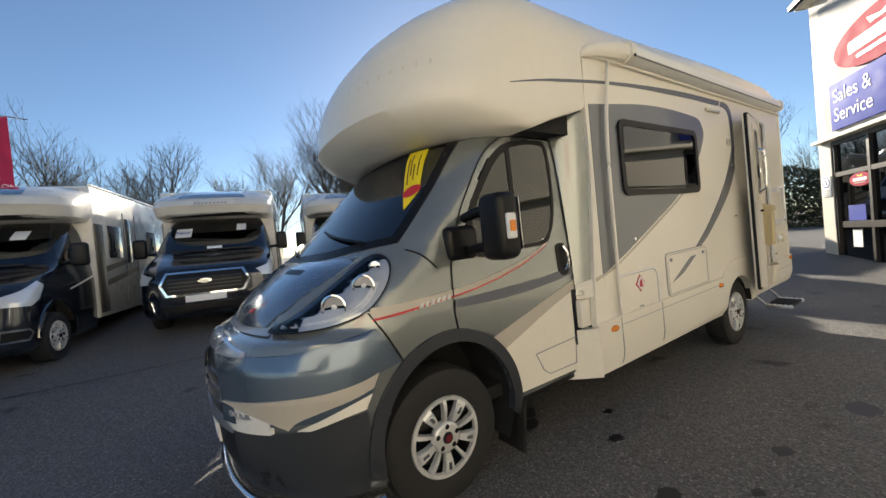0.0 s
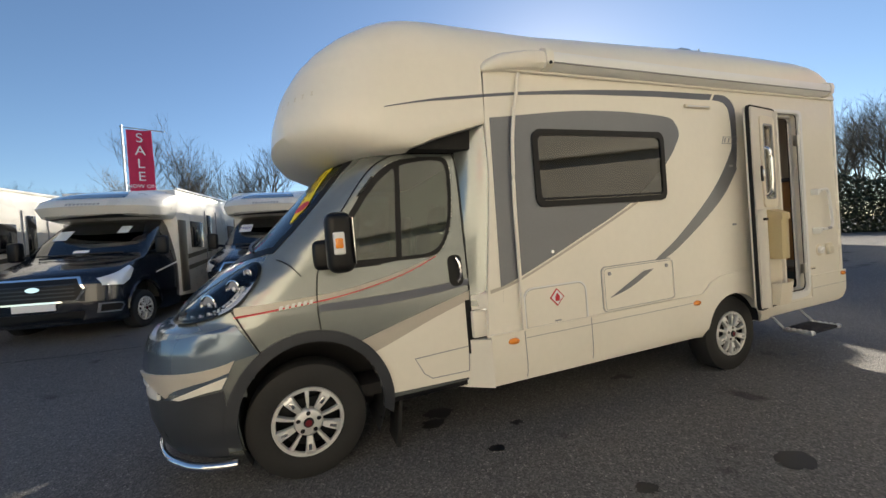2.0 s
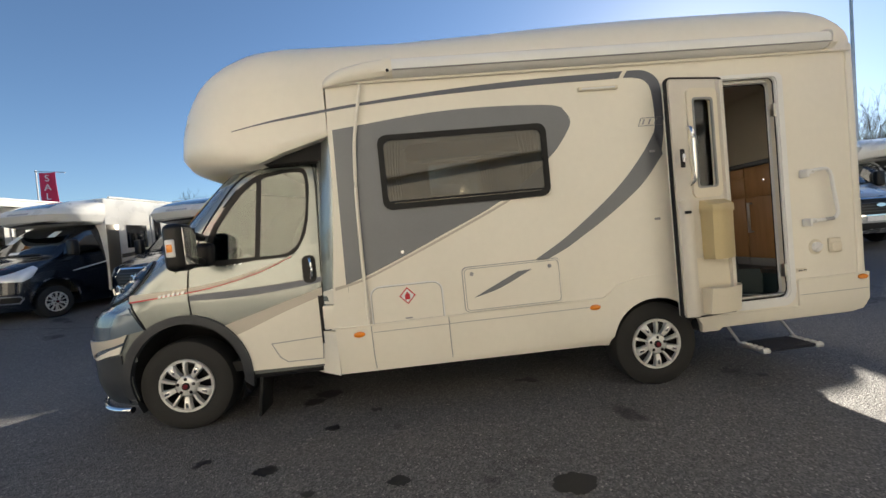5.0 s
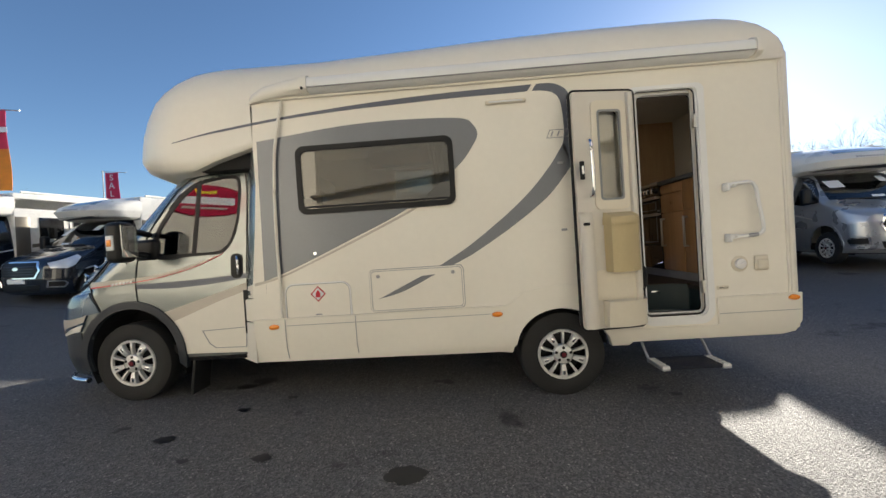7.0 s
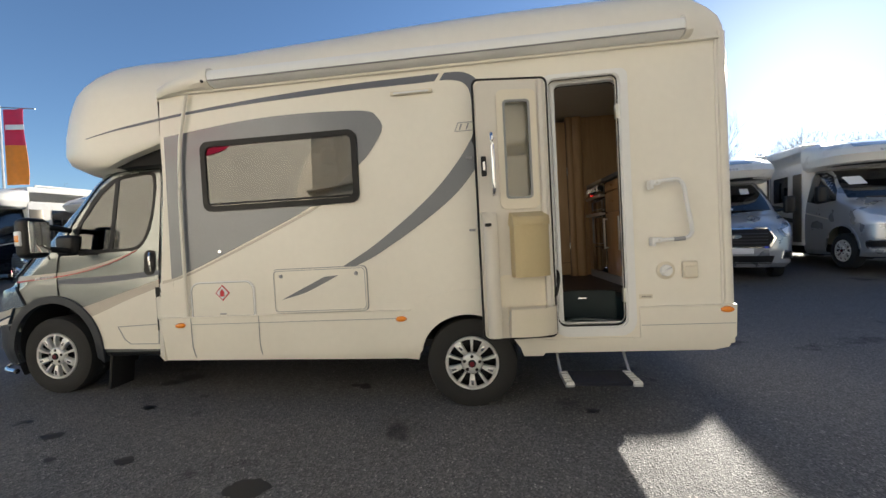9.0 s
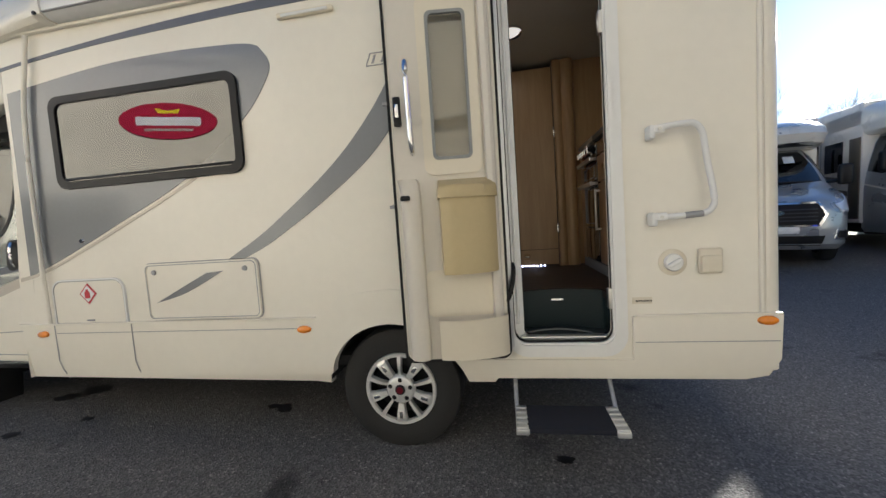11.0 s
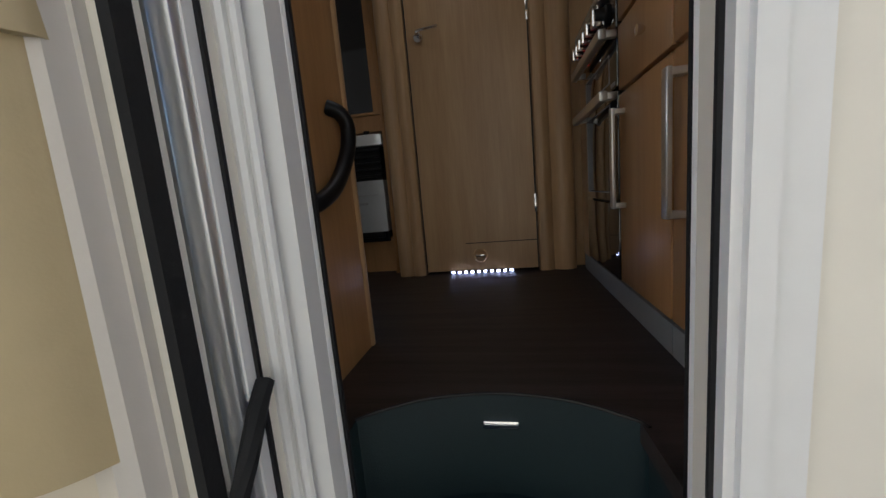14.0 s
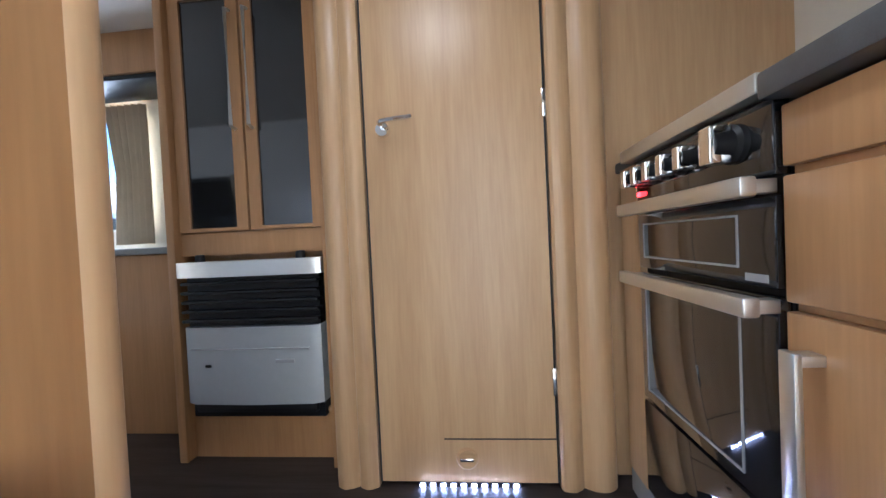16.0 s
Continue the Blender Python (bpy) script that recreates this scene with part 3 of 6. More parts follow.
band("swoosh", [(3.0, 1.115), (3.22, 1.24), (3.376, 1.345), (3.635, 1.54), (3.843, 1.725), (4.026, 1.936), (4.149, 2.12)], [(3.10, 1.107), (3.26, 1.178), (3.369, 1.238), (3.625, 1.395), (3.882, 1.575), (4.04, 1.715), (4.2, 1.91)], DECAL, "tapering grey swoosh")
band("pinstripe", [(1.33, 1.035), (1.56, 1.09), (1.82, 1.19), (2.24, 1.365), (2.77, 1.60), (2.98, 1.72)], [(1.33, 1.062), (1.56, 1.108), (1.82, 1.206), (2.24, 1.385), (2.77, 1.62), (2.98, 1.735)], SILVERDECAL, "thin silver pinstripe")
name_frame = plate("name_badge", [(4.0, 2.158), (4.22, 2.158), (4.24, 2.229), (4.028, 2.229)], [[(4.007, 2.163), (4.21, 2.163), (4.228, 2.224), (4.034, 2.224)]], -0.004, 0.001, GREYPRINT, motorhome, "outlined model name, plain bars")
for k in range(3):
    x = 4.035 + k * 0.055
    plate("bar", [(x, 2.172), (x + 0.012, 2.172), (x + 0.03, 2.216), (x + 0.018, 2.216)], [], -0.004, 0.001, GREYPRINT, motorhome)

# window
plate("window_frame", rounded(1.785, 3.185, 1.645, 2.25, 0.075), [rounded(1.832, 3.138, 1.692, 2.203, 0.055)], -0.022, 0.03, BLACK, motorhome, "black rubber window frame")
pane = plate("window_pane", rounded(1.828, 3.142, 1.688, 2.207, 0.055), [], -0.012, -0.004, WINGLASS, motorhome, "smoked acrylic pane")
pane.visible_shadow = False
part("window_rail", box(1.85, 3.12, -0.02, -0.008, 1.70, 1.716, 0.004), BLACK, motorhome)
for x in (1.95, 2.48, 3.02):
    part("window_catch", box(x - 0.03, x + 0.03, 0.005, 0.03, 1.705, 1.735, 0.006), BLACK, motorhome)
pane = plate("window_pane", FARWIN, [], 2.27, 2.277, CLEARGLASS, motorhome)
pane.visible_shadow = False

# awning and its drain tube
AWN = [(-0.001, 2.695), (-0.075, 2.70), (-0.105, 2.725), (-0.112, 2.77), (-0.098, 2.81), (-0.05, 2.835), (-0.001, 2.84)]


def extrude_yz(prof, x0, x1, bm=None):
    b = bm or bmesh.new()
    a = [b.verts.new((x0, y, z)) for y, z in prof]
    c = [b.verts.new((x1, y, z)) for y, z in prof]
    k = len(prof)
    for i in range(k):
        b.faces.new((a[i], a[(i + 1) % k], c[(i + 1) % k], c[i]))
    b.faces.new(a), b.faces.new(c[::-1])
    return b


part("awning_case", extrude_yz(AWN, 1.96, 5.72), WHITE, motorhome, "white roll-out awning cassette")
part("awning_seam", box(1.97, 5.71, -0.116, -0.1, 2.722, 2.728), GREYPRINT, motorhome)
for x0, x1 in ((1.90, 1.965), (5.715, 5.765)):
    part("awning_end_cap", extrude_yz([(y - 0.012 if y < -0.01 else y, z + (0.012 if z > 2.75 else -0.012)) for y, z in AWN], x0, x1), GEL, motorhome)
part("awning_bolt", lathe([(0.0, 0), (0.012, 0), (0.012, 0.01), (0, 0.01)], 12, at=(1.93, -0.13, 2.715)), BLACK, motorhome)


def moulding(rows):
    """Smooth hood between section outlines."""
    k = len(rows[0])
    verts = [v for r in rows for v in r]
    faces = [(i * k + j, i * k + (j + 1) % k, (i + 1) * k + (j + 1) % k, (i + 1) * k + j) for i in range(len(rows) - 1) for j in range(k)]
    return verts, faces + [tuple(range(k)), tuple(range(len(verts) - k, len(verts)))]


v, f = moulding([[(x, y * s, 2.66 + (z - 2.70) * h + d) for y, z in AWN] for x, s, h, d in ((1.40, 0.1, 0.3, 0.0), (1.44, 0.4, 0.6, 0.0), (1.55, 0.65, 0.85, 0.015), (1.75, 0.85, 1.0, 0.03), (1.905, 0.98, 1.05, 0.035))])
mesh_object("awning_fairing", v, f, GEL, motorhome, smooth=True)
part("awning_gutter", box(1.42, 5.99, -0.03, 0.0, 2.672, 2.692, 0.006), GEL, motorhome)
part("drain_tube", tube(spline([(1.70, -0.03, 2.66), (1.665, -0.03, 2.5), (1.61, -0.03, 2.22), (1.585, -0.03, 1.9), (1.575, -0.03, 1.57), (1.572, -0.03, 1.1), (1.575, -0.03, 0.74)], 6), 0.014), GEL, motorhome, "white drain tube")

# hatches
plate("gas_locker_door", rounded(1.615, 2.185, 0.735, 1.02, (0.01, 0.01, 0.07, 0.07)), [], -0.010, 0.0, GEL, motorhome)
plate("locker_trim", rounded(1.60, 2.20, 0.728, 1.036, (0.01, 0.01, 0.085, 0.085)), [rounded(1.61, 2.19, 0.732, 1.026, (0.01, 0.01, 0.075, 0.075))], -0.014, 0.0, WHITE, motorhome)
label = plate("gas_label", [(1.905 - 0.068, 0.935), (1.905, 0.865), (1.905 + 0.068, 0.935), (1.905, 1.005)], [], -0.0145, -0.010, RED, motorhome, "red diamond gas warning label")
plate("label_field", [(1.905 - 0.055, 0.935), (1.905, 0.878), (1.905 + 0.055, 0.935), (1.905, 0.992)], [], -0.0175, -0.0145, WHITEPAPER, label)
plate("gas_bottle_symbol", [(1.885, 0.905), (1.925, 0.905), (1.925, 0.945), (1.913, 0.955), (1.913, 0.966), (1.897, 0.966), (1.897, 0.955), (1.885, 0.945)], [], -0.0205, -0.0175, RED, label)
part("locker_catch", box(1.87, 1.93, -0.016, -0.009, 0.745, 0.757, 0.003), GREYPRINT, motorhome)
plate("service_hatch", rounded(2.39, 3.19, 0.755, 1.10, 0.03), [], -0.012, 0.0, GEL, motorhome)
plate("hatch_trim", rounded(2.375, 3.205, 0.742, 1.112, 0.04), [rounded(2.392, 3.188, 0.757, 1.097, 0.03)], -0.018, 0.0, GEL, motorhome)
plate("hatch_slash", spline([(2.45, 0.855), (2.62, 0.935), (2.84, 1.037)], 5) + spline([(2.45, 0.855), (2.68, 0.915), (2.96, 1.045)], 5)[:0:-1], [], -0.0165, -0.012, DECAL, motorhome)
for x in (2.45, 3.115):
    part("hatch_lock", lathe([(0, -0.022), (0.014, -0.022), (0.017, -0.012), (0.017, 0)], 16, at=(x, 0, 1.055)), GREYPRINT, motorhome)
part("locker_lock", lathe([(0, -0.012), (0.014, -0.012), (0.019, -0.004), (0.019, 0)], 16, at=(1.90, 0, 1.295)), CHROME, motorhome)
part("awning_light", box(3.49, 3.84, -0.028, 0.0, 2.485, 2.520, 0.012), TRAY, motorhome, "slim exterior awning lamp")
part("lamp_lens", box(3.52, 3.81, -0.034, -0.02, 2.49, 2.508, 0.006), WHITELENS, motorhome)
for x in (1.485, 3.48, 5.985):
    ob = part("side_marker", lathe([(0, -0.036), (0.02, -0.034), (0.034, -0.026), (0.038, -0.014), (0.038, 0)], 24), ORANGE, motorhome, "orange oval side marker lamp")
    ob.matrix_basis = Matrix.Translation((x, 0, 0.66)) @ Matrix.Diagonal((1.25, 1, 0.62, 1))
for z in (1.93, 1.35):
    part("door_buffer", box(4.08, 4.13, -0.012, 0.0, z, z + 0.02, 0.004), GREYPRINT, motorhome)

# grab rail, filler cap, socket
part("grab_rail", tube(spline([(5.50, -0.06, 1.645), (5.60, -0.062, 1.652), (5.655, -0.055, 1.648), (5.688, -0.055, 1.60), (5.705, -0.055, 1.48), (5.732, -0.055, 1.31), (5.732, -0.055, 1.25), (5.695, -0.055, 1.215), (5.60, -0.06, 1.207), (5.50, -0.058, 1.205)], 6), 0.0145, 12), WHITE, motorhome, "white tubular grab rail")
for z in (1.635, 1.205):
    part("rail_bracket", box(5.445, 5.475, -0.075, 0.0, z - 0.045, z + 0.025, 0.012), WHITE, motorhome)
    part("rail_bracket", box(5.465, 5.52, -0.078, -0.045, z - 0.018, z + 0.022, 0.01), WHITE, motorhome)
    part("rail_pin", tube([(5.49, -0.085, z), (5.49, -0.03, z)], 0.009), STEEL, motorhome)
part("rail_grip", tube([(5.60, -0.06, 1.207), (5.68, -0.0615, 1.211)], 0.0158, 12), GREYPRINT, motorhome)
part("filler_collar", lathe([(0, -0.006), (0.062, -0.008), (0.068, -0.004), (0.068, 0)], 32, at=(5.562, 0, 0.970)), TRAY, motorhome)
part("filler_cap", lathe([(0, -0.03), (0.040, -0.028), (0.045, -0.02), (0.045, -0.006)], 32, at=(5.562, 0, 0.970)), WHITE, motorhome, "round white water filler cap")
part("filler_grip", box(5.553, 5.627, -0.043, -0.025, 0.950, 0.974, 0.01, m=Matrix.Translation((5.562, 0, 0.970)) @ pose(0, 0, 0, 0, -30, 0) @ Matrix.Translation((-5.59, 0, -0.962))), WHITE, motorhome)
part("socket_cover", box(5.677, 5.787, -0.028, 0.0, 0.905, 1.035, 0.014, 3), TRAY, motorhome, "cream hook-up socket cover")
part("socket_flap", box(5.684, 5.780, -0.038, -0.02, 0.912, 1.0, 0.01, 3), TRAY, motorhome)
appr = part("approved_label", box(5.362, 5.46, -0.003, 0.0, 0.757, 0.792), TRAY, motorhome, "small clear approval sticker")
words("approved_text", "APPROVED", 0.016, Matrix.Translation((5.418, -0.005, 0.772)) @ pose(0, 0, 0, 90), BLACKPRINT, motorhome, 0.001)

# ---- doorway frame, door leaf, step ----
plate("door_frame", rounded(4.70, 5.335, 0.478, 2.53, (0.12, 0.12, 0.06, 0.06)), [DOORWAY], -0.016, 0.0, WHITE, motorhome, "white moulded entrance door frame")
plate("door_frame_bead", rounded(4.725, 5.295, 0.515, 2.508, (0.09, 0.09, 0.055, 0.055)), [rounded(4.738, 5.272, 0.545, 2.495, (0.075, 0.075, 0.05, 0.05))], -0.026, -0.01, WHITE, motorhome)
plate("door_seal", rounded(4.745, 5.262, 0.555, 2.49, (0.07, 0.07, 0.05, 0.05)), [rounded(4.750, 5.257, 0.567, 2.486, (0.07, 0.07, 0.05, 0.05))], 0.0, 0.006, RUBBER, motorhome, "black door seal")
plate("door_reveal", rounded(4.735, 5.30, 0.54, 2.50, (0.07, 0.07, 0.05, 0.05)), [rounded(4.80, 5.28, 0.565, 2.472, 0.05)], 0.046, 0.09, WHITE, motorhome)
part("sill_strip", box(4.78, 5.23, 0.0, 0.05, 0.575, 0.588, 0.005), ALU, motorhome, "ribbed aluminium sill strip")
for z in (0.78, 2.20):
    part("striker_plate", box(5.244, 5.268, -0.012, 0.03, z - 0.045, z + 0.065, 0.004), STEEL, motorhome)

LEAF = Matrix.Translation((4.715, -0.040, 0)) @ pose(0, 0, 0, 0, 0, 8.0)


def leaf_put(u, v, w):
    """Leaf drawn hinge-side at u = 0, growing towards the cab; v stands out from the wall."""
    return (-u, -v, w)


door = plate("entrance_door", rounded(0.0, 0.565, 0.505, 2.49, (0.04, 0.05, 0.05, 0.04)), [rounded(0.135, 0.355, 1.57, 2.33, 0.03)], -0.005, 0.034, GEL, motorhome, "open entrance door folded back against the side wall", put=leaf_put)
door.matrix_basis = LEAF
plate("door_gasket", rounded(-0.006, 0.572, 0.498, 2.497, 0.05), [rounded(0.006, 0.558, 0.512, 2.483, 0.045)], 0.012, 0.04, RUBBER, door, put=leaf_put)
plate("door_liner", rounded(0.02, 0.55, 0.52, 2.475, 0.05), [rounded(0.125, 0.365, 1.56, 2.34, 0.03)], 0.034, 0.048, DOORLINER, door, put=leaf_put)
v, f = moulding([[(-(u0 + du), -(0.045 + dv), z) for du, dv in ((0, 0), (0.01, 0.035), (0.035, 0.05), (0.07, 0.05), (0.1, 0.03), (0.11, 0))] for u0, z in ((0.425, 0.525), (0.425, 1.0), (0.425, 1.40), (0.43, 1.47), (0.44, 1.485))])
mesh_object("liner_rib", v, f, DOORLINER, door, smooth=True)
v, f = moulding([[(-(u0 + du), -(0.045 + dv), z) for du, dv in ((0, 0), (0.008, 0.025), (0.025, 0.035), (0.05, 0.03), (0.06, 0))] for u0, z in ((0.025, 0.525), (0.025, 2.46))])
mesh_object("liner_rib", v, f, DOORLINER, door, smooth=True)
plate("door_window_frame", rounded(0.095, 0.395, 1.50, 2.40, 0.05), [rounded(0.150, 0.340, 1.585, 2.315, 0.03)], 0.046, 0.062, TRAY, door, put=leaf_put)
plate("door_window_seal", rounded(0.142, 0.348, 1.577, 2.323, 0.03), [rounded(0.158, 0.332, 1.593, 2.307, 0.025)], 0.05, 0.066, GREYTRIM, door, put=leaf_put)
plate("door_window_pane", rounded(0.150, 0.340, 1.585, 2.315, 0.03), [], 0.02, 0.026, DOORGLASS, door, put=leaf_put)
part("door_handle", tube([leaf_put(u, v, z) for u, v, z in spline([(0.455, 0.10, 2.07), (0.455, 0.145, 2.03), (0.452, 0.15, 1.85), (0.45, 0.14, 1.66), (0.45, 0.095, 1.61)], 5)], 0.015, 10), CHROME, door, "chrome door pull")
part("lock_plate", box(-0.535, -0.495, -0.105, -0.09, 1.75, 1.90, 0.008), BLACK, door)
part("lock_lever", box(-0.525, -0.505, -0.118, -0.10, 1.79, 1.86, 0.006), CHROME, door)
part("pull_catch", box(-0.53, -0.48, -0.115, -0.085, 1.375, 1.40, 0.008), BLACK, door)


def plan_shell(plan, z0, z1, base=0.045, open_top=False, draft=1.0):
    """Half-round box on the liner: plan points (u, v), from z0 to z1."""
    rows = []
    for z, s in ((z0, draft), (z0 + 0.012, draft), ((z0 + z1) / 2, (1 + draft) / 2), (z1, 1.0)):
        rows.append([(-u, -(base + v * s), z) for u, v in plan])
    k = len(plan)
    verts = [p for r in rows for p in r]
    faces = [(i * k + j, i * k + (j + 1) % k, (i + 1) * k + (j + 1) % k, (i + 1) * k + j) for i in range(len(rows) - 1) for j in range(k)]
    faces.append(tuple(range(k)))
    if not open_top:
        faces.append(tuple(range(len(verts) - k, len(verts))))
    return verts, faces


TRAYPLAN = [(0.008, 0)] + spline([(0.008, 0.03), (0.045, 0.075), (0.14, 0.115), (0.26, 0.125), (0.37, 0.10)], 5) + [(0.375, 0)]
v, f = plan_shell(TRAYPLAN, 0.535, 0.75, draft=0.75, open_top=True)
mesh_object("door_tray", v, f, TRAY, door, "cream moulded storage tray", True)
v, f = plan_shell([(u * 0.96 + 0.01, w * 0.93) for u, w in TRAYPLAN], 0.56, 0.749, draft=0.75, open_top=True)
mesh_object("tray_inside", v, f, TRAY, door, smooth=True)
plate("tray_back", rounded(0.06, 0.43, 0.75, 1.0, 0.04), [], 0.045, 0.053, TRAY, door, put=leaf_put)
for z in (0.66, 1.62, 2.3):
    part("door_hinge", tube([(-0.0, -0.02, z), (0.0, -0.02, z + 0.12)], 0.012), ALU, door)
part("hinge_strip", box(4.712, 4.742, -0.03, -0.004, 0.54, 2.47, 0.006), ALU, motorhome, "aluminium hinge extrusion")
part("door_cable", tube(spline([(4.752, 0.005, 1.0), (4.757, -0.02, 0.98), (4.752, -0.05, 0.92), (4.73, -0.07, 0.84), (4.71, -0.06, 0.80), (4.70, -0.05, 0.78)], 8), 0.012), RUBBER, motorhome, "black ribbed cable loom")

waste_bin = thing("waste_bin", "beige plastic waste bin with a lid, hung on the entrance door", "bin", RAKE @ LEAF)
BINPLAN = [(0.04, 0)] + spline([(0.04, 0.025), (0.08, 0.07), (0.17, 0.11), (0.265, 0.125), (0.325, 0.105)], 5) + [(0.335, 0)]
v, f = plan_shell(BINPLAN, 0.985, 1.385, base=0.048, draft=0.94)
mesh_object("bin_body", v, f, BIN, waste_bin, "", True)
LIDROWS = ((1.372, 1.06, 1.12), (1.422, 1.05, 1.10), (1.434, 1.03, 1.04), (1.452, 1.01, 0.62), (1.474, 0.99, 0.06))
v, f = moulding([[(-(0.1875 + (u - 0.1875) * a), -(0.048 + w * q), z) for u, w in BINPLAN] for z, a, q in LIDROWS])
mesh_object("bin_lid", v, f, BIN, waste_bin, "lighter domed lid", True)
for u, w in ((0.255, 0.138), (0.115, 0.102)):
    part("lid_tab", box(-u - 0.012, -u + 0.012, -0.048 - w + 0.003, -0.048 - w + 0.02, 1.388, 1.436, 0.006), BIN, waste_bin)

entry_step = thing("entry_step", "folded-out metal entry step with a navy mat", "step", RAKE)
part("step_tread", box(4.78, 5.20, -0.27, -0.03, 0.185, 0.215, 0.008), STEPCARPET, entry_step, "navy carpeted tread")
for x0, x1 in ((4.725, 4.79), (5.195, 5.26)):
    part("step_end", box(x0, x1, -0.28, -0.03, 0.18, 0.212, 0.006), ALU, entry_step)
    for k in range(5):
        part("step_rib", box(x0 + 0.004, x1 - 0.004, -0.272 + k * 0.05, -0.245 + k * 0.05, 0.21, 0.22, 0.003), ALU, entry_step)
for x in (4.735, 5.25):
    part("step_arm", tube([(x, -0.05, 0.205), (x, 0.06, 0.32), (x, 0.12, 0.41)], 0.012), GALV, entry_step)
part("step_crossbar", tube([(4.735, 0.10, 0.38), (5.25, 0.10, 0.38)], 0.012), GALV, entry_step)

# fine shadow gaps round the hatches, profile of the door reveal, plain bars for the maker's name
plate("hatch_gap", rounded(2.369, 3.211, 0.736, 1.118, 0.043), [rounded(2.380, 3.200, 0.746, 1.108, 0.038)], -0.004, 0.0, GREYPRINT, motorhome)
plate("hatch_gap", rounded(2.386, 3.194, 0.751, 1.103, 0.033), [rounded(2.391, 3.189, 0.756, 1.098, 0.03)], -0.0185, -0.010, GREYPRINT, motorhome)
plate("locker_gap", rounded(1.610, 2.190, 0.731, 1.026, (0.01, 0.01, 0.075, 0.075)), [rounded(1.615, 2.185, 0.735, 1.021, (0.01, 0.01, 0.07, 0.07))], -0.0115, 0.0, GREYPRINT, motorhome)
for x, y, r in ((4.752, 0.034, 0.010), (4.772, 0.031, 0.008), (4.795, 0.088, 0.008), (5.284, 0.088, 0.008)):
    part("reveal_bead", tube([(x, y, 0.66), (x, y, 2.44)], r, 8), WHITE, motorhome)
plate("inner_seal", rounded(4.77, 5.30, 0.55, 2.482, 0.05), [rounded(4.806, 5.276, 0.574, 2.468, 0.05)], 0.092, 0.100, RUBBER, motorhome)
nose = pod_front(0.055, 0.0, 80)
for k in range(8):
    i = 34 + 5 * k
    pts = [nose[i], nose[i + 1]]
    quad = []
    for z, sh in ((2.505, 0.0), (2.53, 0.008)):
        for q in (pts if z < 2.5 else pts[::-1]):
            quad.append((q[0] - 0.014 + sh * 0.6, q[1] - 0.005, z))
    ob = mesh_object("name_bar", quad + [(a + 0.02, b + 0.01, c) for a, b, c in quad], [(0, 1, 2, 3), (4, 5, 6, 7), (0, 1, 5, 4), (1, 2, 6, 5), (2, 3, 7, 6), (3, 0, 4, 7)], TRAY, motorhome)

# ---- motorhome: cab ----
CAB = Shell([(0.24, -0.90, 0.17, 0.62), (0.30, -0.97, 0.13, 0.66), (0.45, -1.02, 0.105, 0.70), (0.78, -1.04, 0.10, 0.72), (0.92, -1.02, 0.10, 0.74), (0.99, -0.985, 0.10, 0.74), (1.03, -0.95, 0.10, 0.72), (1.05, -0.88, 0.10, 0.70), (1.075, -0.845, 0.10, 0.70),
             (1.15, -0.80, 0.102, 0.70), (1.24, -0.71, 0.108, 0.70), (1.32, -0.61, 0.115, 0.69), (1.38, -0.52, 0.122, 0.66), (1.43, -0.43, 0.13, 0.60),
             (1.60, -0.22, 0.145, 0.52), (1.80, -0.02, 0.165, 0.50), (2.0, 0.17, 0.185, 0.48), (2.10, 0.28, 0.20, 0.48), (2.15, 0.40, 0.25, 0.45)], HALF, 2.3)
FARCH = [(0.06 + 0.445 * math.cos(radians(a)), 0.43 + 0.47 * math.sin(radians(a))) for a in range(-24, 205, 6)] + [(-0.36, 0.1), (0.5, 0.1)]
SIDEGLASS_A = spline([(0.345, 1.375), (0.36, 1.56), (0.47, 1.74), (0.60, 1.90), (0.72, 2.0)], 3) + [(0.735, 1.99), (0.68, 1.375)]
SIDEGLASS_B = [(0.72, 1.372), (0.775, 2.015)] + spline([(0.80, 2.03), (0.95, 2.055), (1.07, 2.055), (1.125, 2.02), (1.13, 1.85), (1.10, 1.62), (1.04, 1.46), (0.96, 1.39), (0.88, 1.372)], 3)
SIDEGLASS = spline([(0.30, 1.345), (0.325, 1.58), (0.44, 1.77), (0.57, 1.935), (0.70, 2.035), (0.82, 2.07), (1.0, 2.085), (1.13, 2.075), (1.16, 1.98), (1.15, 1.80), (1.11, 1.56), (1.04, 1.42), (0.95, 1.355), (0.7, 1.345)], 3, True)
SCREEN = [(0.26, 1.48), (0.29, 1.75), (0.33, 2.0), (0.36, 2.12), (1.94, 2.12), (1.97, 2.0), (2.01, 1.75), (2.04, 1.48), (1.6, 1.43), (1.15, 1.415), (0.7, 1.43)]
shell_mesh("cab_body", CAB, 1.24, CABPAINT, motorhome, "grey-green metallic van cab", holes=[FARCH, SIDEGLASS, [(0.5, 0.2), (1.3, 0.2), (1.3, 0.405), (0.5, 0.405)]], front_holes=[[(y, z) for y, z in SCREEN]], dz=0.02, back_steps=60)
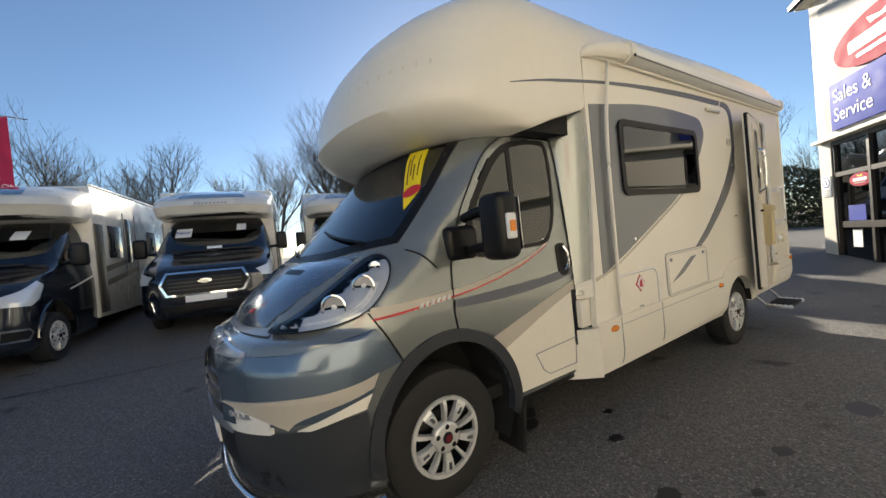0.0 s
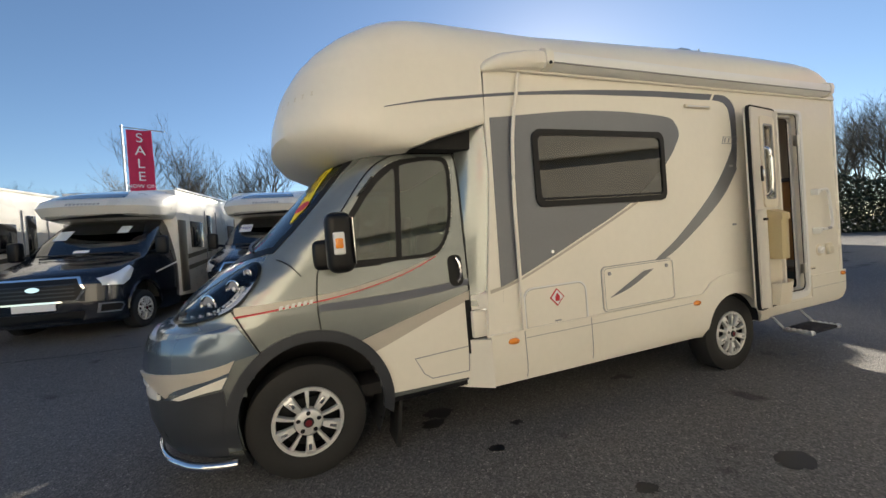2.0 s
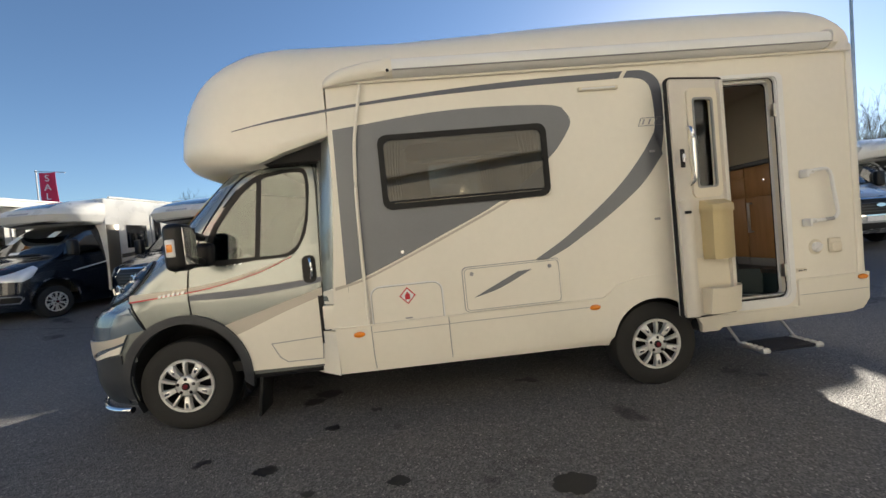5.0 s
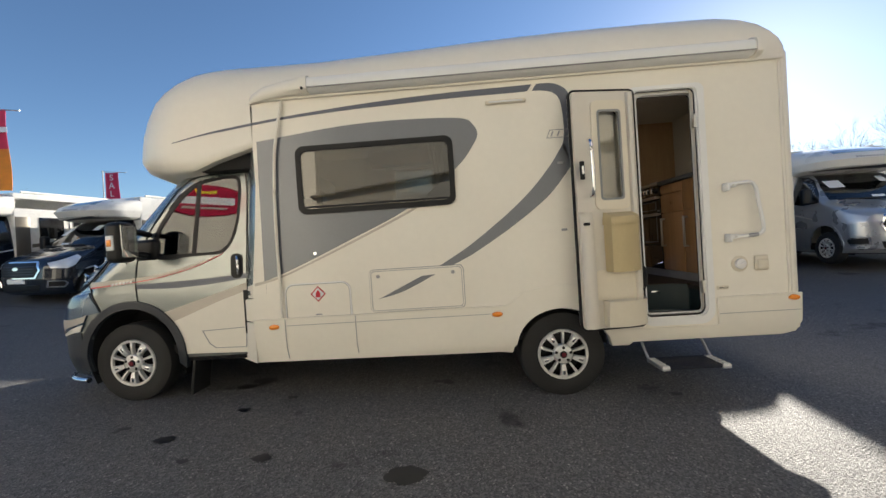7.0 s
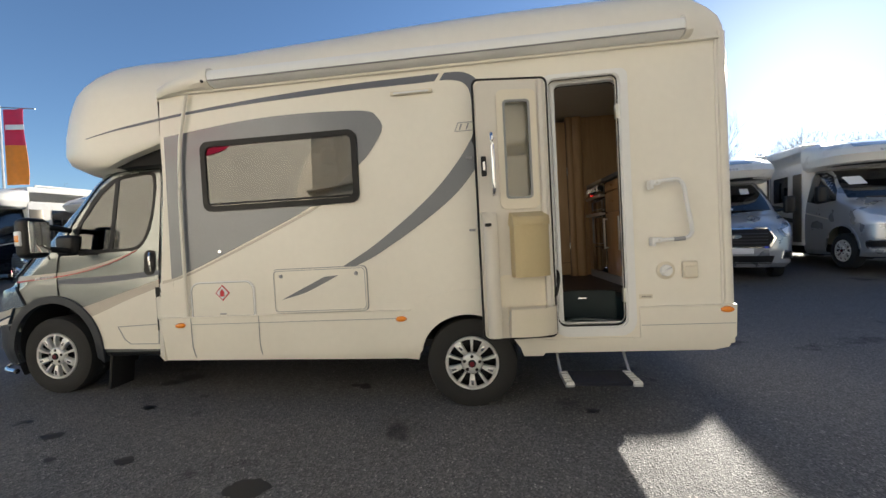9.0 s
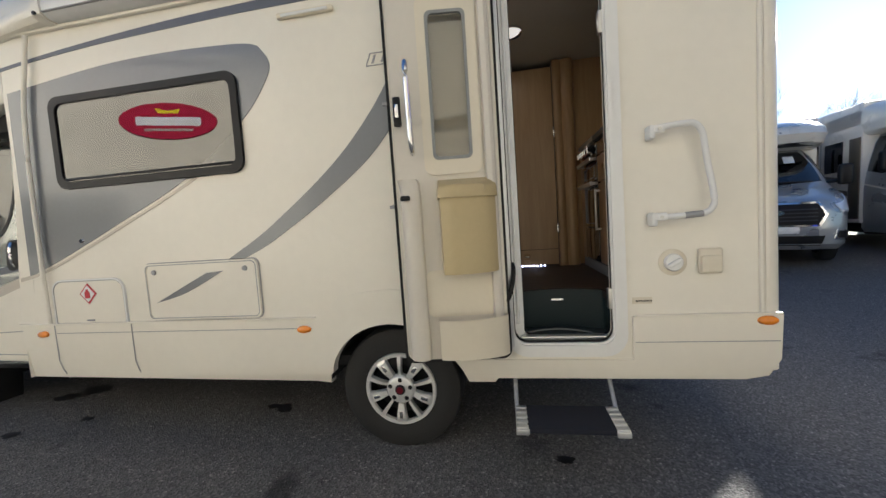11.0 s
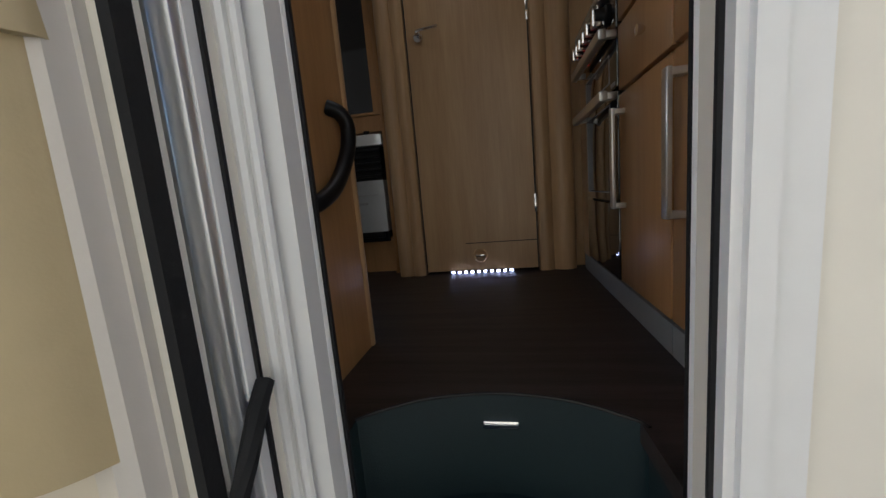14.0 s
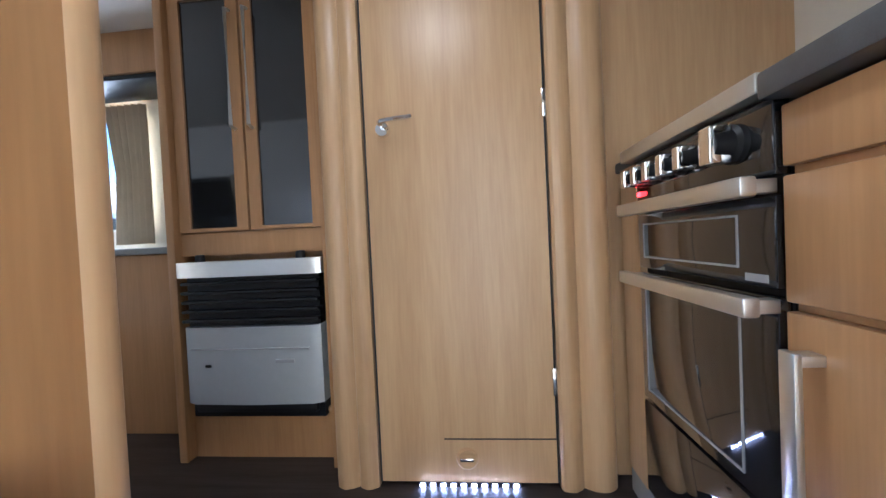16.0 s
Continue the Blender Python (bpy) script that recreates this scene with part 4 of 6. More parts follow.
for far in (False, True):
    skin("arch_moulding", CAB, [(0.06 + 0.515 * math.cos(radians(a)), 0.43 + 0.53 * math.sin(radians(a))) for a in range(-14, 196, 6)] + [(0.06 + 0.445 * math.cos(radians(a)), 0.43 + 0.46 * math.sin(radians(a))) for a in range(195, -15, -6)], [], 0.022, BUMPERGREY, motorhome, "dark plastic wheel-arch moulding", 0.05, far=far)
    skin("side_glass_frame", CAB, SIDEGLASS, [SIDEGLASS_A, SIDEGLASS_B], 0.004, BLACK, motorhome, "", 0.02, far=far)
    for g in (SIDEGLASS_A, SIDEGLASS_B):
        ob = plate("side_glass", g, [], 0.0, 0.005, CABGLASS, motorhome, put=(lambda x, y, z: (x, 2 * HALF - 0.146 - y - 0.1 * (z - 1.6), z)) if far else (lambda x, y, z: (x, 0.146 + y + 0.1 * (z - 1.6), z)))
        ob.visible_shadow = False
FARCHWALL = [(0.06 + 0.45 * math.cos(radians(a)), 0.43 + 0.475 * math.sin(radians(a))) for a in range(-30, 211, 8)]
for y0, y1 in ((0.11, 0.55), (1.75, 2.19)):
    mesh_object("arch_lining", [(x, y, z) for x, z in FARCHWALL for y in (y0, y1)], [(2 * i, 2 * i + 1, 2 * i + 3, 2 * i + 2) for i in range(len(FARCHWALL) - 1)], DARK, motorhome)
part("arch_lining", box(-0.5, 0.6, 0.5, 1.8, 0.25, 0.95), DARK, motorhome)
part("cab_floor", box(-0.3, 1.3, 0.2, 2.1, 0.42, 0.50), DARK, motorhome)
part("cab_sill", box(0.55, 1.25, 0.12, 0.3, 0.36, 0.46, 0.01), BLACK, motorhome)

# windscreen, scuttle, wipers
ob = skin("windscreen", CAB, SCREEN, [], 0.004, SCREENGLASS, motorhome, "", 0.006, front=True)
ob.visible_shadow = False
skin("screen_surround", CAB, [(0.24, 1.47), (0.27, 1.76), (0.31, 2.02), (0.34, 2.14), (1.96, 2.14), (1.99, 2.02), (2.03, 1.76), (2.06, 1.47), (1.6, 1.41), (1.15, 1.395), (0.7, 1.41)],
     [[(0.29, 1.51), (0.315, 1.75), (0.355, 1.98), (0.385, 2.08), (1.915, 2.08), (1.945, 1.98), (1.985, 1.75), (2.01, 1.51), (1.6, 1.46), (1.15, 1.445), (0.7, 1.46)]], 0.006, BLACK, motorhome, "", 0.006, front=True)
for y0, z0, y1, z1 in ((0.40, 1.49, 1.05, 1.60), (1.15, 1.45, 1.75, 1.54)):
    pts = [(CAB.x(y0 + (y1 - y0) * k / 8, z0 + (z1 - z0) * k / 8) - 0.03, y0 + (y1 - y0) * k / 8, z0 + (z1 - z0) * k / 8) for k in range(9)]
    part("wiper", tube(pts, 0.010, 6), BLACK, motorhome, "black wiper arm")
CARD = [(0.33, 1.77), (0.335, 1.66), (0.67, 2.085), (0.50, 2.08)]       # lower near, lower far, upper far, upper near


def on_card(u, v):
    a, b, c, d = (Vector(q) for q in CARD)
    return tuple((a * (1 - u) + b * u) * (1 - v) + (d * (1 - u) + c * u) * v)


card = skin("dealer_card", CAB, CARD, [], 0.013, YELLOW, motorhome, "tall yellow dealer card on the windscreen", 0.003, front=True)
for u, v0, v1 in ((0.22, 0.42, 0.9), (0.45, 0.38, 0.7), (0.62, 0.5, 0.92), (0.78, 0.36, 0.86)):
    skin("card_line", CAB, [on_card(u, v0), on_card(u + 0.045, v0), on_card(u + 0.045, v1), on_card(u, v1)], [], 0.016, REDBADGE, card, "", 0.002, front=True)
mx, mz = on_card(0.5, 0.17)
skin("card_seal", CAB, [(mx + 0.045 * math.cos(radians(a)), mz + 0.04 * math.sin(radians(a))) for a in range(0, 360, 20)], [], 0.016, RED, card, "red oval mark", 0.002, front=True)

# bonnet, grille, headlamps, bumper
skin("bonnet", CAB, [(0.60, 1.10), (0.50, 1.2), (0.40, 1.32), (0.36, 1.41), (1.94, 1.41), (1.90, 1.32), (1.80, 1.2), (1.70, 1.10), (1.4, 1.085), (0.9, 1.085)], [], 0.008, BLUEPAINT, motorhome, "blue-grey bonnet", 0.012, front=True)
skin("badge_strip", CAB, [(0.52, 1.062), (1.78, 1.062), (1.74, 1.092), (1.4, 1.082), (0.9, 1.082), (0.56, 1.092)], [], 0.016, SILVERPAINT, motorhome, "silver lip along the bonnet edge", 0.012, step=0.03, front=True)
skin("bonnet_mark", CAB, [(0.86, 1.155), (0.93, 1.15), (0.94, 1.17), (0.87, 1.176)], [], 0.012, RED, motorhome, "", 0.004, front=True)
skin("bonnet_vent", CAB, [(0.70, 1.345), (0.95, 1.35), (0.96, 1.375), (0.71, 1.37)], [], 0.011, BLACK, motorhome, "", 0.004, front=True)
GRILLE = [(0.66, 0.66), (0.56, 0.84), (0.62, 0.95), (0.9, 0.98), (1.4, 0.98), (1.68, 0.95), (1.74, 0.84), (1.64, 0.66)]
skin("grille", CAB, GRILLE, [], 0.006, BLACK, motorhome, "black grille", 0.02, front=True)
skin("grille_surround", CAB, [(0.60, 0.60), (0.47, 0.84), (0.55, 1.0), (0.9, 1.035), (1.4, 1.035), (1.75, 1.0), (1.83, 0.84), (1.70, 0.60)], [GRILLE], 0.022, SILVERPAINT, motorhome, "silver grille surround", 0.03, step=0.03, front=True)
for z in (0.73, 0.80, 0.87):
    skin("grille_bar", CAB, [(0.64, z), (1.66, z), (1.66, z + 0.018), (0.64, z + 0.018)], [], 0.018, CHROME, motorhome, "", 0.012, front=True)
skin("grille_mark", CAB, [(1.15 + 0.06 * math.cos(radians(a)), 0.90 + 0.06 * math.sin(radians(a))) for a in range(0, 360, 20)], [], 0.024, BLACK, motorhome, "", 0.012, front=True)
skin("number_plate", CAB, [(0.89, 0.46), (1.41, 0.46), (1.41, 0.57), (0.89, 0.57)], [], 0.018, WHITEPAPER, motorhome, "", 0.01, front=True)
skin("lower_grille", CAB, [(0.60, 0.33), (1.70, 0.33), (1.75, 0.59), (0.55, 0.59)], [], 0.008, BLACK, motorhome, "", 0.01, front=True)
for far in (False, True):
    def fy(pts):
        return [(2 * HALF - y, z) for y, z in pts] if far else pts
    skin("bumper", CAB, [(-0.93, 0.28), (-0.455, 0.27), (-0.425, 0.5), (-0.44, 0.685), (-0.6, 0.665), (-0.95, 0.62)], [], 0.012, BUMPERGREY, motorhome, "dark grey lower bumper corner", 0.03, far=far)
    skin("bumper_recess", CAB, fy([(0.34, 0.33), (0.58, 0.33), (0.60, 0.36), (0.42, 0.46), (0.34, 0.46)]), [], 0.018, BLACK, motorhome, "", 0.01, front=True)
    skin("bumper_upper", CAB, [(-0.98, 0.66), (-0.6, 0.69), (-0.44, 0.70), (-0.365, 0.85), (-0.235, 0.875), (-0.30, 0.99), (-0.345, 1.06), (-0.5, 1.035), (-0.7, 1.0), (-0.98, 0.975)], [], 0.014, BLUEPAINT, motorhome, "blue-grey bumper shoulder", 0.03, step=0.035, far=far)
    LAMP = spline([(-0.735, 1.085), (-0.55, 1.095), (-0.37, 1.15), (-0.255, 1.25), (-0.195, 1.35), (-0.20, 1.412), (-0.26, 1.405), (-0.43, 1.30), (-0.61, 1.175)], 4, True)
    cx, cz = -0.42, 1.22
    lamp = skin("headlamp", CAB, LAMP, [], 0.014, CLEARLENS, motorhome, "clear swept-back headlamp", 0.03, step=0.03, far=far)
    skin("lamp_divider", CAB, spline([(-0.70, 1.10), (-0.5, 1.125), (-0.36, 1.18), (-0.27, 1.28)], 4) + spline([(-0.29, 1.285), (-0.38, 1.195), (-0.5, 1.14), (-0.69, 1.115)], 4), [], 0.017, WHITELENS, lamp, "", 0.012, far=far)
    for x, z, r in ((-0.485, 1.185, 0.062), (-0.335, 1.27, 0.056), (-0.25, 1.36, 0.03)):
        y = CAB.y(x, z)
        y -= 0.014
        m = Matrix.Translation((x - 0.01, 2 * HALF - y if far else y, z)) @ pose(0, 0, 0, 0, 0, 140 if far else -40)
        bowl = part("lamp_bowl", lathe([(r, -0.004), (r * 1.06, -0.012), (r * 0.94, -0.014), (r * 0.72, 0.012), (r * 0.45, 0.03), (0, 0.035)], 24), CHROME, lamp)
        bowl.matrix_basis = m
        bulb = part("lamp_bulb", lathe([(r * 0.30, 0.02), (r * 0.28, -0.002), (r * 0.16, -0.008), (0, -0.010)], 16), WHITELENS, lamp)
        bulb.matrix_basis = m
    cover = skin("lamp_cover", CAB, LAMP, [], 0.022, LENSGLASS, lamp, "clear moulded lens", 0.005, step=0.03, far=far)
    cover.visible_shadow = False
    skin("headlamp_rim", CAB, [(cx + (x - cx) * 1.03, cz + (z - cz) * 1.035) for x, z in LAMP], [[(cx + (x - cx) * 0.985, cz + (z - cz) * 0.98) for x, z in LAMP]], 0.018, BLACK, motorhome, "", 0.012, step=0.03, far=far)
    skin("white_band", CAB, spline([(-0.97, 0.775), (-0.8, 0.80), (-0.6, 0.812), (-0.45, 0.832), (-0.365, 0.855)], 4) + spline([(-0.40, 0.79), (-0.5, 0.762), (-0.62, 0.735), (-0.72, 0.70), (-0.76, 0.66)], 4), [], 0.019, SILVERDECAL, motorhome, "pale band", 0.01, far=far)
    skin("white_band", CAB, spline([(-0.73, 0.655), (-0.62, 0.70), (-0.52, 0.735), (-0.41, 0.765)], 4) + spline([(-0.445, 0.70), (-0.55, 0.685), (-0.68, 0.65)], 4), [], 0.020, GEL, motorhome, "", 0.01, far=far)
    skin("fog_lamp", CAB, fy([(0.33, 0.635), (0.56, 0.625), (0.63, 0.66), (0.64, 0.74), (0.60, 0.765), (0.32, 0.75)]), [], 0.026, WHITELENS, motorhome, "white daytime lamp housing", 0.02, front=True)
    for k in range(4):
        y, z = 0.43 + k * 0.042, 0.715
        skin("fog_lens", CAB, fy([(y + 0.018 * math.cos(radians(a)), z + 0.016 * math.sin(radians(a))) for a in range(0, 360, 30)]), [], 0.031, ALU, motorhome, "", 0.01, front=True)
    skin("side_panel", CAB, spline([(0.545, 0.435), (0.50, 0.58), (0.42, 0.74)], 4) + spline([(0.62, 0.80), (0.90, 0.905), (1.20, 1.0)], 3) + [(1.195, 0.42)], [], 0.004, GEL, motorhome, "cream lower door panel", 0.008, far=far)
    skin("side_flash", CAB, spline([(0.36, 0.83), (0.60, 0.90), (0.90, 0.985), (1.205, 1.07)], 4) + spline([(1.20, 1.0), (0.90, 0.905), (0.62, 0.80), (0.44, 0.735)], 4), [], 0.005, SILVERDECAL, motorhome, "silver-beige flash", 0.008, far=far)
    skin("dark_flash", CAB, spline([(0.14, 1.115), (0.50, 1.12), (0.9, 1.135), (1.205, 1.16)], 4) + spline([(1.205, 1.115), (0.9, 1.08), (0.5, 1.06), (0.14, 1.07)], 4), [], 0.005, GREYDECAL, motorhome, "", 0.008, far=far)
    skin("cream_flash", CAB, spline([(-0.35, 1.16), (-0.1, 1.165), (0.3, 1.19), (0.70, 1.27), (0.98, 1.36)], 4) + spline([(0.98, 1.355), (0.70, 1.235), (0.3, 1.15), (-0.1, 1.112), (-0.35, 1.10)], 4), [], 0.005, SILVERDECAL, motorhome, "", 0.008, far=far)
    skin("red_pinstripe", CAB, spline([(-0.35, 1.108), (-0.1, 1.125), (0.3, 1.16), (0.70, 1.246), (0.97, 1.35)], 4) + spline([(0.97, 1.345), (0.70, 1.239), (0.3, 1.152), (-0.1, 1.115), (-0.35, 1.096)], 4), [], 0.008, RED, motorhome, "", 0.008, far=far)
    for seam in ([(0.14, 0.93), (0.13, 1.1), (0.145, 1.30), (0.17, 1.36)], [(0.19, 1.36), (0.25, 1.57), (0.40, 1.80), (0.55, 1.99), (0.70, 2.085), (0.85, 2.12), (1.0, 2.13), (1.17, 2.125), (1.215, 2.0), (1.21, 1.5), (1.20, 1.0), (1.19, 0.60), (1.17, 0.42)], [(-0.09, 1.43), (-0.02, 1.39), (0.05, 1.31)], [(-0.365, 1.14), (-0.30, 1.02), (-0.225, 0.87)]):
        pts = spline(seam, 5)
        p3 = [(x, (2 * HALF - CAB.y(x, z) + 0.005) if far else CAB.y(x, z) - 0.005, z) for x, z in pts]
        part("door_gap", tube(p3, 0.0045, 6), BLACK, motorhome)
    skin("door_handle_cup", CAB, rounded(1.055, 1.165, 1.115, 1.345, 0.045), [], 0.006, BLACK, motorhome, "black recessed door handle", 0.012, far=far)
    y = 0.10 - 0.012 if not far else 2 * HALF - 0.10 + 0.012
    part("handle_grip", tube(spline([(1.12, y + 0.01, 1.15), (1.135, y - 0.012, 1.19), (1.135, y - 0.012, 1.27), (1.12, y + 0.01, 1.32)], 4), 0.011), CHROME, motorhome)
    skin("filler_flap", CAB, [(0.74, 0.645), (1.17, 0.66), (1.155, 0.47), (0.86, 0.475), (0.80, 0.52)], [[(0.748, 0.639), (1.163, 0.654), (1.148, 0.476), (0.862, 0.481), (0.806, 0.524)]], 0.008, GREYPRINT, motorhome, "", 0.008, far=far)
for k in range(6):
    x = -0.10 + k * 0.036
    skin("badge_bar", CAB, [(x, 1.115 + 0.003 * k), (x + 0.022, 1.117 + 0.003 * k), (x + 0.03, 1.141 + 0.003 * k), (x + 0.008, 1.139 + 0.003 * k)], [], 0.014, ALU, motorhome, "chrome model badge, plain bars", 0.010)
lip = [(x, CAB.y(x, 0.32) - 0.03, 0.235) for x in (-0.40, -0.47, -0.54, -0.61, -0.67)]
y0 = CAB.y(-0.70, 0.32)
lip += [(CAB.x(y, 0.32) - 0.025, y, 0.235) for y in [y0 + (2 * HALF - 2 * y0) * k / 24 for k in range(25)]] + [(x, 2 * HALF - y, z) for x, y, z in lip[::-1]]
part("spoiler_lip", tube(lip, 0.026, 10), CHROME, motorhome, "polished tubular spoiler bar")
part("mud_flap", box(0.55, 0.58, 0.12, 0.36, 0.12, 0.50, 0.008, m=pose(0, 0, 0, 0, 8, 0)), RUBBER, motorhome)
v, f = moulding([[(x, y, z) for x, y in pl] for z, pl in ((0.95, [(1.19, 0.10), (1.24, 0.06), (1.33, 0.015), (1.43, 0.0), (1.43, 0.06), (1.19, 0.16)]), (1.4, [(1.22, 0.12), (1.28, 0.07), (1.37, 0.015), (1.45, -0.001), (1.45, 0.06), (1.21, 0.18)]), (1.9, [(1.225, 0.16), (1.30, 0.09), (1.39, 0.02), (1.47, -0.002), (1.47, 0.06), (1.21, 0.24)]), (2.3, [(1.22, 0.24), (1.31, 0.11), (1.41, 0.03), (1.50, -0.003), (1.50, 0.1), (1.2, 0.3)]))])
mesh_object("cab_fairing", v, f, CABPAINT, motorhome, "grey fairing between cab and body", True)
plate("corner_panel", [(1.09, 0.345), (1.305, 0.342), (1.305, 0.70), (1.15, 0.70)], [], -0.010, 0.16, GEL, motorhome, put=lambda x, y, z: (x, y + max(0.0, 1.30 - x) * 0.8, z))
plate("corner_panel", [(1.20, 0.92), (1.32, 0.93), (1.33, 1.06), (1.21, 1.03)], [], 0.0, 0.10, GEL, motorhome, put=lambda x, y, z: (x, y + max(0.0, 1.32 - x) * 0.8, z))
part("corner_step", box(1.195, 1.36, 0.05, 0.2, 0.715, 0.915, 0.012), GEL, motorhome)
part("corner_gap", box(1.16, 1.30, 0.09, 0.24, 0.60, 1.0), BLACK, motorhome)
# near-black block stands in for the shade in the recess under the pod
part("overcab_shade_block", box(0.72, 1.40, 0.1, 2.2, 2.12, 2.30), DARK, motorhome)

# mirror
part("mirror_base", box(0.13, 0.36, 0.09, 0.19, 1.33, 1.53, 0.04, 3), BLACK, motorhome)
for z in (1.39, 1.59):
    part("mirror_arm", tube([(0.28, 0.12, z - 0.02), (0.28, 0.02, z), (0.28, -0.10, z + 0.01)], 0.028, 10), BLACK, motorhome)
part("mirror_head", box(0.20, 0.35, -0.27, -0.085, 1.325, 1.675, 0.05, 4), BLACK, motorhome, "large black twin-arm door mirror")
part("mirror_glass", box(0.351, 0.356, -0.255, -0.10, 1.37, 1.64, 0.002), CHROME, motorhome)
part("mirror_indicator", box(0.235, 0.30, -0.283, -0.22, 1.43, 1.56, 0.012, 3), WHITELENS, motorhome)
part("indicator_lens", box(0.245, 0.29, -0.287, -0.24, 1.465, 1.525, 0.008), ORANGE, motorhome)


# ---- wheels ----
def build_wheel(name, parent, m, radius=0.378, rim=0.218, mat=ALLOY, label="silver five-bolt wheel trim and black tyre", spokes=5, turn=18):
    w = part(name, lathe([(rim - 0.005, 0.03), (rim + 0.01, 0.006), (rim + 0.05, -0.004), (radius - 0.045, 0.0), (radius - 0.012, 0.014), (radius, 0.045), (radius, 0.18), (radius - 0.012, 0.205), (radius - 0.06, 0.22), (rim, 0.22)], 56, cap=False), TYRE, parent, label)
    w.matrix_basis = m
    part("wheel_well", lathe([(rim + 0.004, 0.012), (rim - 0.01, 0.05), (rim - 0.03, 0.1), (0.0, 0.11)], 40, cap=False), BLACK, w)
    part("rim_ring", lathe([(rim + 0.006, 0.01), (rim + 0.002, -0.002), (rim - 0.018, 0.0), (rim - 0.022, 0.02), (rim - 0.01, 0.03)], 48, cap=False), mat, w)
    for k in range(2 * spokes):
        w0, w1 = (0.018, 0.033) if k % 2 == 0 else (0.008, 0.013)
        b = bmesh.new()
        v, f = moulding([[(r, y0 + d, t) for y0, t in ((0.004, -q), (-0.006, -q * 0.86), (-0.006, q * 0.86), (0.004, q), (0.03, q), (0.03, -q))] for r, q, d in ((0.09, w0, 0.004), (0.14, (w0 + w1) / 2, -0.006), (rim - 0.03, w1, -0.004), (rim - 0.012, w1 * 1.02, 0.006))])
        vs = [b.verts.new(p) for p in v]
        for q in f:
            b.faces.new([vs[n] for n in q])
        ob = part("spoke", b, mat, w, smooth=False)
        ob.matrix_basis = pose(0, 0, 0, 0, 180 * k / spokes + turn, 0)
        if k % 2 == 0:
            ob = part("spoke_inlay", box(0.135, rim - 0.04, -0.0145, -0.008, -0.011, 0.011, 0.003), CHROME, w)
            ob.matrix_basis = pose(0, 0, 0, 0, 180 * k / spokes + turn, 0)
    part("hub_plate", lathe([(0.0, -0.008), (0.07, -0.010), (0.078, -0.006), (0.088, 0.006), (0.09, 0.03), (0.06, 0.03)], 40), mat, w)
    part("hub_cap", lathe([(0.0, -0.02), (0.028, -0.019), (0.033, -0.008)], 24), BLACK, w)
    part("hub_badge", lathe([(0.0, -0.023), (0.02, -0.022), (0.022, -0.018)], 20), REDBADGE, w)
    for k in range(5):
        a = 2 * math.pi * k / 5 + 0.3
        part("wheel_bolt", lathe([(0.0, -0.0125), (0.012, -0.0125), (0.0145, -0.009)], 12, at=(0.066 * math.cos(a), 0, 0.06 * math.sin(a))), BLACK, w)
    return w


UNRAKE = RAKE.inverted()
for x, y in ((0.0, 0.135), (4.035, 0.045)):
    build_wheel("wheel", motorhome, UNRAKE @ Matrix.Translation((x, y, 0.365)))
    build_wheel("wheel", motorhome, UNRAKE @ Matrix.Translation((x, 2 * HALF - y, 0.365)) @ pose(0, 0, 0, 0, 0, 180))

# ---- inside the motorhome: shell ----
WELL = [(4.745, 0.05), (4.745, 0.25)] + spline([(4.76, 0.262), (4.86, 0.322), (5.02, 0.352), (5.18, 0.322), (5.275, 0.265)], 5) + [(5.285, 0.05)]
plate("floor", [(1.3, 0.05), (4.745, 0.05)] + WELL[1:-1] + [(5.285, 0.05), (6.02, 0.05), (6.02, 2.25), (1.3, 2.25)], [], 0.745, 0.785, VINYL, None, put=flat_z, kind="structure")
tagged(bpy.data.objects["floor"], "dark brown wood-effect vinyl floor").matrix_basis = RAKE
ceiling = part("ceiling", box(1.3, 6.02, 0.05, 2.25, 2.66, 2.70), LINER, None, "pale ceiling board", False, "structure")
ceiling.matrix_basis = RAKE
step_well = thing("step_well", "dark teal moulded entrance step well with a bright badge", "step", RAKE)
rim = spline([(4.745, 0.245), (4.78, 0.275), (4.88, 0.327), (5.02, 0.35), (5.16, 0.327), (5.265, 0.27), (5.285, 0.245)], 6)
mesh_object("riser", [(x, y, z) for x, y in rim for z in (0.535, 0.70, 0.785)], [(3 * i + k, 3 * i + k + 1, 3 * i + k + 4, 3 * i + k + 3) for i in range(len(rim) - 1) for k in (0, 1)], TEAL, step_well, smooth=True)
plate("well_floor", [(4.745, 0.045)] + [(x, y + 0.004) for x, y in rim] + [(5.262, 0.045)], [], 0.52, 0.548, TEAL, step_well, put=flat_z)
plate("well_cheek", [(0.045, 0.52), (0.27, 0.52), (0.27, 0.785), (0.045, 0.785)], [], 4.72, 4.747, TEAL, step_well, put=along_x)
plate("well_cheek", [(0.045, 0.52), (0.27, 0.52), (0.27, 0.785), (0.045, 0.785)], [], 5.284, 5.31, TEAL, step_well, put=along_x)
part("nosing", tube([(x, y, 0.786) for x, y in rim], 0.004), BLACK, step_well)
arc = spline([(4.79, 0.08), (4.83, 0.20), (5.0, 0.265), (5.17, 0.20), (5.22, 0.08)], 6)
part("tray_bead", tube([(x, y, 0.552) for x, y in arc], 0.005), GREYTRIM, step_well)
badge = box(4.985, 5.065, 0.342, 0.358, 0.705, 0.726, 0.006)
part("badge", badge, CHROME, step_well, "small chrome badge plate")
for x in (4.93, 5.11):
    part("rivet", lathe([(0, 0.556), (0.006, 0.555), (0.007, 0.549)], 10, axis="z", at=(x, 0.17, 0)), GREYTRIM, step_well)

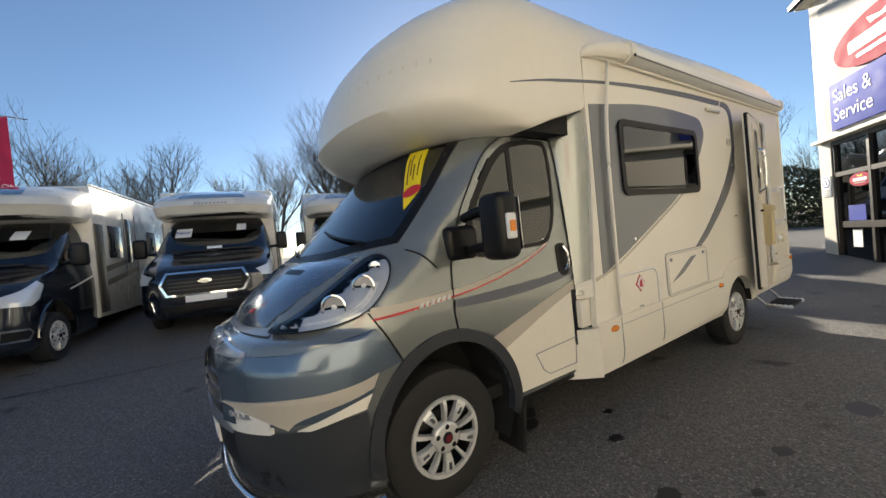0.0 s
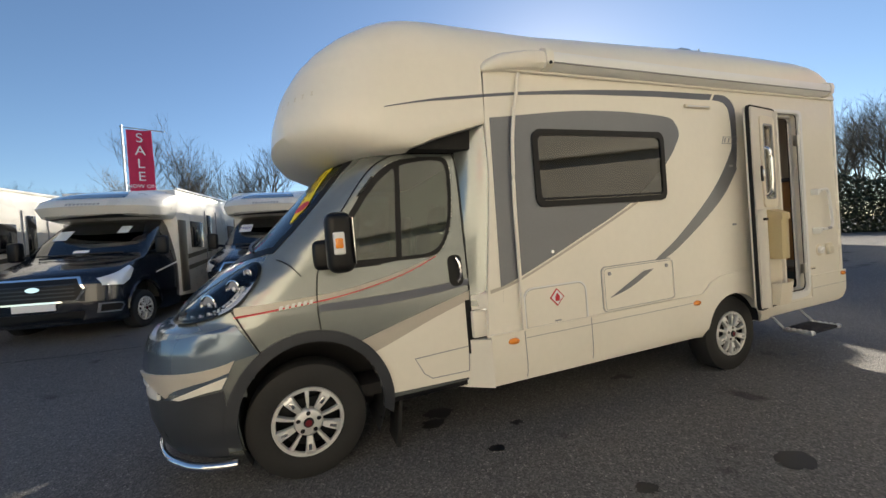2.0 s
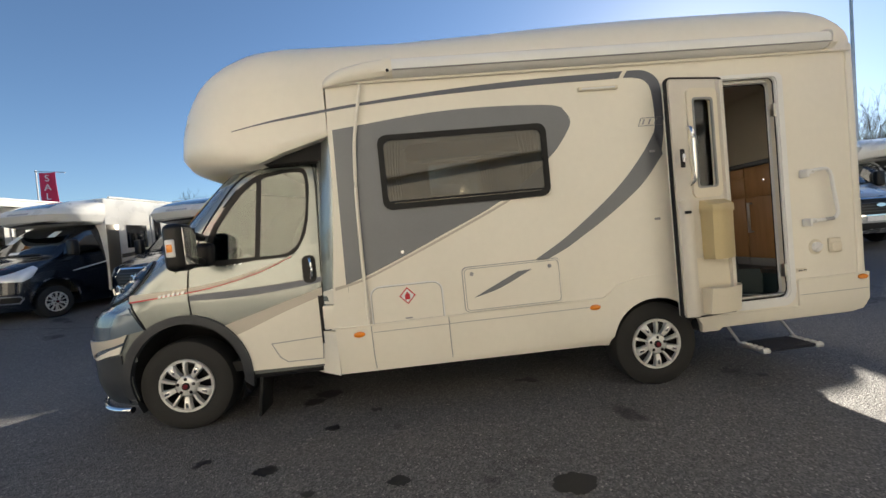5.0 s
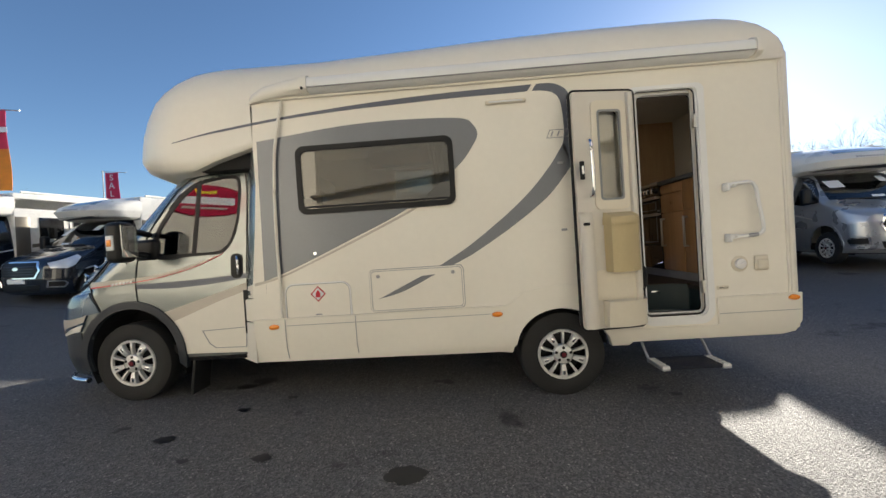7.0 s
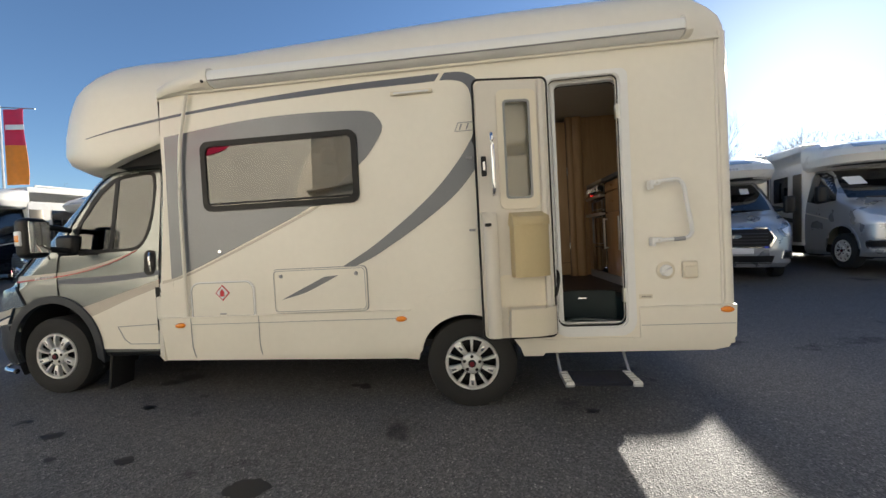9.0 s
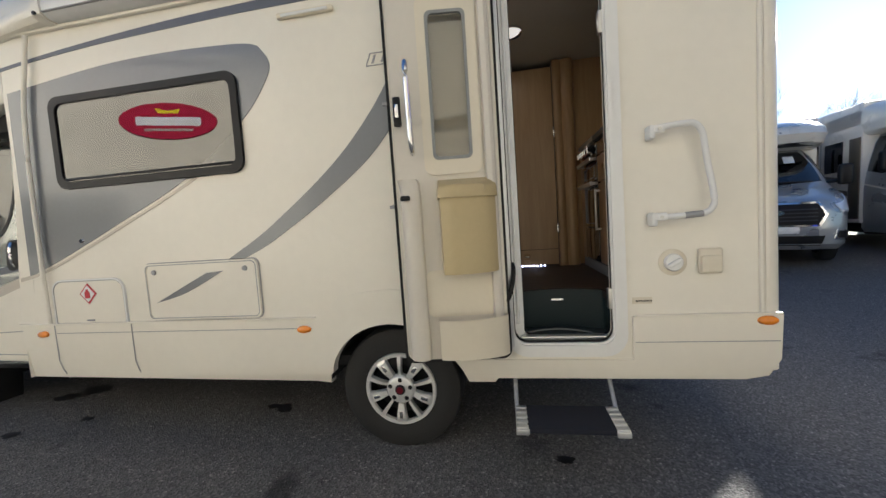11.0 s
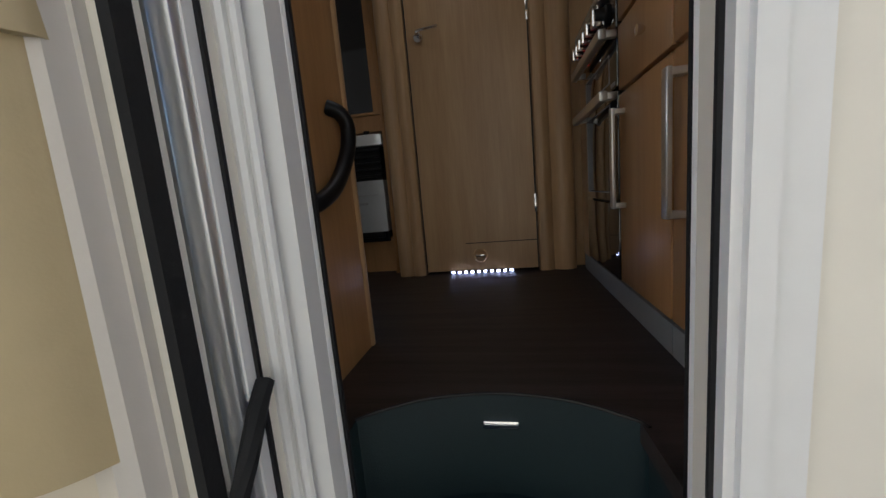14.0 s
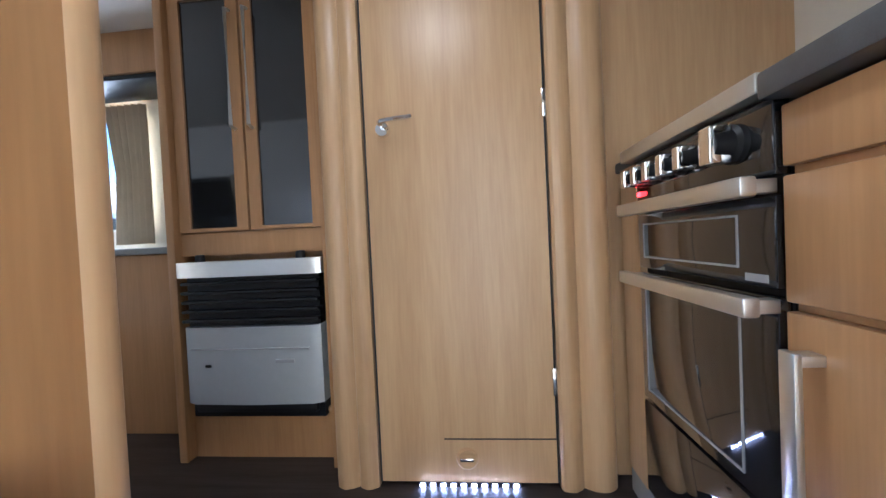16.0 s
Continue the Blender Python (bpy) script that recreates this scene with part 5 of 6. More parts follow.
# washroom door and its columns
PDY = 1.53
washroom_door = thing("washroom_door", "light oak washroom door with a chrome lever handle, shut", "door", RAKE)
plate("door_panel", [(4.625, 0.80), (5.203, 0.80), (5.203, 2.60), (4.625, 2.60)], [], PDY, PDY + 0.03, OAKLIGHT, washroom_door)
part("groove", box(4.84, 5.203, PDY - 0.0015, PDY + 0.002, 0.942, 0.946), BLACKPRINT, washroom_door)
for x in (4.622, 5.206):
    part("door_gap", box(x - 0.002, x + 0.002, PDY - 0.002, PDY + 0.01, 0.80, 2.60), BLACKPRINT, washroom_door)
part("handle_rose", lathe([(0, PDY - 0.016), (0.022, PDY - 0.014), (0.025, PDY)], 24, at=(4.685, 0, 1.972)), CHROME, washroom_door)
part("handle_lever", tube(spline([(4.685, PDY - 0.01, 1.975), (4.686, PDY - 0.045, 1.98), (4.70, PDY - 0.055, 1.985), (4.79, PDY - 0.055, 1.992)], 5), 0.008), CHROME, washroom_door)
for z in (1.13, 2.02):
    part("hinge", box(5.198, 5.212, PDY - 0.008, PDY, z - 0.045, z + 0.045, 0.003), CHROME, washroom_door)
part("vent_ring", lathe([(0.022, PDY - 0.004), (0.030, PDY - 0.007), (0.036, PDY - 0.003), (0.037, PDY)], 28, at=(4.913, 0, 0.878)), OAKH, washroom_door)
part("vent_knob", box(4.889, 4.937, PDY - 0.012, PDY, 0.872, 0.884, 0.004), CHROME, washroom_door)


def column(name, outline, z0, z1, label):
    t = thing(name, label, "panel", RAKE, kind="structure")
    plate("column_board", outline, [], z0, z1, OAKLIGHT, t, put=flat_z)
    return t


column("trim", [(4.462, 1.62), (4.466, 1.54)] + spline([(4.475, 1.52), (4.50, 1.505), (4.53, 1.512), (4.55, 1.525)], 4) + spline([(4.555, 1.515), (4.585, 1.505), (4.615, 1.52)], 4) + [(4.62, 1.60)], 0.785, 2.65, "rounded light oak door post")
column("trim", [(5.21, 1.60), (5.212, 1.522)] + spline([(5.22, 1.51), (5.25, 1.505), (5.275, 1.518)], 4) + spline([(5.285, 1.53), (5.32, 1.51), (5.36, 1.51), (5.39, 1.535), (5.40, 1.58)], 4) + [(5.40, 1.62)], 0.785, 2.65, "rounded light oak door post")
toe_light = thing("toe_light", "strip of cool white step lights under the washroom door", "light", RAKE)
part("strip_body", box(4.745, 5.085, PDY - 0.004, PDY + 0.02, 0.786, 0.80), BLACK, toe_light)
LED = glow("cool_led", (0.62, 0.66, 1.0), 5)
for k in range(10):
    x = 4.762 + k * 0.034
    part("led", box(x - 0.008, x + 0.008, PDY - 0.009, PDY - 0.003, 0.788, 0.797, 0.002), LED, toe_light)

# partition by the door with its grab handle
partition = thing("partition", "oak veneered partition with a curved black grab handle", "partition", RAKE)
plate("partition_board", [(0.09, 0.785), (0.618, 0.785), (0.618, 2.65), (0.09, 2.65)], [], 4.610, 4.645, OAK, partition, put=along_x)
v, f = moulding([[(4.6275 + 0.024 * math.cos(radians(a)), 0.618 + 0.024 * math.sin(radians(a)), z) for a in range(-90, 271, 30)][:-1] for z in (0.785, 1.7, 2.65)])
mesh_object("partition_edge", v, f, OAKLIGHT, partition, smooth=True)
HN = spline([(4.645, 0.52, 1.466), (4.672, 0.532, 1.452), (4.688, 0.536, 1.42), (4.69, 0.52, 1.365), (4.69, 0.475, 1.31), (4.69, 0.415, 1.265), (4.68, 0.352, 1.236), (4.645, 0.335, 1.23)], 7)
part("grab_handle", tube([(x, y - 0.02, z - 0.02) for x, y, z in HN], 0.0185, 14), BLACK, partition, "curved black grab handle")

# heater with display cabinet above
heater = thing("heater", "silver-grey gas space heater with black louvres, built in", "heater", RAKE @ Matrix.Translation((0.03, 0, 0.04)))
v, f = moulding([[(x, 1.615 + d, z) for x, d in ((3.83, 0.07), (3.835, 0.01), (3.87, -0.006), (4.10, -0.014), (4.33, -0.006), (4.365, 0.01), (4.37, 0.07))] for z in (0.99, 1.02, 1.15, 1.277)])
mesh_object("heater_cover", v, f, HEATER, heater, smooth=True)
part("heater_core", box(3.84, 4.36, 1.64, 1.72, 0.93, 1.50), BLACK, heater)
for k in range(5):
    z = 1.295 + k * 0.035
    part("louvre", box(3.835, 4.365, 1.608, 1.66, z, z + 0.012, 0.004, m=None), BLACK, heater)
v, f = moulding([[(x, 1.605 + d, z) for x, d in ((3.815, 0.09), (3.82, 0.01), (3.86, -0.006), (4.10, -0.012), (4.34, -0.006), (4.38, 0.01), (4.385, 0.09))] for z in (1.465, 1.475, 1.515, 1.522)])
mesh_object("heater_top", v, f, ALU, heater, "brushed silver top bar", True)
part("heater_foot", box(3.87, 4.34, 1.615, 1.66, 0.955, 0.991, 0.006), BLACK, heater)
for x in (3.89, 4.29):
    part("heater_knob", lathe([(0, 1.55), (0.016, 1.548), (0.018, 1.522)], 16, axis="z", at=(x, 1.65, 0)), BLACK, heater)
part("maker_mark", box(4.20, 4.27, 1.5985, 1.604, 1.145, 1.157), GREYPRINT, heater)
part("sight_glass", box(3.925, 3.945, 1.6005, 1.606, 1.13, 1.14), BLACK, heater)
part("crease", box(3.87, 4.33, 1.598, 1.606, 1.195, 1.199), GREYPRINT, heater)
display_cabinet = thing("display_cabinet", "oak display cabinet with two dark glass doors", "cabinet", RAKE @ Matrix.Translation((0.028, 0, 0)))
part("cabinet_plinth", box(3.80, 4.42, 1.69, 2.2, 0.785, 0.975), OAK, display_cabinet)
part("plinth_rail", tube([(3.83, 1.675, 0.982), (4.38, 1.675, 0.982)], 0.012), OAKH, display_cabinet)
part("cabinet_back", box(3.80, 4.42, 1.76, 1.78, 0.91, 2.65), OAK, display_cabinet)
part("cabinet_side", box(3.765, 3.80, 1.64, 2.2, 0.785, 2.65, 0.006), OAK, display_cabinet)
part("cabinet_side", box(4.39, 4.425, 1.62, 1.78, 0.785, 2.65, 0.004), OAK, display_cabinet)
part("cabinet_rail", box(3.80, 4.39, 1.675, 1.76, 1.585, 1.672), OAK, display_cabinet)
for x0, x1, hx in ((3.805, 4.085, 4.055), (4.095, 4.385, 4.125)):
    d = plate("cabinet_door", [(x0, 1.676), (x1, 1.676), (x1, 2.60), (x0, 2.60)], [[(x0 + 0.045, 1.69), (x1 - 0.045, 1.69), (x1 - 0.045, 2.56), (x0 + 0.045, 2.56)]], 1.665, 1.685, OAK, display_cabinet)
    plate("cabinet_glass", [(x0 + 0.045, 1.69), (x1 - 0.045, 1.69), (x1 - 0.045, 2.56), (x0 + 0.045, 2.56)], [], 1.674, 1.679, BLACKGLASS, d, "dark mirror glass")
    part("cabinet_handle", tube([(hx, 1.665, 2.06), (hx, 1.64, 2.065), (hx, 1.64, 2.50), (hx, 1.665, 2.505)], 0.007), STEEL, d)
sideboard = thing("sideboard", "low oak sideboard with a grey top under the far window", "sideboard", RAKE)
part("sideboard_body", box(2.5, 3.76, 1.86, 2.25, 0.785, 1.60, 0.006), OAK, sideboard)
part("sideboard_top", box(2.48, 3.77, 1.84, 2.25, 1.60, 1.63, 0.006), GREYTRIM, sideboard)
overhead_locker = thing("overhead_locker", "oak overhead locker with a black underside", "cabinet", RAKE)
part("locker_body", box(2.0, 3.76, 1.95, 2.25, 2.46, 2.66, 0.01), OAK, overhead_locker)
# black slab across the bottom of the locker
part("locker_underside", box(2.2, 3.7, 1.96, 2.2, 2.435, 2.46, 0.006), BLACK, overhead_locker)


def curtain(x0, x1, z0, z1, y, label):
    t = thing("curtain", label, "curtain", RAKE)
    n = 30
    rows = []
    for z, s in ((z1, 1.0), ((z0 + z1) / 2, 0.8), (z0, 0.9)):
        rows.append([(x1 + (x0 - x1) * s * k / n, y + 0.015 * math.sin(k * 1.25), z) for k in range(n + 1)] + [(x1 + (x0 - x1) * s * k / n, y + 0.015 * math.sin(k * 1.25) + 0.004, z) for k in range(n, -1, -1)])
    v, f = moulding(rows)
    mesh_object("curtain_cloth", v, f, CURTAIN, t, smooth=True)


curtain(2.98, 3.22, 1.66, 2.42, 2.20, "cream pleated curtain beside the far window")
curtain(2.94, 3.16, 1.70, 2.24, 0.075, "cream pleated curtain behind the smoked window")
curtain(1.98, 1.82, 1.70, 2.24, 0.075, "cream pleated curtain behind the smoked window")

# kitchen
KX = 5.43


def kitchen_unit(y0, y1, label, parts):
    t = thing("kitchen_unit", label, "cabinet", RAKE, group="kitchen units")
    part("unit_body", box(KX + 0.02, 6.0, y0, y1, 0.86, 1.782), OAK, t)
    part("plinth", box(KX + 0.003, KX + 0.02, y0, y1, 0.785, 0.862), GREYTRIM, t, "grey plinth strip")
    for z0, z1, kind, hy in parts:
        b = box(KX, KX + 0.019, y0 + 0.003, y1 - 0.003, z0 + 0.003, z1 - 0.003, 0.003)
        d = part("drawer_front" if kind == "drawer" else "unit_door", b, OAK, t)
        if kind == "drawer":
            part("knob", lathe([(0, KX - 0.022), (0.013, KX - 0.02), (0.012, KX - 0.008), (0.006, KX)], 18, axis="x", at=(0, hy, (z0 + z1) / 2)), CHROME, d)
        else:
            part("bar_handle", box(KX - 0.04, KX - 0.028, hy - 0.014, hy + 0.014, 1.12, 1.425, 0.003), STEEL, d, "flat steel bar handle")
            for z in (1.125, 1.41):
                part("handle_post", box(KX - 0.03, KX + 0.002, hy - 0.014, hy + 0.014, z - 0.004, z + 0.012, 0.002), STEEL, d)
    return t


kitchen_unit(0.53, 0.92, "oak kitchen unit with a drawer over a door", [(0.87, 1.473, "door", 0.868), (1.481, 1.674, "drawer", 0.69), (1.682, 1.778, "drawer", 0.69)])
kitchen_unit(0.11, 0.525, "oak kitchen unit with a drawer over a door", [(0.87, 1.473, "door", 0.468), (1.481, 1.778, "drawer", 0.30)])
oven = thing("oven", "black glass built-in cooker with chrome knobs and steel handles", "oven", RAKE)
OY0, OY1 = 0.925, 1.41
part("oven_case", box(KX + 0.02, 5.95, OY0, OY1, 0.86, 1.78), BLACK, oven)
part("control_panel", box(KX - 0.004, KX + 0.02, OY0, OY1, 1.675, 1.79, 0.004), BLACKGLASS, oven)
for k, y in enumerate((1.005, 1.10, 1.17, 1.24, 1.305, 1.365)):
    r = 0.034 if k == 0 else 0.024
    kn = part("knob", lathe([(0, KX - 0.05), (r * 0.72, KX - 0.05), (r * 0.8, KX - 0.02), (r, KX - 0.014), (r, KX - 0.004)], 24, axis="x", at=(0, y, 1.74)), BLACK, oven)
    part("knob_cap", box(KX - 0.058, KX - 0.02, y - r * 0.5, y + r * 0.5, 1.74 - r * 0.95, 1.74 + r * 0.95, 0.004), CHROME, kn, "chrome knob face")
part("indicator", lathe([(0, KX - 0.01), (0.006, KX - 0.01), (0.007, KX - 0.004)], 12, axis="x", at=(0, 1.385, 1.70)), glow("red_indicator", (0.9, 0.02, 0.02), 0.6), oven)
for z0, z1 in ((1.50, 1.645), (1.137, 1.488), (0.87, 1.129)):
    d = part("oven_door", box(KX - 0.002, KX + 0.02, OY0 + 0.003, OY1 - 0.003, z0, z1, 0.004), BLACKGLASS, oven)
    if z0 > 1.0:
        plate("window_border", [(OY0 + 0.085, z0 + 0.028), (OY1 - 0.035, z0 + 0.028), (OY1 - 0.035, z1 - 0.025), (OY0 + 0.085, z1 - 0.025)], [[(OY0 + 0.089, z0 + 0.032), (OY1 - 0.039, z0 + 0.032), (OY1 - 0.039, z1 - 0.029), (OY0 + 0.089, z1 - 0.029)]], KX - 0.0045, KX - 0.001, GREYPRINT, d, put=along_x)
for z in (1.660, 1.476):
    part("oven_handle", box(KX - 0.058, KX - 0.032, OY0 - 0.006, OY1 + 0.004, z - 0.017, z + 0.015, 0.005), STEEL, oven, "flat steel oven handle")
    for y in (OY0 + 0.012, OY1 - 0.012):
        part("handle_post", box(KX - 0.036, KX, y - 0.012, y + 0.012, z - 0.012, z + 0.01, 0.002), STEEL, oven)
part("rating_label", box(KX - 0.0035, KX - 0.001, 0.945, 0.995, 1.508, 1.521), GREYPRINT, oven)
worktop = thing("worktop", "dark grey laminate kitchen worktop with a steel edge", "worktop", RAKE)
part("worktop_slab", box(KX - 0.03, 6.0, 0.10, 0.922, 1.784, 1.826, 0.006), WORKTOP, worktop)
part("worktop_slab", box(KX + 0.01, 6.0, 0.922, 1.60, 1.792, 1.824, 0.004), WORKTOP, worktop)
part("steel_edge", box(KX - 0.03, KX + 0.01, 0.923, 1.45, 1.796, 1.83, 0.005), STEEL, worktop)
filler = thing("trim", "oak filler strip beside the cooker", "panel", RAKE, kind="structure")
part("oven_plinth", box(KX + 0.003, KX + 0.02, 0.921, 1.53, 0.785, 0.862), GREYTRIM, filler)
part("filler_board", box(KX + 0.0, KX + 0.02, 1.413, 1.53, 0.862, 1.79), OAKLIGHT, filler)
part("splash_board", box(5.40, 6.02, 1.60, 1.62, 0.785, 2.66), OAKLIGHT, filler)
part("rear_board", box(6.0, 6.02, 0.05, 1.6, 0.785, 2.66), LINER, filler)

# ceiling lamp over the passage; the fixture looks unlit, its glow is added
ceiling_lamp = thing("ceiling_lamp", "round ceiling lamp given an added warm glow", "lamp", RAKE)
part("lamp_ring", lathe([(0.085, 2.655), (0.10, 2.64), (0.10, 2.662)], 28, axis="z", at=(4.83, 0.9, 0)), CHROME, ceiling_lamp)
part("lamp_diffuser", lathe([(0, 2.638), (0.07, 2.64), (0.086, 2.655)], 28, axis="z", at=(4.83, 0.9, 0)), glow("added_warm_glow", (1.0, 0.93, 0.84), 0.25), ceiling_lamp)
# area lamp under the fixture, added to brighten the interior
lamp_data = bpy.data.lights.new("passage_fill", "AREA")
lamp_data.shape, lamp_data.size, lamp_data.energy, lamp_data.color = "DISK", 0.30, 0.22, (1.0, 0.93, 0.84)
lamp = new("passage_fill", lamp_data)
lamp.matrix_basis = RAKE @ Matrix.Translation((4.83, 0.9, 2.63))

window_light = bpy.data.lights.new("far_window_daylight", "AREA")
window_light.shape, window_light.size, window_light.size_y, window_light.energy, window_light.color = "RECTANGLE", 0.80, 0.60, 2.0, (0.96, 0.97, 1.0)
daylight = new("far_window_daylight", window_light)
daylight.matrix_basis = RAKE @ look((2.725, 2.262, 2.085), (2.725, 1.0, 1.95))

# cab and dinette seats
def seat(m, label):
    t = thing("seat", label, "seat", m, group="cab seats")
    part("cushion", box(-0.25, 0.25, -0.25, 0.25, 0.0, 0.16, 0.05, 3), SEATCLOTH, t)
    part("backrest", box(0.2, 0.34, -0.24, 0.24, 0.1, 0.72, 0.05, 3, m=pose(0, 0, 0, 0, 8, 0)), SEATCLOTH, t)
    part("headrest", box(0.27, 0.37, -0.13, 0.13, 0.76, 0.95, 0.04, 3, m=pose(0, 0, 0, 0, 8, 0)), SEATCLOTH, t)
    part("pedestal", box(-0.2, 0.2, -0.2, 0.2, -0.35, 0.0, 0.02), BLACK, t)


seat(RAKE @ Matrix.Translation((0.75, 0.62, 0.85)), "beige cloth cab seat with a headrest")
seat(RAKE @ Matrix.Translation((0.75, 1.68, 0.85)), "beige cloth cab seat with a headrest")
steering_wheel = thing("steering_wheel", "black three-spoke steering wheel behind the windscreen", "steering wheel", RAKE @ Matrix.Translation((0.22, 0.62, 1.33)) @ pose(0, 0, 0, 0, -55, 0))
b = bmesh.new()
ringp = [(0.19 * math.cos(2 * math.pi * k / 32), 0.19 * math.sin(2 * math.pi * k / 32), 0) for k in range(33)]
part("rim", tube(ringp, 0.014, 8, cap=False), BLACK, steering_wheel)
part("hub", lathe([(0, 0.02), (0.06, 0.015), (0.07, -0.02), (0, -0.03)], 20, axis="z"), BLACK, steering_wheel)
for a in (0, 120, 240):
    part("spoke", tube([(0, 0, 0), (0.185 * math.cos(radians(a)), 0.185 * math.sin(radians(a)), 0)], 0.014, 6), BLACK, steering_wheel)
dashboard = thing("dashboard", "dark grey moulded dashboard", "dashboard", RAKE)
v, f = moulding([[(x, y, z) for x, z in ((-0.1, 0.9), (-0.16, 1.30), (-0.02, 1.36), (0.1, 1.33), (0.16, 1.2), (0.1, 0.9))] for y in (0.3, 0.5, 1.15, 1.8, 2.0)])
mesh_object("dash_moulding", v, f, BLACK, dashboard, smooth=True)
bench = thing("bench_seat", "beige upholstered dinette bench", "bench", RAKE)
part("bench_base", box(1.75, 3.3, 0.08, 0.62, 0.785, 1.15, 0.01), OAK, bench)
part("bench_cushion", box(1.75, 3.3, 0.09, 0.64, 1.15, 1.30, 0.04, 3), SEATCLOTH, bench)
part("bench_back", box(1.62, 1.78, 0.08, 0.64, 1.15, 1.80, 0.05, 3), SEATCLOTH, bench)


# ---- parked campers ----
VAN = Shell([(0.25, -0.85, 0.15, 0.5), (0.34, -0.95, 0.10, 0.5), (0.6, -0.97, 0.08, 0.5), (0.9, -0.95, 0.08, 0.5), (1.05, -0.88, 0.08, 0.52), (1.14, -0.72, 0.09, 0.5), (1.24, -0.46, 0.10, 0.45),
             (1.31, -0.22, 0.11, 0.40), (1.38, -0.08, 0.12, 0.38), (1.6, 0.15, 0.16, 0.36), (1.9, 0.50, 0.23, 0.32), (2.05, 0.72, 0.30, 0.30), (2.10, 0.90, 0.35, 0.25)], 1.1, 2.6)
CAP = Shell([(2.06, 0.50, 0.12, 0.5), (2.12, 0.20, 0.06, 0.6), (2.28, 0.08, 0.03, 0.65), (2.42, 0.20, 0.03, 0.65), (2.55, 0.50, 0.03, 0.7), (2.68, 1.00, 0.05, 0.7), (2.74, 1.6, 0.12, 0.6), (2.76, 2.2, 0.3, 0.4)], 1.1, 2.6)
V_ARCH = [(0.44 * math.cos(radians(a)), 0.40 + 0.44 * math.sin(radians(a))) for a in range(-25, 206, 10)] + [(-0.4, 0.1), (0.4, 0.1)]


def camper(m, paint, label, body_panel=TAUPE, group="parked campers", price=""):
    t = thing("camper_van", label, "camper van", m, group=group)
    shell_mesh("cab", VAN, 1.15, paint, t, holes=[V_ARCH], dz=0.05, back_steps=16, steps=14)
    rows = CAP.grid(5.9, steps=12, dz=0.06, back_steps=8)
    n = len(rows[0])
    verts = [v for r in rows for v in r]
    faces = [(i * n + j, i * n + j + 1, (i + 1) * n + j + 1, (i + 1) * n + j) for i in range(len(rows) - 1) for j in range(n - 1)]
    for base in (0, (len(rows) - 1) * n):
        for j in range(n // 2):
            a, b = base + j, base + n - 1 - j
            faces.append((a, a + 1, b - 1, b) if a + 1 != b - 1 else (a, a + 1, b))
    mesh_object("roof_cap", verts, faces, PEARL, t, "pearl white moulded roof nose", True)
    part("coach_body", box(1.10, 5.95, 0.03, 2.17, 0.42, 2.70, 0.04, 2), PEARL, t, "pearl white coach body")
    part("roof_rail", tube([(1.3, 0.10, 2.74), (5.8, 0.10, 2.76)], 0.03), PEARL, t)
    skin("roof_light", CAP, [(0.50, 2.44), (0.58, 2.56), (0.75, 2.66), (1.45, 2.66), (1.62, 2.56), (1.70, 2.44)], [], 0.012, BLACKGLASS, t, "dark front roof light", front=True)
    for k in range(9):
        y = 0.82 + k * 0.065
        skin("name_bar", CAP, [(y, 2.30), (y + 0.035, 2.30), (y + 0.035, 2.335), (y, 2.335)], [], 0.006, GREYPRINT, t, front=True)
    skin("brow", CAP, [(0.25, 2.08), (1.95, 2.08), (1.90, 2.13), (0.30, 2.13)], [], 0.01, BLACK, t, front=True)
    ob = skin("windscreen", VAN, [(0.24, 1.40), (0.30, 1.7), (0.42, 2.02), (1.78, 2.02), (1.90, 1.7), (1.96, 1.40), (1.1, 1.345)], [], 0.008, DARKGLASS, t, front=True)
    for y0, y1, z0, z1, mt in ((0.55, 0.72, 1.78, 1.92, WHITEPAPER), (1.5, 1.78, 1.68, 1.86, WHITEPAPER), (0.95, 1.2, 1.42, 1.47, WHITEPAPER)):
        skin("screen_card", VAN, [(y0, z0), (y1, z0), (y1, z1), (y0, z1)], [], 0.014, mt, t, "white price card", front=True)
    if price:
        words("price", price, 0.11, Matrix.Translation((VAN.x(1.64, 1.77) - 0.03, 1.64, 1.77)) @ pose(0, 0, 0, 0, 48, 0) @ pose(0, 0, 0, 90, 0, -90), BLUESIGN, t)
    for y0, z0, y1, z1 in ((0.4, 1.40, 1.0, 1.40), (1.1, 1.385, 1.75, 1.40)):
        part("wiper", tube([(VAN.x(y0 + (y1 - y0) * k / 5, z0) - 0.03, y0 + (y1 - y0) * k / 5, z0 + (z1 - z0) * k / 5) for k in range(6)], 0.012, 5), BLACK, t)
    g = [(0.55, 0.66), (0.46, 0.82), (0.55, 1.0), (1.65, 1.0), (1.74, 0.82), (1.65, 0.66)]
    skin("grille", VAN, g, [], 0.012, BLACK, t, "black hexagonal grille", front=True)
    skin("grille_surround", VAN, [(0.52, 0.63), (0.42, 0.82), (0.52, 1.03), (1.68, 1.03), (1.78, 0.82), (1.68, 0.63)], [g], 0.018, CHROME, t, front=True)
    for z in (0.72, 0.78, 0.84, 0.90):
        skin("grille_bar", VAN, [(0.56, z), (1.64, z), (1.64, z + 0.02), (0.56, z + 0.02)], [], 0.02, BUMPERGREY, t, front=True)
    skin("grille_badge", VAN, [(1.1 + 0.10 * math.cos(radians(a)), 0.86 + 0.04 * math.sin(radians(a))) for a in range(0, 360, 20)], [], 0.028, CHROME, t, front=True)
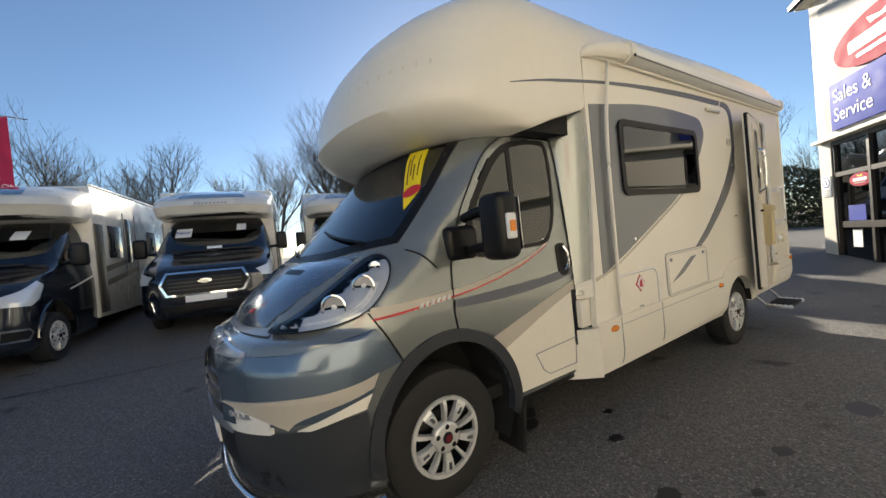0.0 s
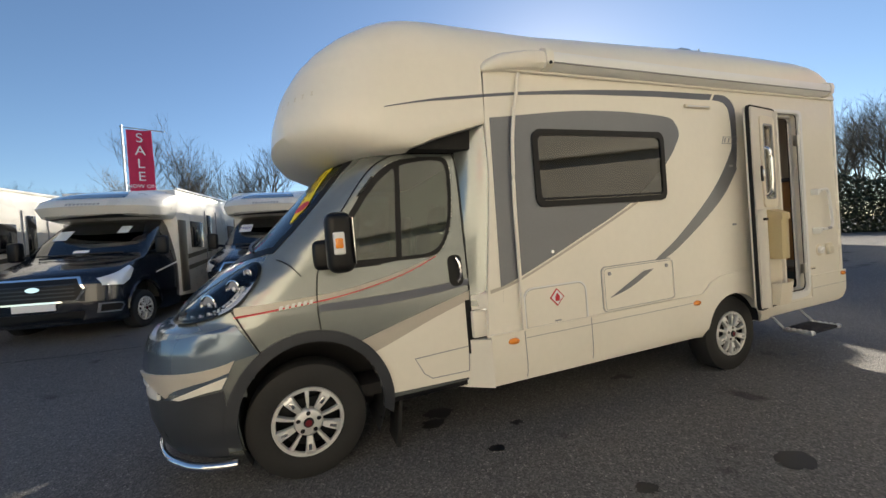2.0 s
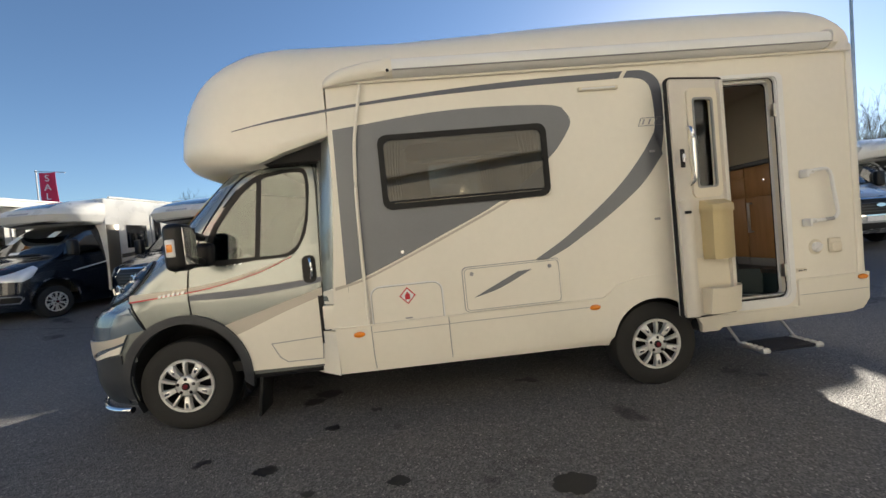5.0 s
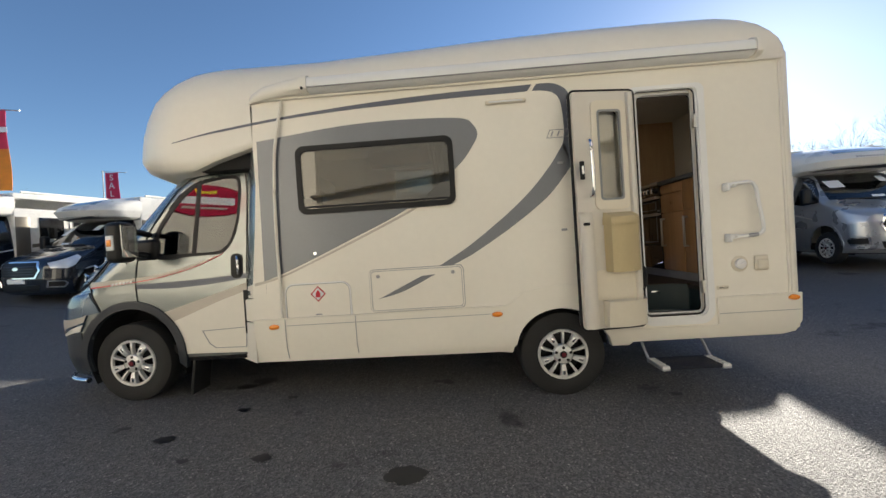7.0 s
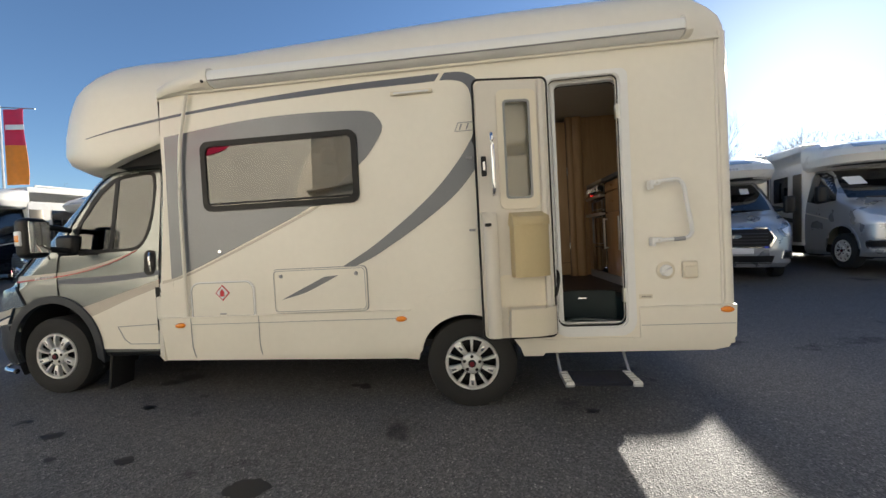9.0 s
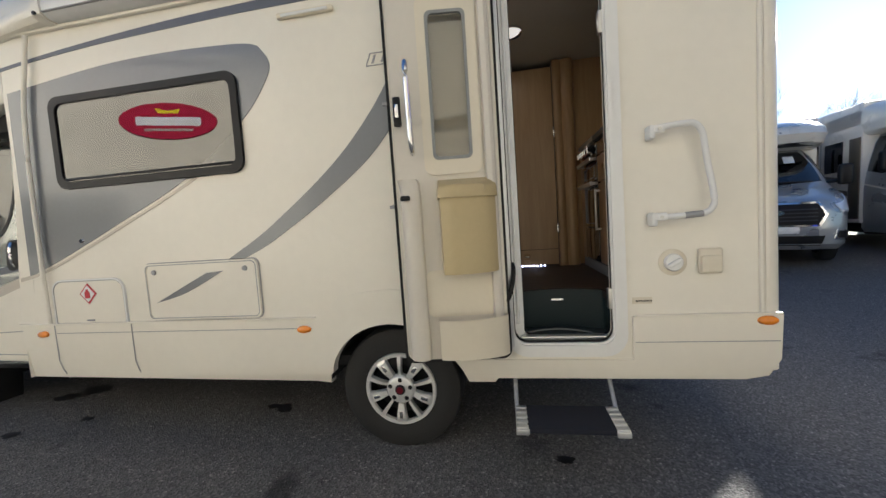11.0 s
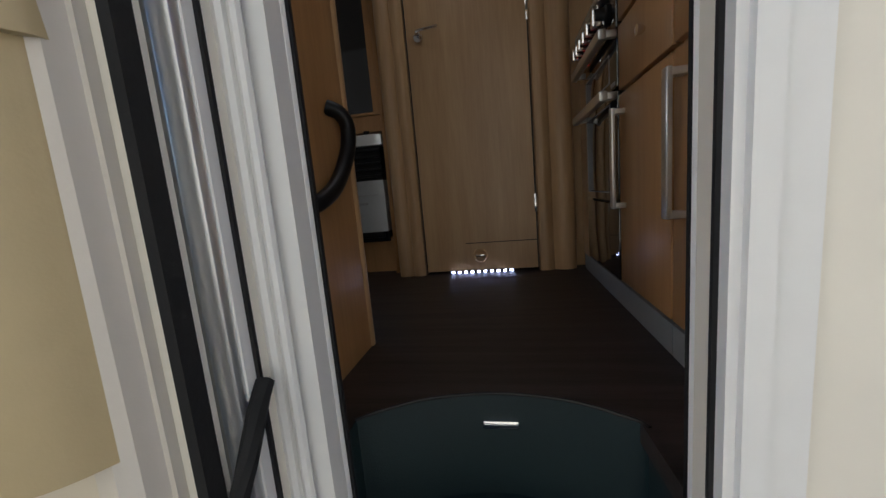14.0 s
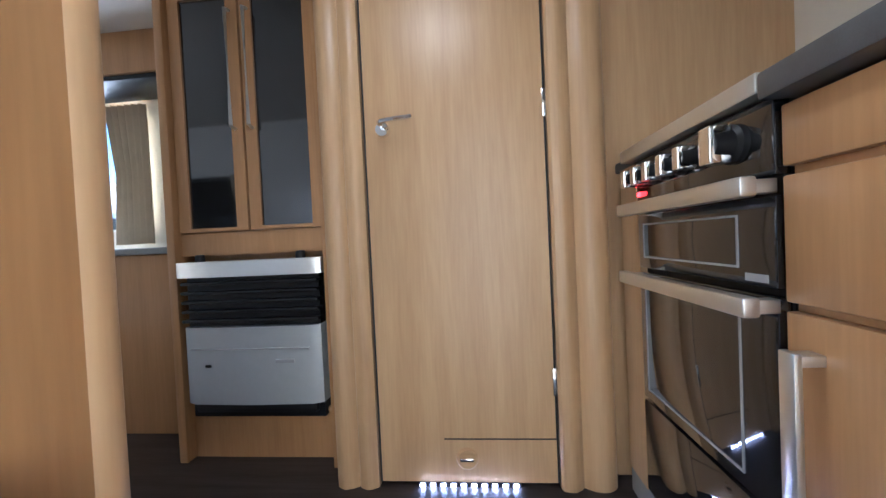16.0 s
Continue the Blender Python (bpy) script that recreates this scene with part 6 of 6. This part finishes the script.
    skin("number_plate", VAN, [(0.80, 0.52), (1.40, 0.52), (1.40, 0.63), (0.80, 0.63)], [], 0.022, WHITEPAPER, t, front=True)
    skin("lower_intake", VAN, [(0.5, 0.32), (1.7, 0.32), (1.75, 0.48), (0.45, 0.48)], [], 0.01, BLACK, t, front=True)
    for far in (False, True):
        skin("headlamp", VAN, [(-0.80, 0.86), (-0.58, 0.84), (-0.42, 0.92), (-0.30, 1.10), (-0.36, 1.16), (-0.6, 1.06), (-0.80, 0.98)], [], 0.012, CLEARLENS, t, "clear headlamp", far=far)
        skin("fog_surround", VAN, [(-0.84, 0.42), (-0.62, 0.40), (-0.56, 0.50), (-0.62, 0.56), (-0.84, 0.58)], [], 0.012, CHROME, t, far=far)
        skin("fog_lamp", VAN, [(-0.82, 0.44), (-0.64, 0.43), (-0.60, 0.50), (-0.64, 0.54), (-0.82, 0.55)], [], 0.018, BLACK, t, far=far)
        skin("side_glass", VAN, [(0.20, 1.36), (0.30, 1.56), (0.62, 1.90), (0.80, 2.0), (1.05, 2.02), (1.08, 1.40), (0.7, 1.32)], [], 0.006, DARKGLASS, t, far=far)
        skin("arch_trim", VAN, [(0.48 * math.cos(radians(a)), 0.40 + 0.48 * math.sin(radians(a))) for a in range(0, 181, 12)] + [(0.44 * math.cos(radians(a)), 0.40 + 0.44 * math.sin(radians(a))) for a in range(180, -1, -12)], [], 0.014, paint if paint is not NAVY else CHROME, t, thick=0.03, far=far)
        y0 = 2.2 if far else 0.0
        s = -1 if far else 1
        for x0, x1, z0, z1, mt, nm in ((1.12, 1.42, 0.50, 2.05, body_panel, "side_panel"), (1.62, 2.18, 1.45, 2.05, BLACKGLASS, "side_window"), (2.42, 2.62, 1.35, 2.25, BLACKGLASS, "door_window"), (3.6, 4.5, 1.5, 2.05, BLACKGLASS, "side_window"),
                                        (2.32, 2.335, 0.6, 2.35, GREYPRINT, "door_seam"), (2.90, 2.915, 0.6, 2.35, GREYPRINT, "door_seam")):
            part(nm, box(x0, x1, min(y0 + s * 0.012, y0 + s * 0.034), max(y0 + s * 0.012, y0 + s * 0.034), z0, z1, 0.008), mt, t)
        for z0 in (0.95, 1.20):
            plate("body_stripe", [(1.45, z0), (2.9, z0 + 0.22), (2.9, z0 + 0.30), (1.45, z0 + 0.10)], [], min(y0 + s * 0.024, y0 + s * 0.034), max(y0 + s * 0.024, y0 + s * 0.034), body_panel, t)
        skin("cab_stripe", VAN, [(0.35, 0.98), (1.1, 1.14), (1.1, 1.17), (0.35, 1.0)], [], 0.006, PEARL, t, far=far)
        part("mirror", box(0.16, 0.32, min(y0 - s * 0.22, y0 - s * 0.02), max(y0 - s * 0.22, y0 - s * 0.02), 1.32, 1.68, 0.05, 3), BLACK, t)
        part("mirror_arm", tube([(0.26, y0 - s * 0.06, 1.4), (0.32, y0 + s * 0.14, 1.38)], 0.03), BLACK, t)
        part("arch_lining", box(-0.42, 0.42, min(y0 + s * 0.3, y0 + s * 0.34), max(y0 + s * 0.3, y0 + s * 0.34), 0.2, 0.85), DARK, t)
        for wx in (0.0, 3.9):
            build_wheel("wheel", t, Matrix.Translation((wx, y0 + s * 0.10, 0.345)) @ pose(0, 0, 0, 0, 0, 180 if far else 0), 0.345, 0.21)
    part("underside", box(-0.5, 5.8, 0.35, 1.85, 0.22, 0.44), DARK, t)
    return t


def at(x, y, turn=77.5):
    return Matrix.Translation((x, y, ground_height(x, y) - 0.0)) @ pose(0, 0, 0, 0, 0, turn)


first = camper(at(-2.62, 5.95), NAVY, "navy low-profile camper van with pearl white body", price="")
copy_thing(first, at(-5.8, 5.6))
copy_thing(first, at(-9.0, 5.2))
camper(at(0.38, 6.6), NAVY, "navy low-profile camper van with a price card behind its windscreen", price="74500")
copy_thing(first, at(3.3, 6.7))
copy_thing(first, at(6.6, 6.7, 75))
silver = camper(at(10.75, 5.9, 70), SILVERPAINT, "silver low-profile camper van with pearl white body", group="parked silver campers")
for s in (silver, copy_thing(silver, at(13.75, 5.4, 82)), copy_thing(silver, at(17.2, 5.9, 82))):
    s.scale = (1.0, 1.0, 1.06)


# ---- showroom ----
showroom = thing("showroom", "cream rendered showroom with dark glazed entrance and blue sales sign", "building",
                 Matrix(((-0.819, -0.574, 0, 12.35), (-0.574, 0.819, 0, 0.85), (0, 0, 1, 0.0), (0, 0, 0, 1))))
GLZ = [(0.75, 0.02), (5.2, 0.02), (5.2, 3.05), (0.75, 3.05)]
plate("front_wall", [(0.3, -0.2), (17.0, -0.2), (17.0, 6.5), (0.3, 6.5)], [GLZ], -0.3, 0.0, RENDER, showroom)
plate("front_panel", [(0.75, 3.12), (6.5, 3.12), (6.5, 6.2), (0.75, 6.2)], [], 0.004, 0.05, GREYRENDER, showroom, "pale grey fascia panel")
part("end_wall", box(0.3, 0.6, -12, -0.3, -0.2, 6.3), RENDER, showroom)
part("back_wall", box(0.0, 17, -12.3, -12, -0.2, 6.3), RENDER, showroom)
part("roof", box(0.2, 17.3, -12.6, 0.25, 6.5, 6.75, 0.04), RENDER, showroom)
part("gutter", box(0.15, 17.35, 0.25, 0.36, 6.55, 6.7, 0.03), BRONZE, showroom)
part("inner_floor", box(0.3, 17, -6, -0.3, -0.02, 0.03), CONCRETE, showroom)
part("inner_wall", box(0.3, 17, -6.2, -6.0, 0.0, 3.2), LINER, showroom)
sign = part("sales_sign", box(1.08, 5.3, 0.05, 0.11, 3.24, 4.27, 0.01), BLUESIGN, showroom, "blue sign with white lettering")
words("sign_text", "Sales &\nService", 0.42, Matrix(((1, 0, 0, 1.2), (0, 0, 1, 0.115), (0, 1, 0, 3.76), (0, 0, 0, 1))), WHITEPAPER, showroom, align="LEFT")


def oval(cx, cz, rx, rz, parent, y0=0.05):
    ring = [(cx + rx * math.cos(radians(a)), cz + rz * math.sin(radians(a))) for a in range(0, 360, 12)]
    o = plate("oval_sign", ring, [], y0, y0 + 0.05, REDSIGN, parent, "red oval sign with a plain white bar")
    plate("sign_bar", rounded(cx - rx * 0.66, cx + rx * 0.66, cz - rz * 0.25, cz + rz * 0.22, 0.04), [], y0 + 0.05, y0 + 0.056, WHITEPAPER, o)
    plate("sign_bar", rounded(cx - rx * 0.5, cx + rx * 0.5, cz - rz * 0.55, cz - rz * 0.42, 0.02), [], y0 + 0.05, y0 + 0.056, SILVERDECAL, o)
    plate("sign_crown", [(cx - 0.2 * rx, cz + 0.42 * rz), (cx + 0.2 * rx, cz + 0.42 * rz), (cx + 0.26 * rx, cz + 0.7 * rz), (cx, cz + 0.55 * rz), (cx - 0.26 * rx, cz + 0.7 * rz)], [], y0 + 0.05, y0 + 0.056, YELLOW, o)


oval(2.75, 4.82, 1.45, 0.52, showroom)
part("canopy_sill", box(0.3, 17, 0.0, 0.16, 3.06, 3.14, 0.02), RENDER, showroom)
for x in (0.75, 1.9, 3.05, 4.2, 5.12):
    part("mullion", box(x, x + 0.08, -0.16, -0.02, 0.02, 3.05), BRONZE, showroom)
for z in (0.02, 2.2, 2.95):
    part("transom", box(0.75, 5.2, -0.155, -0.025, z, z + 0.1), BRONZE, showroom)
part("push_bar", box(1.0, 4.1, -0.14, -0.01, 1.0, 1.14), BRONZE, showroom)
for x in (0.83, 1.98, 3.13, 4.28):
    plate("glazing", [(x, 0.1), (x + 1.07, 0.1), (x + 1.07, 2.98), (x, 2.98)], [], -0.095, -0.085, DARKGLASS, showroom)
oval(1.62, 2.05, 0.34, 0.15, showroom, -0.085)
part("door_poster", box(1.2, 1.5, -0.08, -0.075, 0.55, 0.95), WHITEPAPER, showroom)
part("door_poster", box(1.1, 1.65, -0.084, -0.078, 1.15, 1.5), BLUESIGN, showroom)
s5 = part("speed_sign", box(0.36, 0.72, 0.0, 0.02, 1.75, 2.25, 0.01), WHITEPAPER, showroom, "white speed limit sign with a blue ring")
plate("speed_ring", [(0.54 + 0.14 * math.cos(radians(a)), 2.10 + 0.13 * math.sin(radians(a))) for a in range(0, 360, 15)], [[(0.54 + 0.12 * math.cos(radians(a)), 2.10 + 0.11 * math.sin(radians(a))) for a in range(0, 360, 15)]], 0.02, 0.024, BLUESIGN, showroom)
words("speed_number", "5", 0.18, Matrix(((1, 0, 0, 0.54), (0, 0, 1, 0.024), (0, 1, 0, 2.10), (0, 0, 0, 1))), BLUESIGN, showroom)
for z in (1.79, 1.84, 1.89):
    part("notice_line", box(0.40, 0.68, 0.02, 0.023, z, z + 0.02), GREYPRINT, showroom)
wing = thing("showroom_wing", "cream rendered wing of the showroom with a red oval sign", "building", Matrix(((-0.943, 0.333, 0, -1.2), (0.333, 0.943, 0, -8.9), (0, 0, 1, 0), (0, 0, 0, 1))))
part("wing_wall", box(0, 12, -0.3, 0, -0.2, 6.3), RENDER, wing)
part("wing_roof", box(-0.2, 12.2, -6, 0.3, 6.3, 6.5, 0.04), RENDER, wing)
part("wing_window", box(5.2, 11, -0.02, 0.02, 0.9, 2.6), BLACKGLASS, wing)
oval(3.95, 4.65, 1.3, 0.52, wing, 0.004)



# ---- flags, lamp post, bollards ----
def flag(x, y, top, cloth, text, low=None, group="sale flags", size=1.0):
    z0 = ground_height(x, y)
    t = thing("flag", "tall red banner flag on a pole" if not low else "red and orange banner flag on a pole", "flag", Matrix.Translation((x, y, z0)) @ pose(0, 0, 0, 0, 0, 8), group=group)
    t.scale = (size, size, size)
    part("pole", tube([(0, 0, 0), (0, 0, top)], 0.035, 8, taper=0.025), GALV, t)
    part("arm", tube([(-0.05, 0, top - 0.05), (1.05, 0.0, top - 0.12)], 0.015, 6), GALV, t)
    def cloth_panel(z1, z2, mt):
        n = 10
        rows = [[(0.10 + 0.62 * k / n, 0.05 * math.sin(k * 0.7 + z * 2.2) * (k / n), z) for k in range(n + 1)] + [(0.10 + 0.62 * k / n, 0.05 * math.sin(k * 0.7 + z * 2.2) * (k / n) + 0.006, z) for k in range(n, -1, -1)] for z in [z1 + (z2 - z1) * q / 10 for q in range(11)]]
        v, f = moulding(rows)
        mesh_object("banner", v, f, mt, t, smooth=True)
    cloth_panel(top - (2.05 if not low else 1.2), top - 0.12, cloth)
    if low:
        cloth_panel(top - 2.4, top - 1.2, low)
        part("banner_bar", box(0.2, 0.75, -0.06, -0.055, top - 0.75, top - 0.6), WHITEPAPER, t)
    for k, c in enumerate(text):
        words("letter", c, 0.40, Matrix.Translation((0.42, -0.07, top - 0.38 - k * 0.39)) @ pose(0, 0, 0, 90), WHITEPAPER, t)
    if text:
        words("letters", "NOW ON", 0.16, Matrix.Translation((0.41, -0.07, top - 0.38 - 4 * 0.39 + 0.1)) @ pose(0, 0, 0, 90), WHITEPAPER, t)


flag(-7.64, 19.7, 4.65, PINKFLAG, "SALE", size=1.6)
flag(-14.0, 14.2, 5.0, PINKFLAG, "SALE")
flag(-10.3, 6.8, 5.2, PINKFLAG, "", ORANGEFLAG)
street_lamp = thing("street_lamp", "galvanised lamp post with a flat lantern", "street lamp", Matrix.Translation((21.0, 11.5, 0.5)))
part("post", tube([(0, 0, 0), (0, 0, 10.6)], 0.09, 10, taper=0.05), GALV, street_lamp)
part("arm", tube([(0, 0, 10.5), (-0.5, 0.4, 10.65)], 0.04), GALV, street_lamp)
part("lantern", box(-1.1, -0.3, 0.2, 0.5, 10.55, 10.7, 0.05), GALV, street_lamp)
for k in range(5):
    bx, by = 24.0 + 1.6 * k, 4.4 + 0.9 * k
    b = thing("bollard", "pale concrete bollard by the hedge", "bollard", Matrix.Translation((bx, by, ground_height(bx, by))), group="bollards")
    part("bollard_post", lathe([(0.10, 0), (0.10, 0.95), (0.07, 1.05), (0, 1.07)], 14, axis="z"), CONCRETE, b)
joint = tagged(mesh_object("trim", [(x, 4.65 + 0.05 * math.sin(x * 0.6) + w, ground_height(x, 4.65) + 0.006) for x in [-14 + 0.5 * k for k in range(30)] for w in (-0.015, 0.015)], [(2 * i, 2 * i + 1, 2 * i + 3, 2 * i + 2) for i in range(29)], RUBBER, kind="structure"), "dark sealed joint in the asphalt", "ground")


# ---- trees, hedge, far shed ----
def branches(seed, height):
    rnd = random.Random(seed)
    verts, faces = [], []

    def limb(p, d, length, r, depth):
        seg = 4 if depth < 3 else 3
        pts, q = [p], p
        k = 3 if depth < 3 else 2
        for i in range(k):
            d = (d + Vector((rnd.uniform(-1, 1), rnd.uniform(-1, 1), rnd.uniform(-0.3, 0.7))) * 0.14).normalized()
            q = q + d * length / k
            pts.append(q)
        base = len(verts)
        a = d.orthogonal().normalized()
        c = d.cross(a)
        for i, pt in enumerate(pts):
            rr = r * (1 - 0.42 * i / k)
            for s in range(seg):
                verts.append(pt + a * rr * math.cos(2 * math.pi * s / seg) + c * rr * math.sin(2 * math.pi * s / seg))
        for i in range(k):
            for s in range(seg):
                faces.append((base + i * seg + s, base + i * seg + (s + 1) % seg, base + (i + 1) * seg + (s + 1) % seg, base + (i + 1) * seg + s))
        if depth >= 6:
            return
        n = {0: 5, 1: 4, 2: 4, 3: 3, 4: 3, 5: 3}[depth]
        for j in range(n):
            i = k if j == 0 else rnd.randint(1, k)
            ax = (d + Vector((rnd.uniform(-1, 1), rnd.uniform(-1, 1), rnd.uniform(-0.1, 0.8))) * (0.75 if depth else 0.6)).normalized()
            limb(pts[i], ax, length * rnd.uniform(0.58, 0.86), r * 0.56, depth + 1)

    limb(Vector((0, 0, 0)), Vector((0, 0, 1)), height * 0.27, height * 0.012, 0)
    return verts, faces


def tree(seed, height, m):
    t = thing("tree", "bare winter tree with fine twigs", "tree", m, group="bare trees")
    v, f = branches(seed, height)
    mesh_object("tree_frame", v, f, BARK, t)
    return t


protos = [tree(s, 10.0, Matrix.Translation(p)) for s, p in ((3, (-5.5, 29, 0.4)), (8, (2.0, 30, 0.4)), (11, (33, 11, 0.4)))]
# the last nine, mostly unseen behind the motorhome, are added to shade the ground
spots = [(-12, 36, 1.2), (-8.5, 30, 1.35), (-2.6, 31, 1.3), (5.5, 33, 1.3), (-18, 34, 1.0), (-26, 36, 0.9), (-34, 30, 0.8), (31, 7.5, 1.0), (35, 15, 1.1), (34, 20, 1.05), (31, 25, 1.0), (28, 29, 0.95), (24, 32, 0.9), (38, 12, 1.2), (36, 4, 1.0), (40, 24, 1.1), (12, 36, 0.8), (18, 35, 0.85), (13.5, 22, 0.95), (16.5, 21, 1.0), (20.5, 20, 0.9), (7.5, 22, 1.2), (9.6, 25, 1.35), (6.0, 19, 1.05), (11.2, 20.5, 1.1), (8.6, 18.5, 1.05), (12.3, 15.8, 0.85), (13.4, 18, 1.0), (14.8, 24.5, 1.2), (11.3, 14.2, 0.8)]
for k, (x, y, s) in enumerate(spots):
    c = copy_thing(protos[k % 3], Matrix.Translation((x, y, 0.4)) @ pose(0, 0, 0, 0, 0, 77 * k))
    c.scale = (s, s, s * (0.92 + 0.05 * (k % 4)))


def hedge(name, x0, y0, x1, y1, h, w, label, seed):
    rnd = random.Random(seed)
    verts, faces = [], []
    L = math.hypot(x1 - x0, y1 - y0)
    d = Vector(((x1 - x0) / L, (y1 - y0) / L, 0))
    nrm = Vector((-d.y, d.x, 0))
    for _ in range(int(L * 1700)):
        s, q = rnd.uniform(0, L), rnd.gauss(0, w / 3)
        z = rnd.uniform(0, h * (0.86 + 0.14 * math.sin(s * 1.3 + seed) * math.sin(s * 0.37)))
        c = Vector((x0, y0, 0.35)) + d * s + nrm * q + Vector((0, 0, z))
        a = Vector((rnd.gauss(0, 1), rnd.gauss(0, 1), rnd.gauss(0, 1))).normalized()
        b = a.orthogonal().normalized()
        r = rnd.uniform(0.06, 0.15)
        i = len(verts)
        verts.extend([c + a * r, c + b * r * 0.5, c - a * r, c - b * r * 0.5])
        faces.append((i, i + 1, i + 2, i + 3))
    ob = mesh_object(name, verts, faces, HEDGE, kind="stuff")
    tagged(ob, label, "hedge")


hedge("hedge", 27, 2, 31, 26, 4.0, 1.6, "tall dark evergreen hedge at the edge of the yard", 4)
shed = thing("warehouse", "long low warehouse with a grey sheet roof", "building", Matrix.Translation((-36, 24, 0.3)) @ pose(0, 0, 0, 0, 0, 18))
plate("gable", [(-9, 0), (9, 0), (9, 4.2), (0, 5.6), (-9, 4.2)], [], 0, 26, RENDER, shed, put=lambda x, y, z: (y - 6, x, z))
for s in (-1, 1):
    mesh_object("roof_sheet", [(-6.3, 0, 5.75), (20.3, 0, 5.75), (20.3, s * 9.3, 4.28), (-6.3, s * 9.3, 4.28), (-6.3, 0, 5.65), (20.3, 0, 5.65), (20.3, s * 9.3, 4.18), (-6.3, s * 9.3, 4.18)], [(0, 1, 2, 3), (4, 5, 6, 7), (0, 1, 5, 4), (1, 2, 6, 5), (2, 3, 7, 6), (3, 0, 4, 7)], ROOFGREY, shed)


# ---- oil stains on the asphalt ----
STAIN = material("dried_oil_stain", (0.014, 0.014, 0.015), 0.45, vary=0.2, scale=9)
STAINS = [(1.04, 0.59, 0.12), (0.76, 0.82, 0.07), (1.54, 0.14, 0.05), (1.22, -0.11, 0.06), (0.41, -0.41, 0.05), (0.88, -0.59, 0.07), (1.77, -0.85, 0.06), (2.79, -1.06, 0.12), (3.0, 0.41, 0.06), (2.77, -1.06, 0.13), (0.38, -0.46, 0.03), (1.24, -0.88, 0.04), (1.79, -0.87, 0.05), (0.94, 0.44, 0.1), (2.97, 0.45, 0.06), (0.89, -0.6, 0.07), (2.88, 0.45, 0.05), (4.99, 0.02, 0.05)]
for k, (x, y, r) in enumerate(STAINS):
    rnd = random.Random(k)
    ring = [(x + r * (0.75 + 0.5 * rnd.random()) * math.cos(2 * math.pi * a / 18), y + 0.7 * r * (0.7 + 0.6 * rnd.random()) * math.sin(2 * math.pi * a / 18)) for a in range(18)]
    ring = spline(ring, 3, True)
    c = len(ring)
    ob = mesh_object("oil_stain", [(px, py, 0.003) for px, py in ring] + [(x, y, 0.004)], [(i, (i + 1) % c, c) for i in range(c)], STAIN, kind="stuff")
    tagged(ob, "small dark dried oil stain on asphalt", "stain")
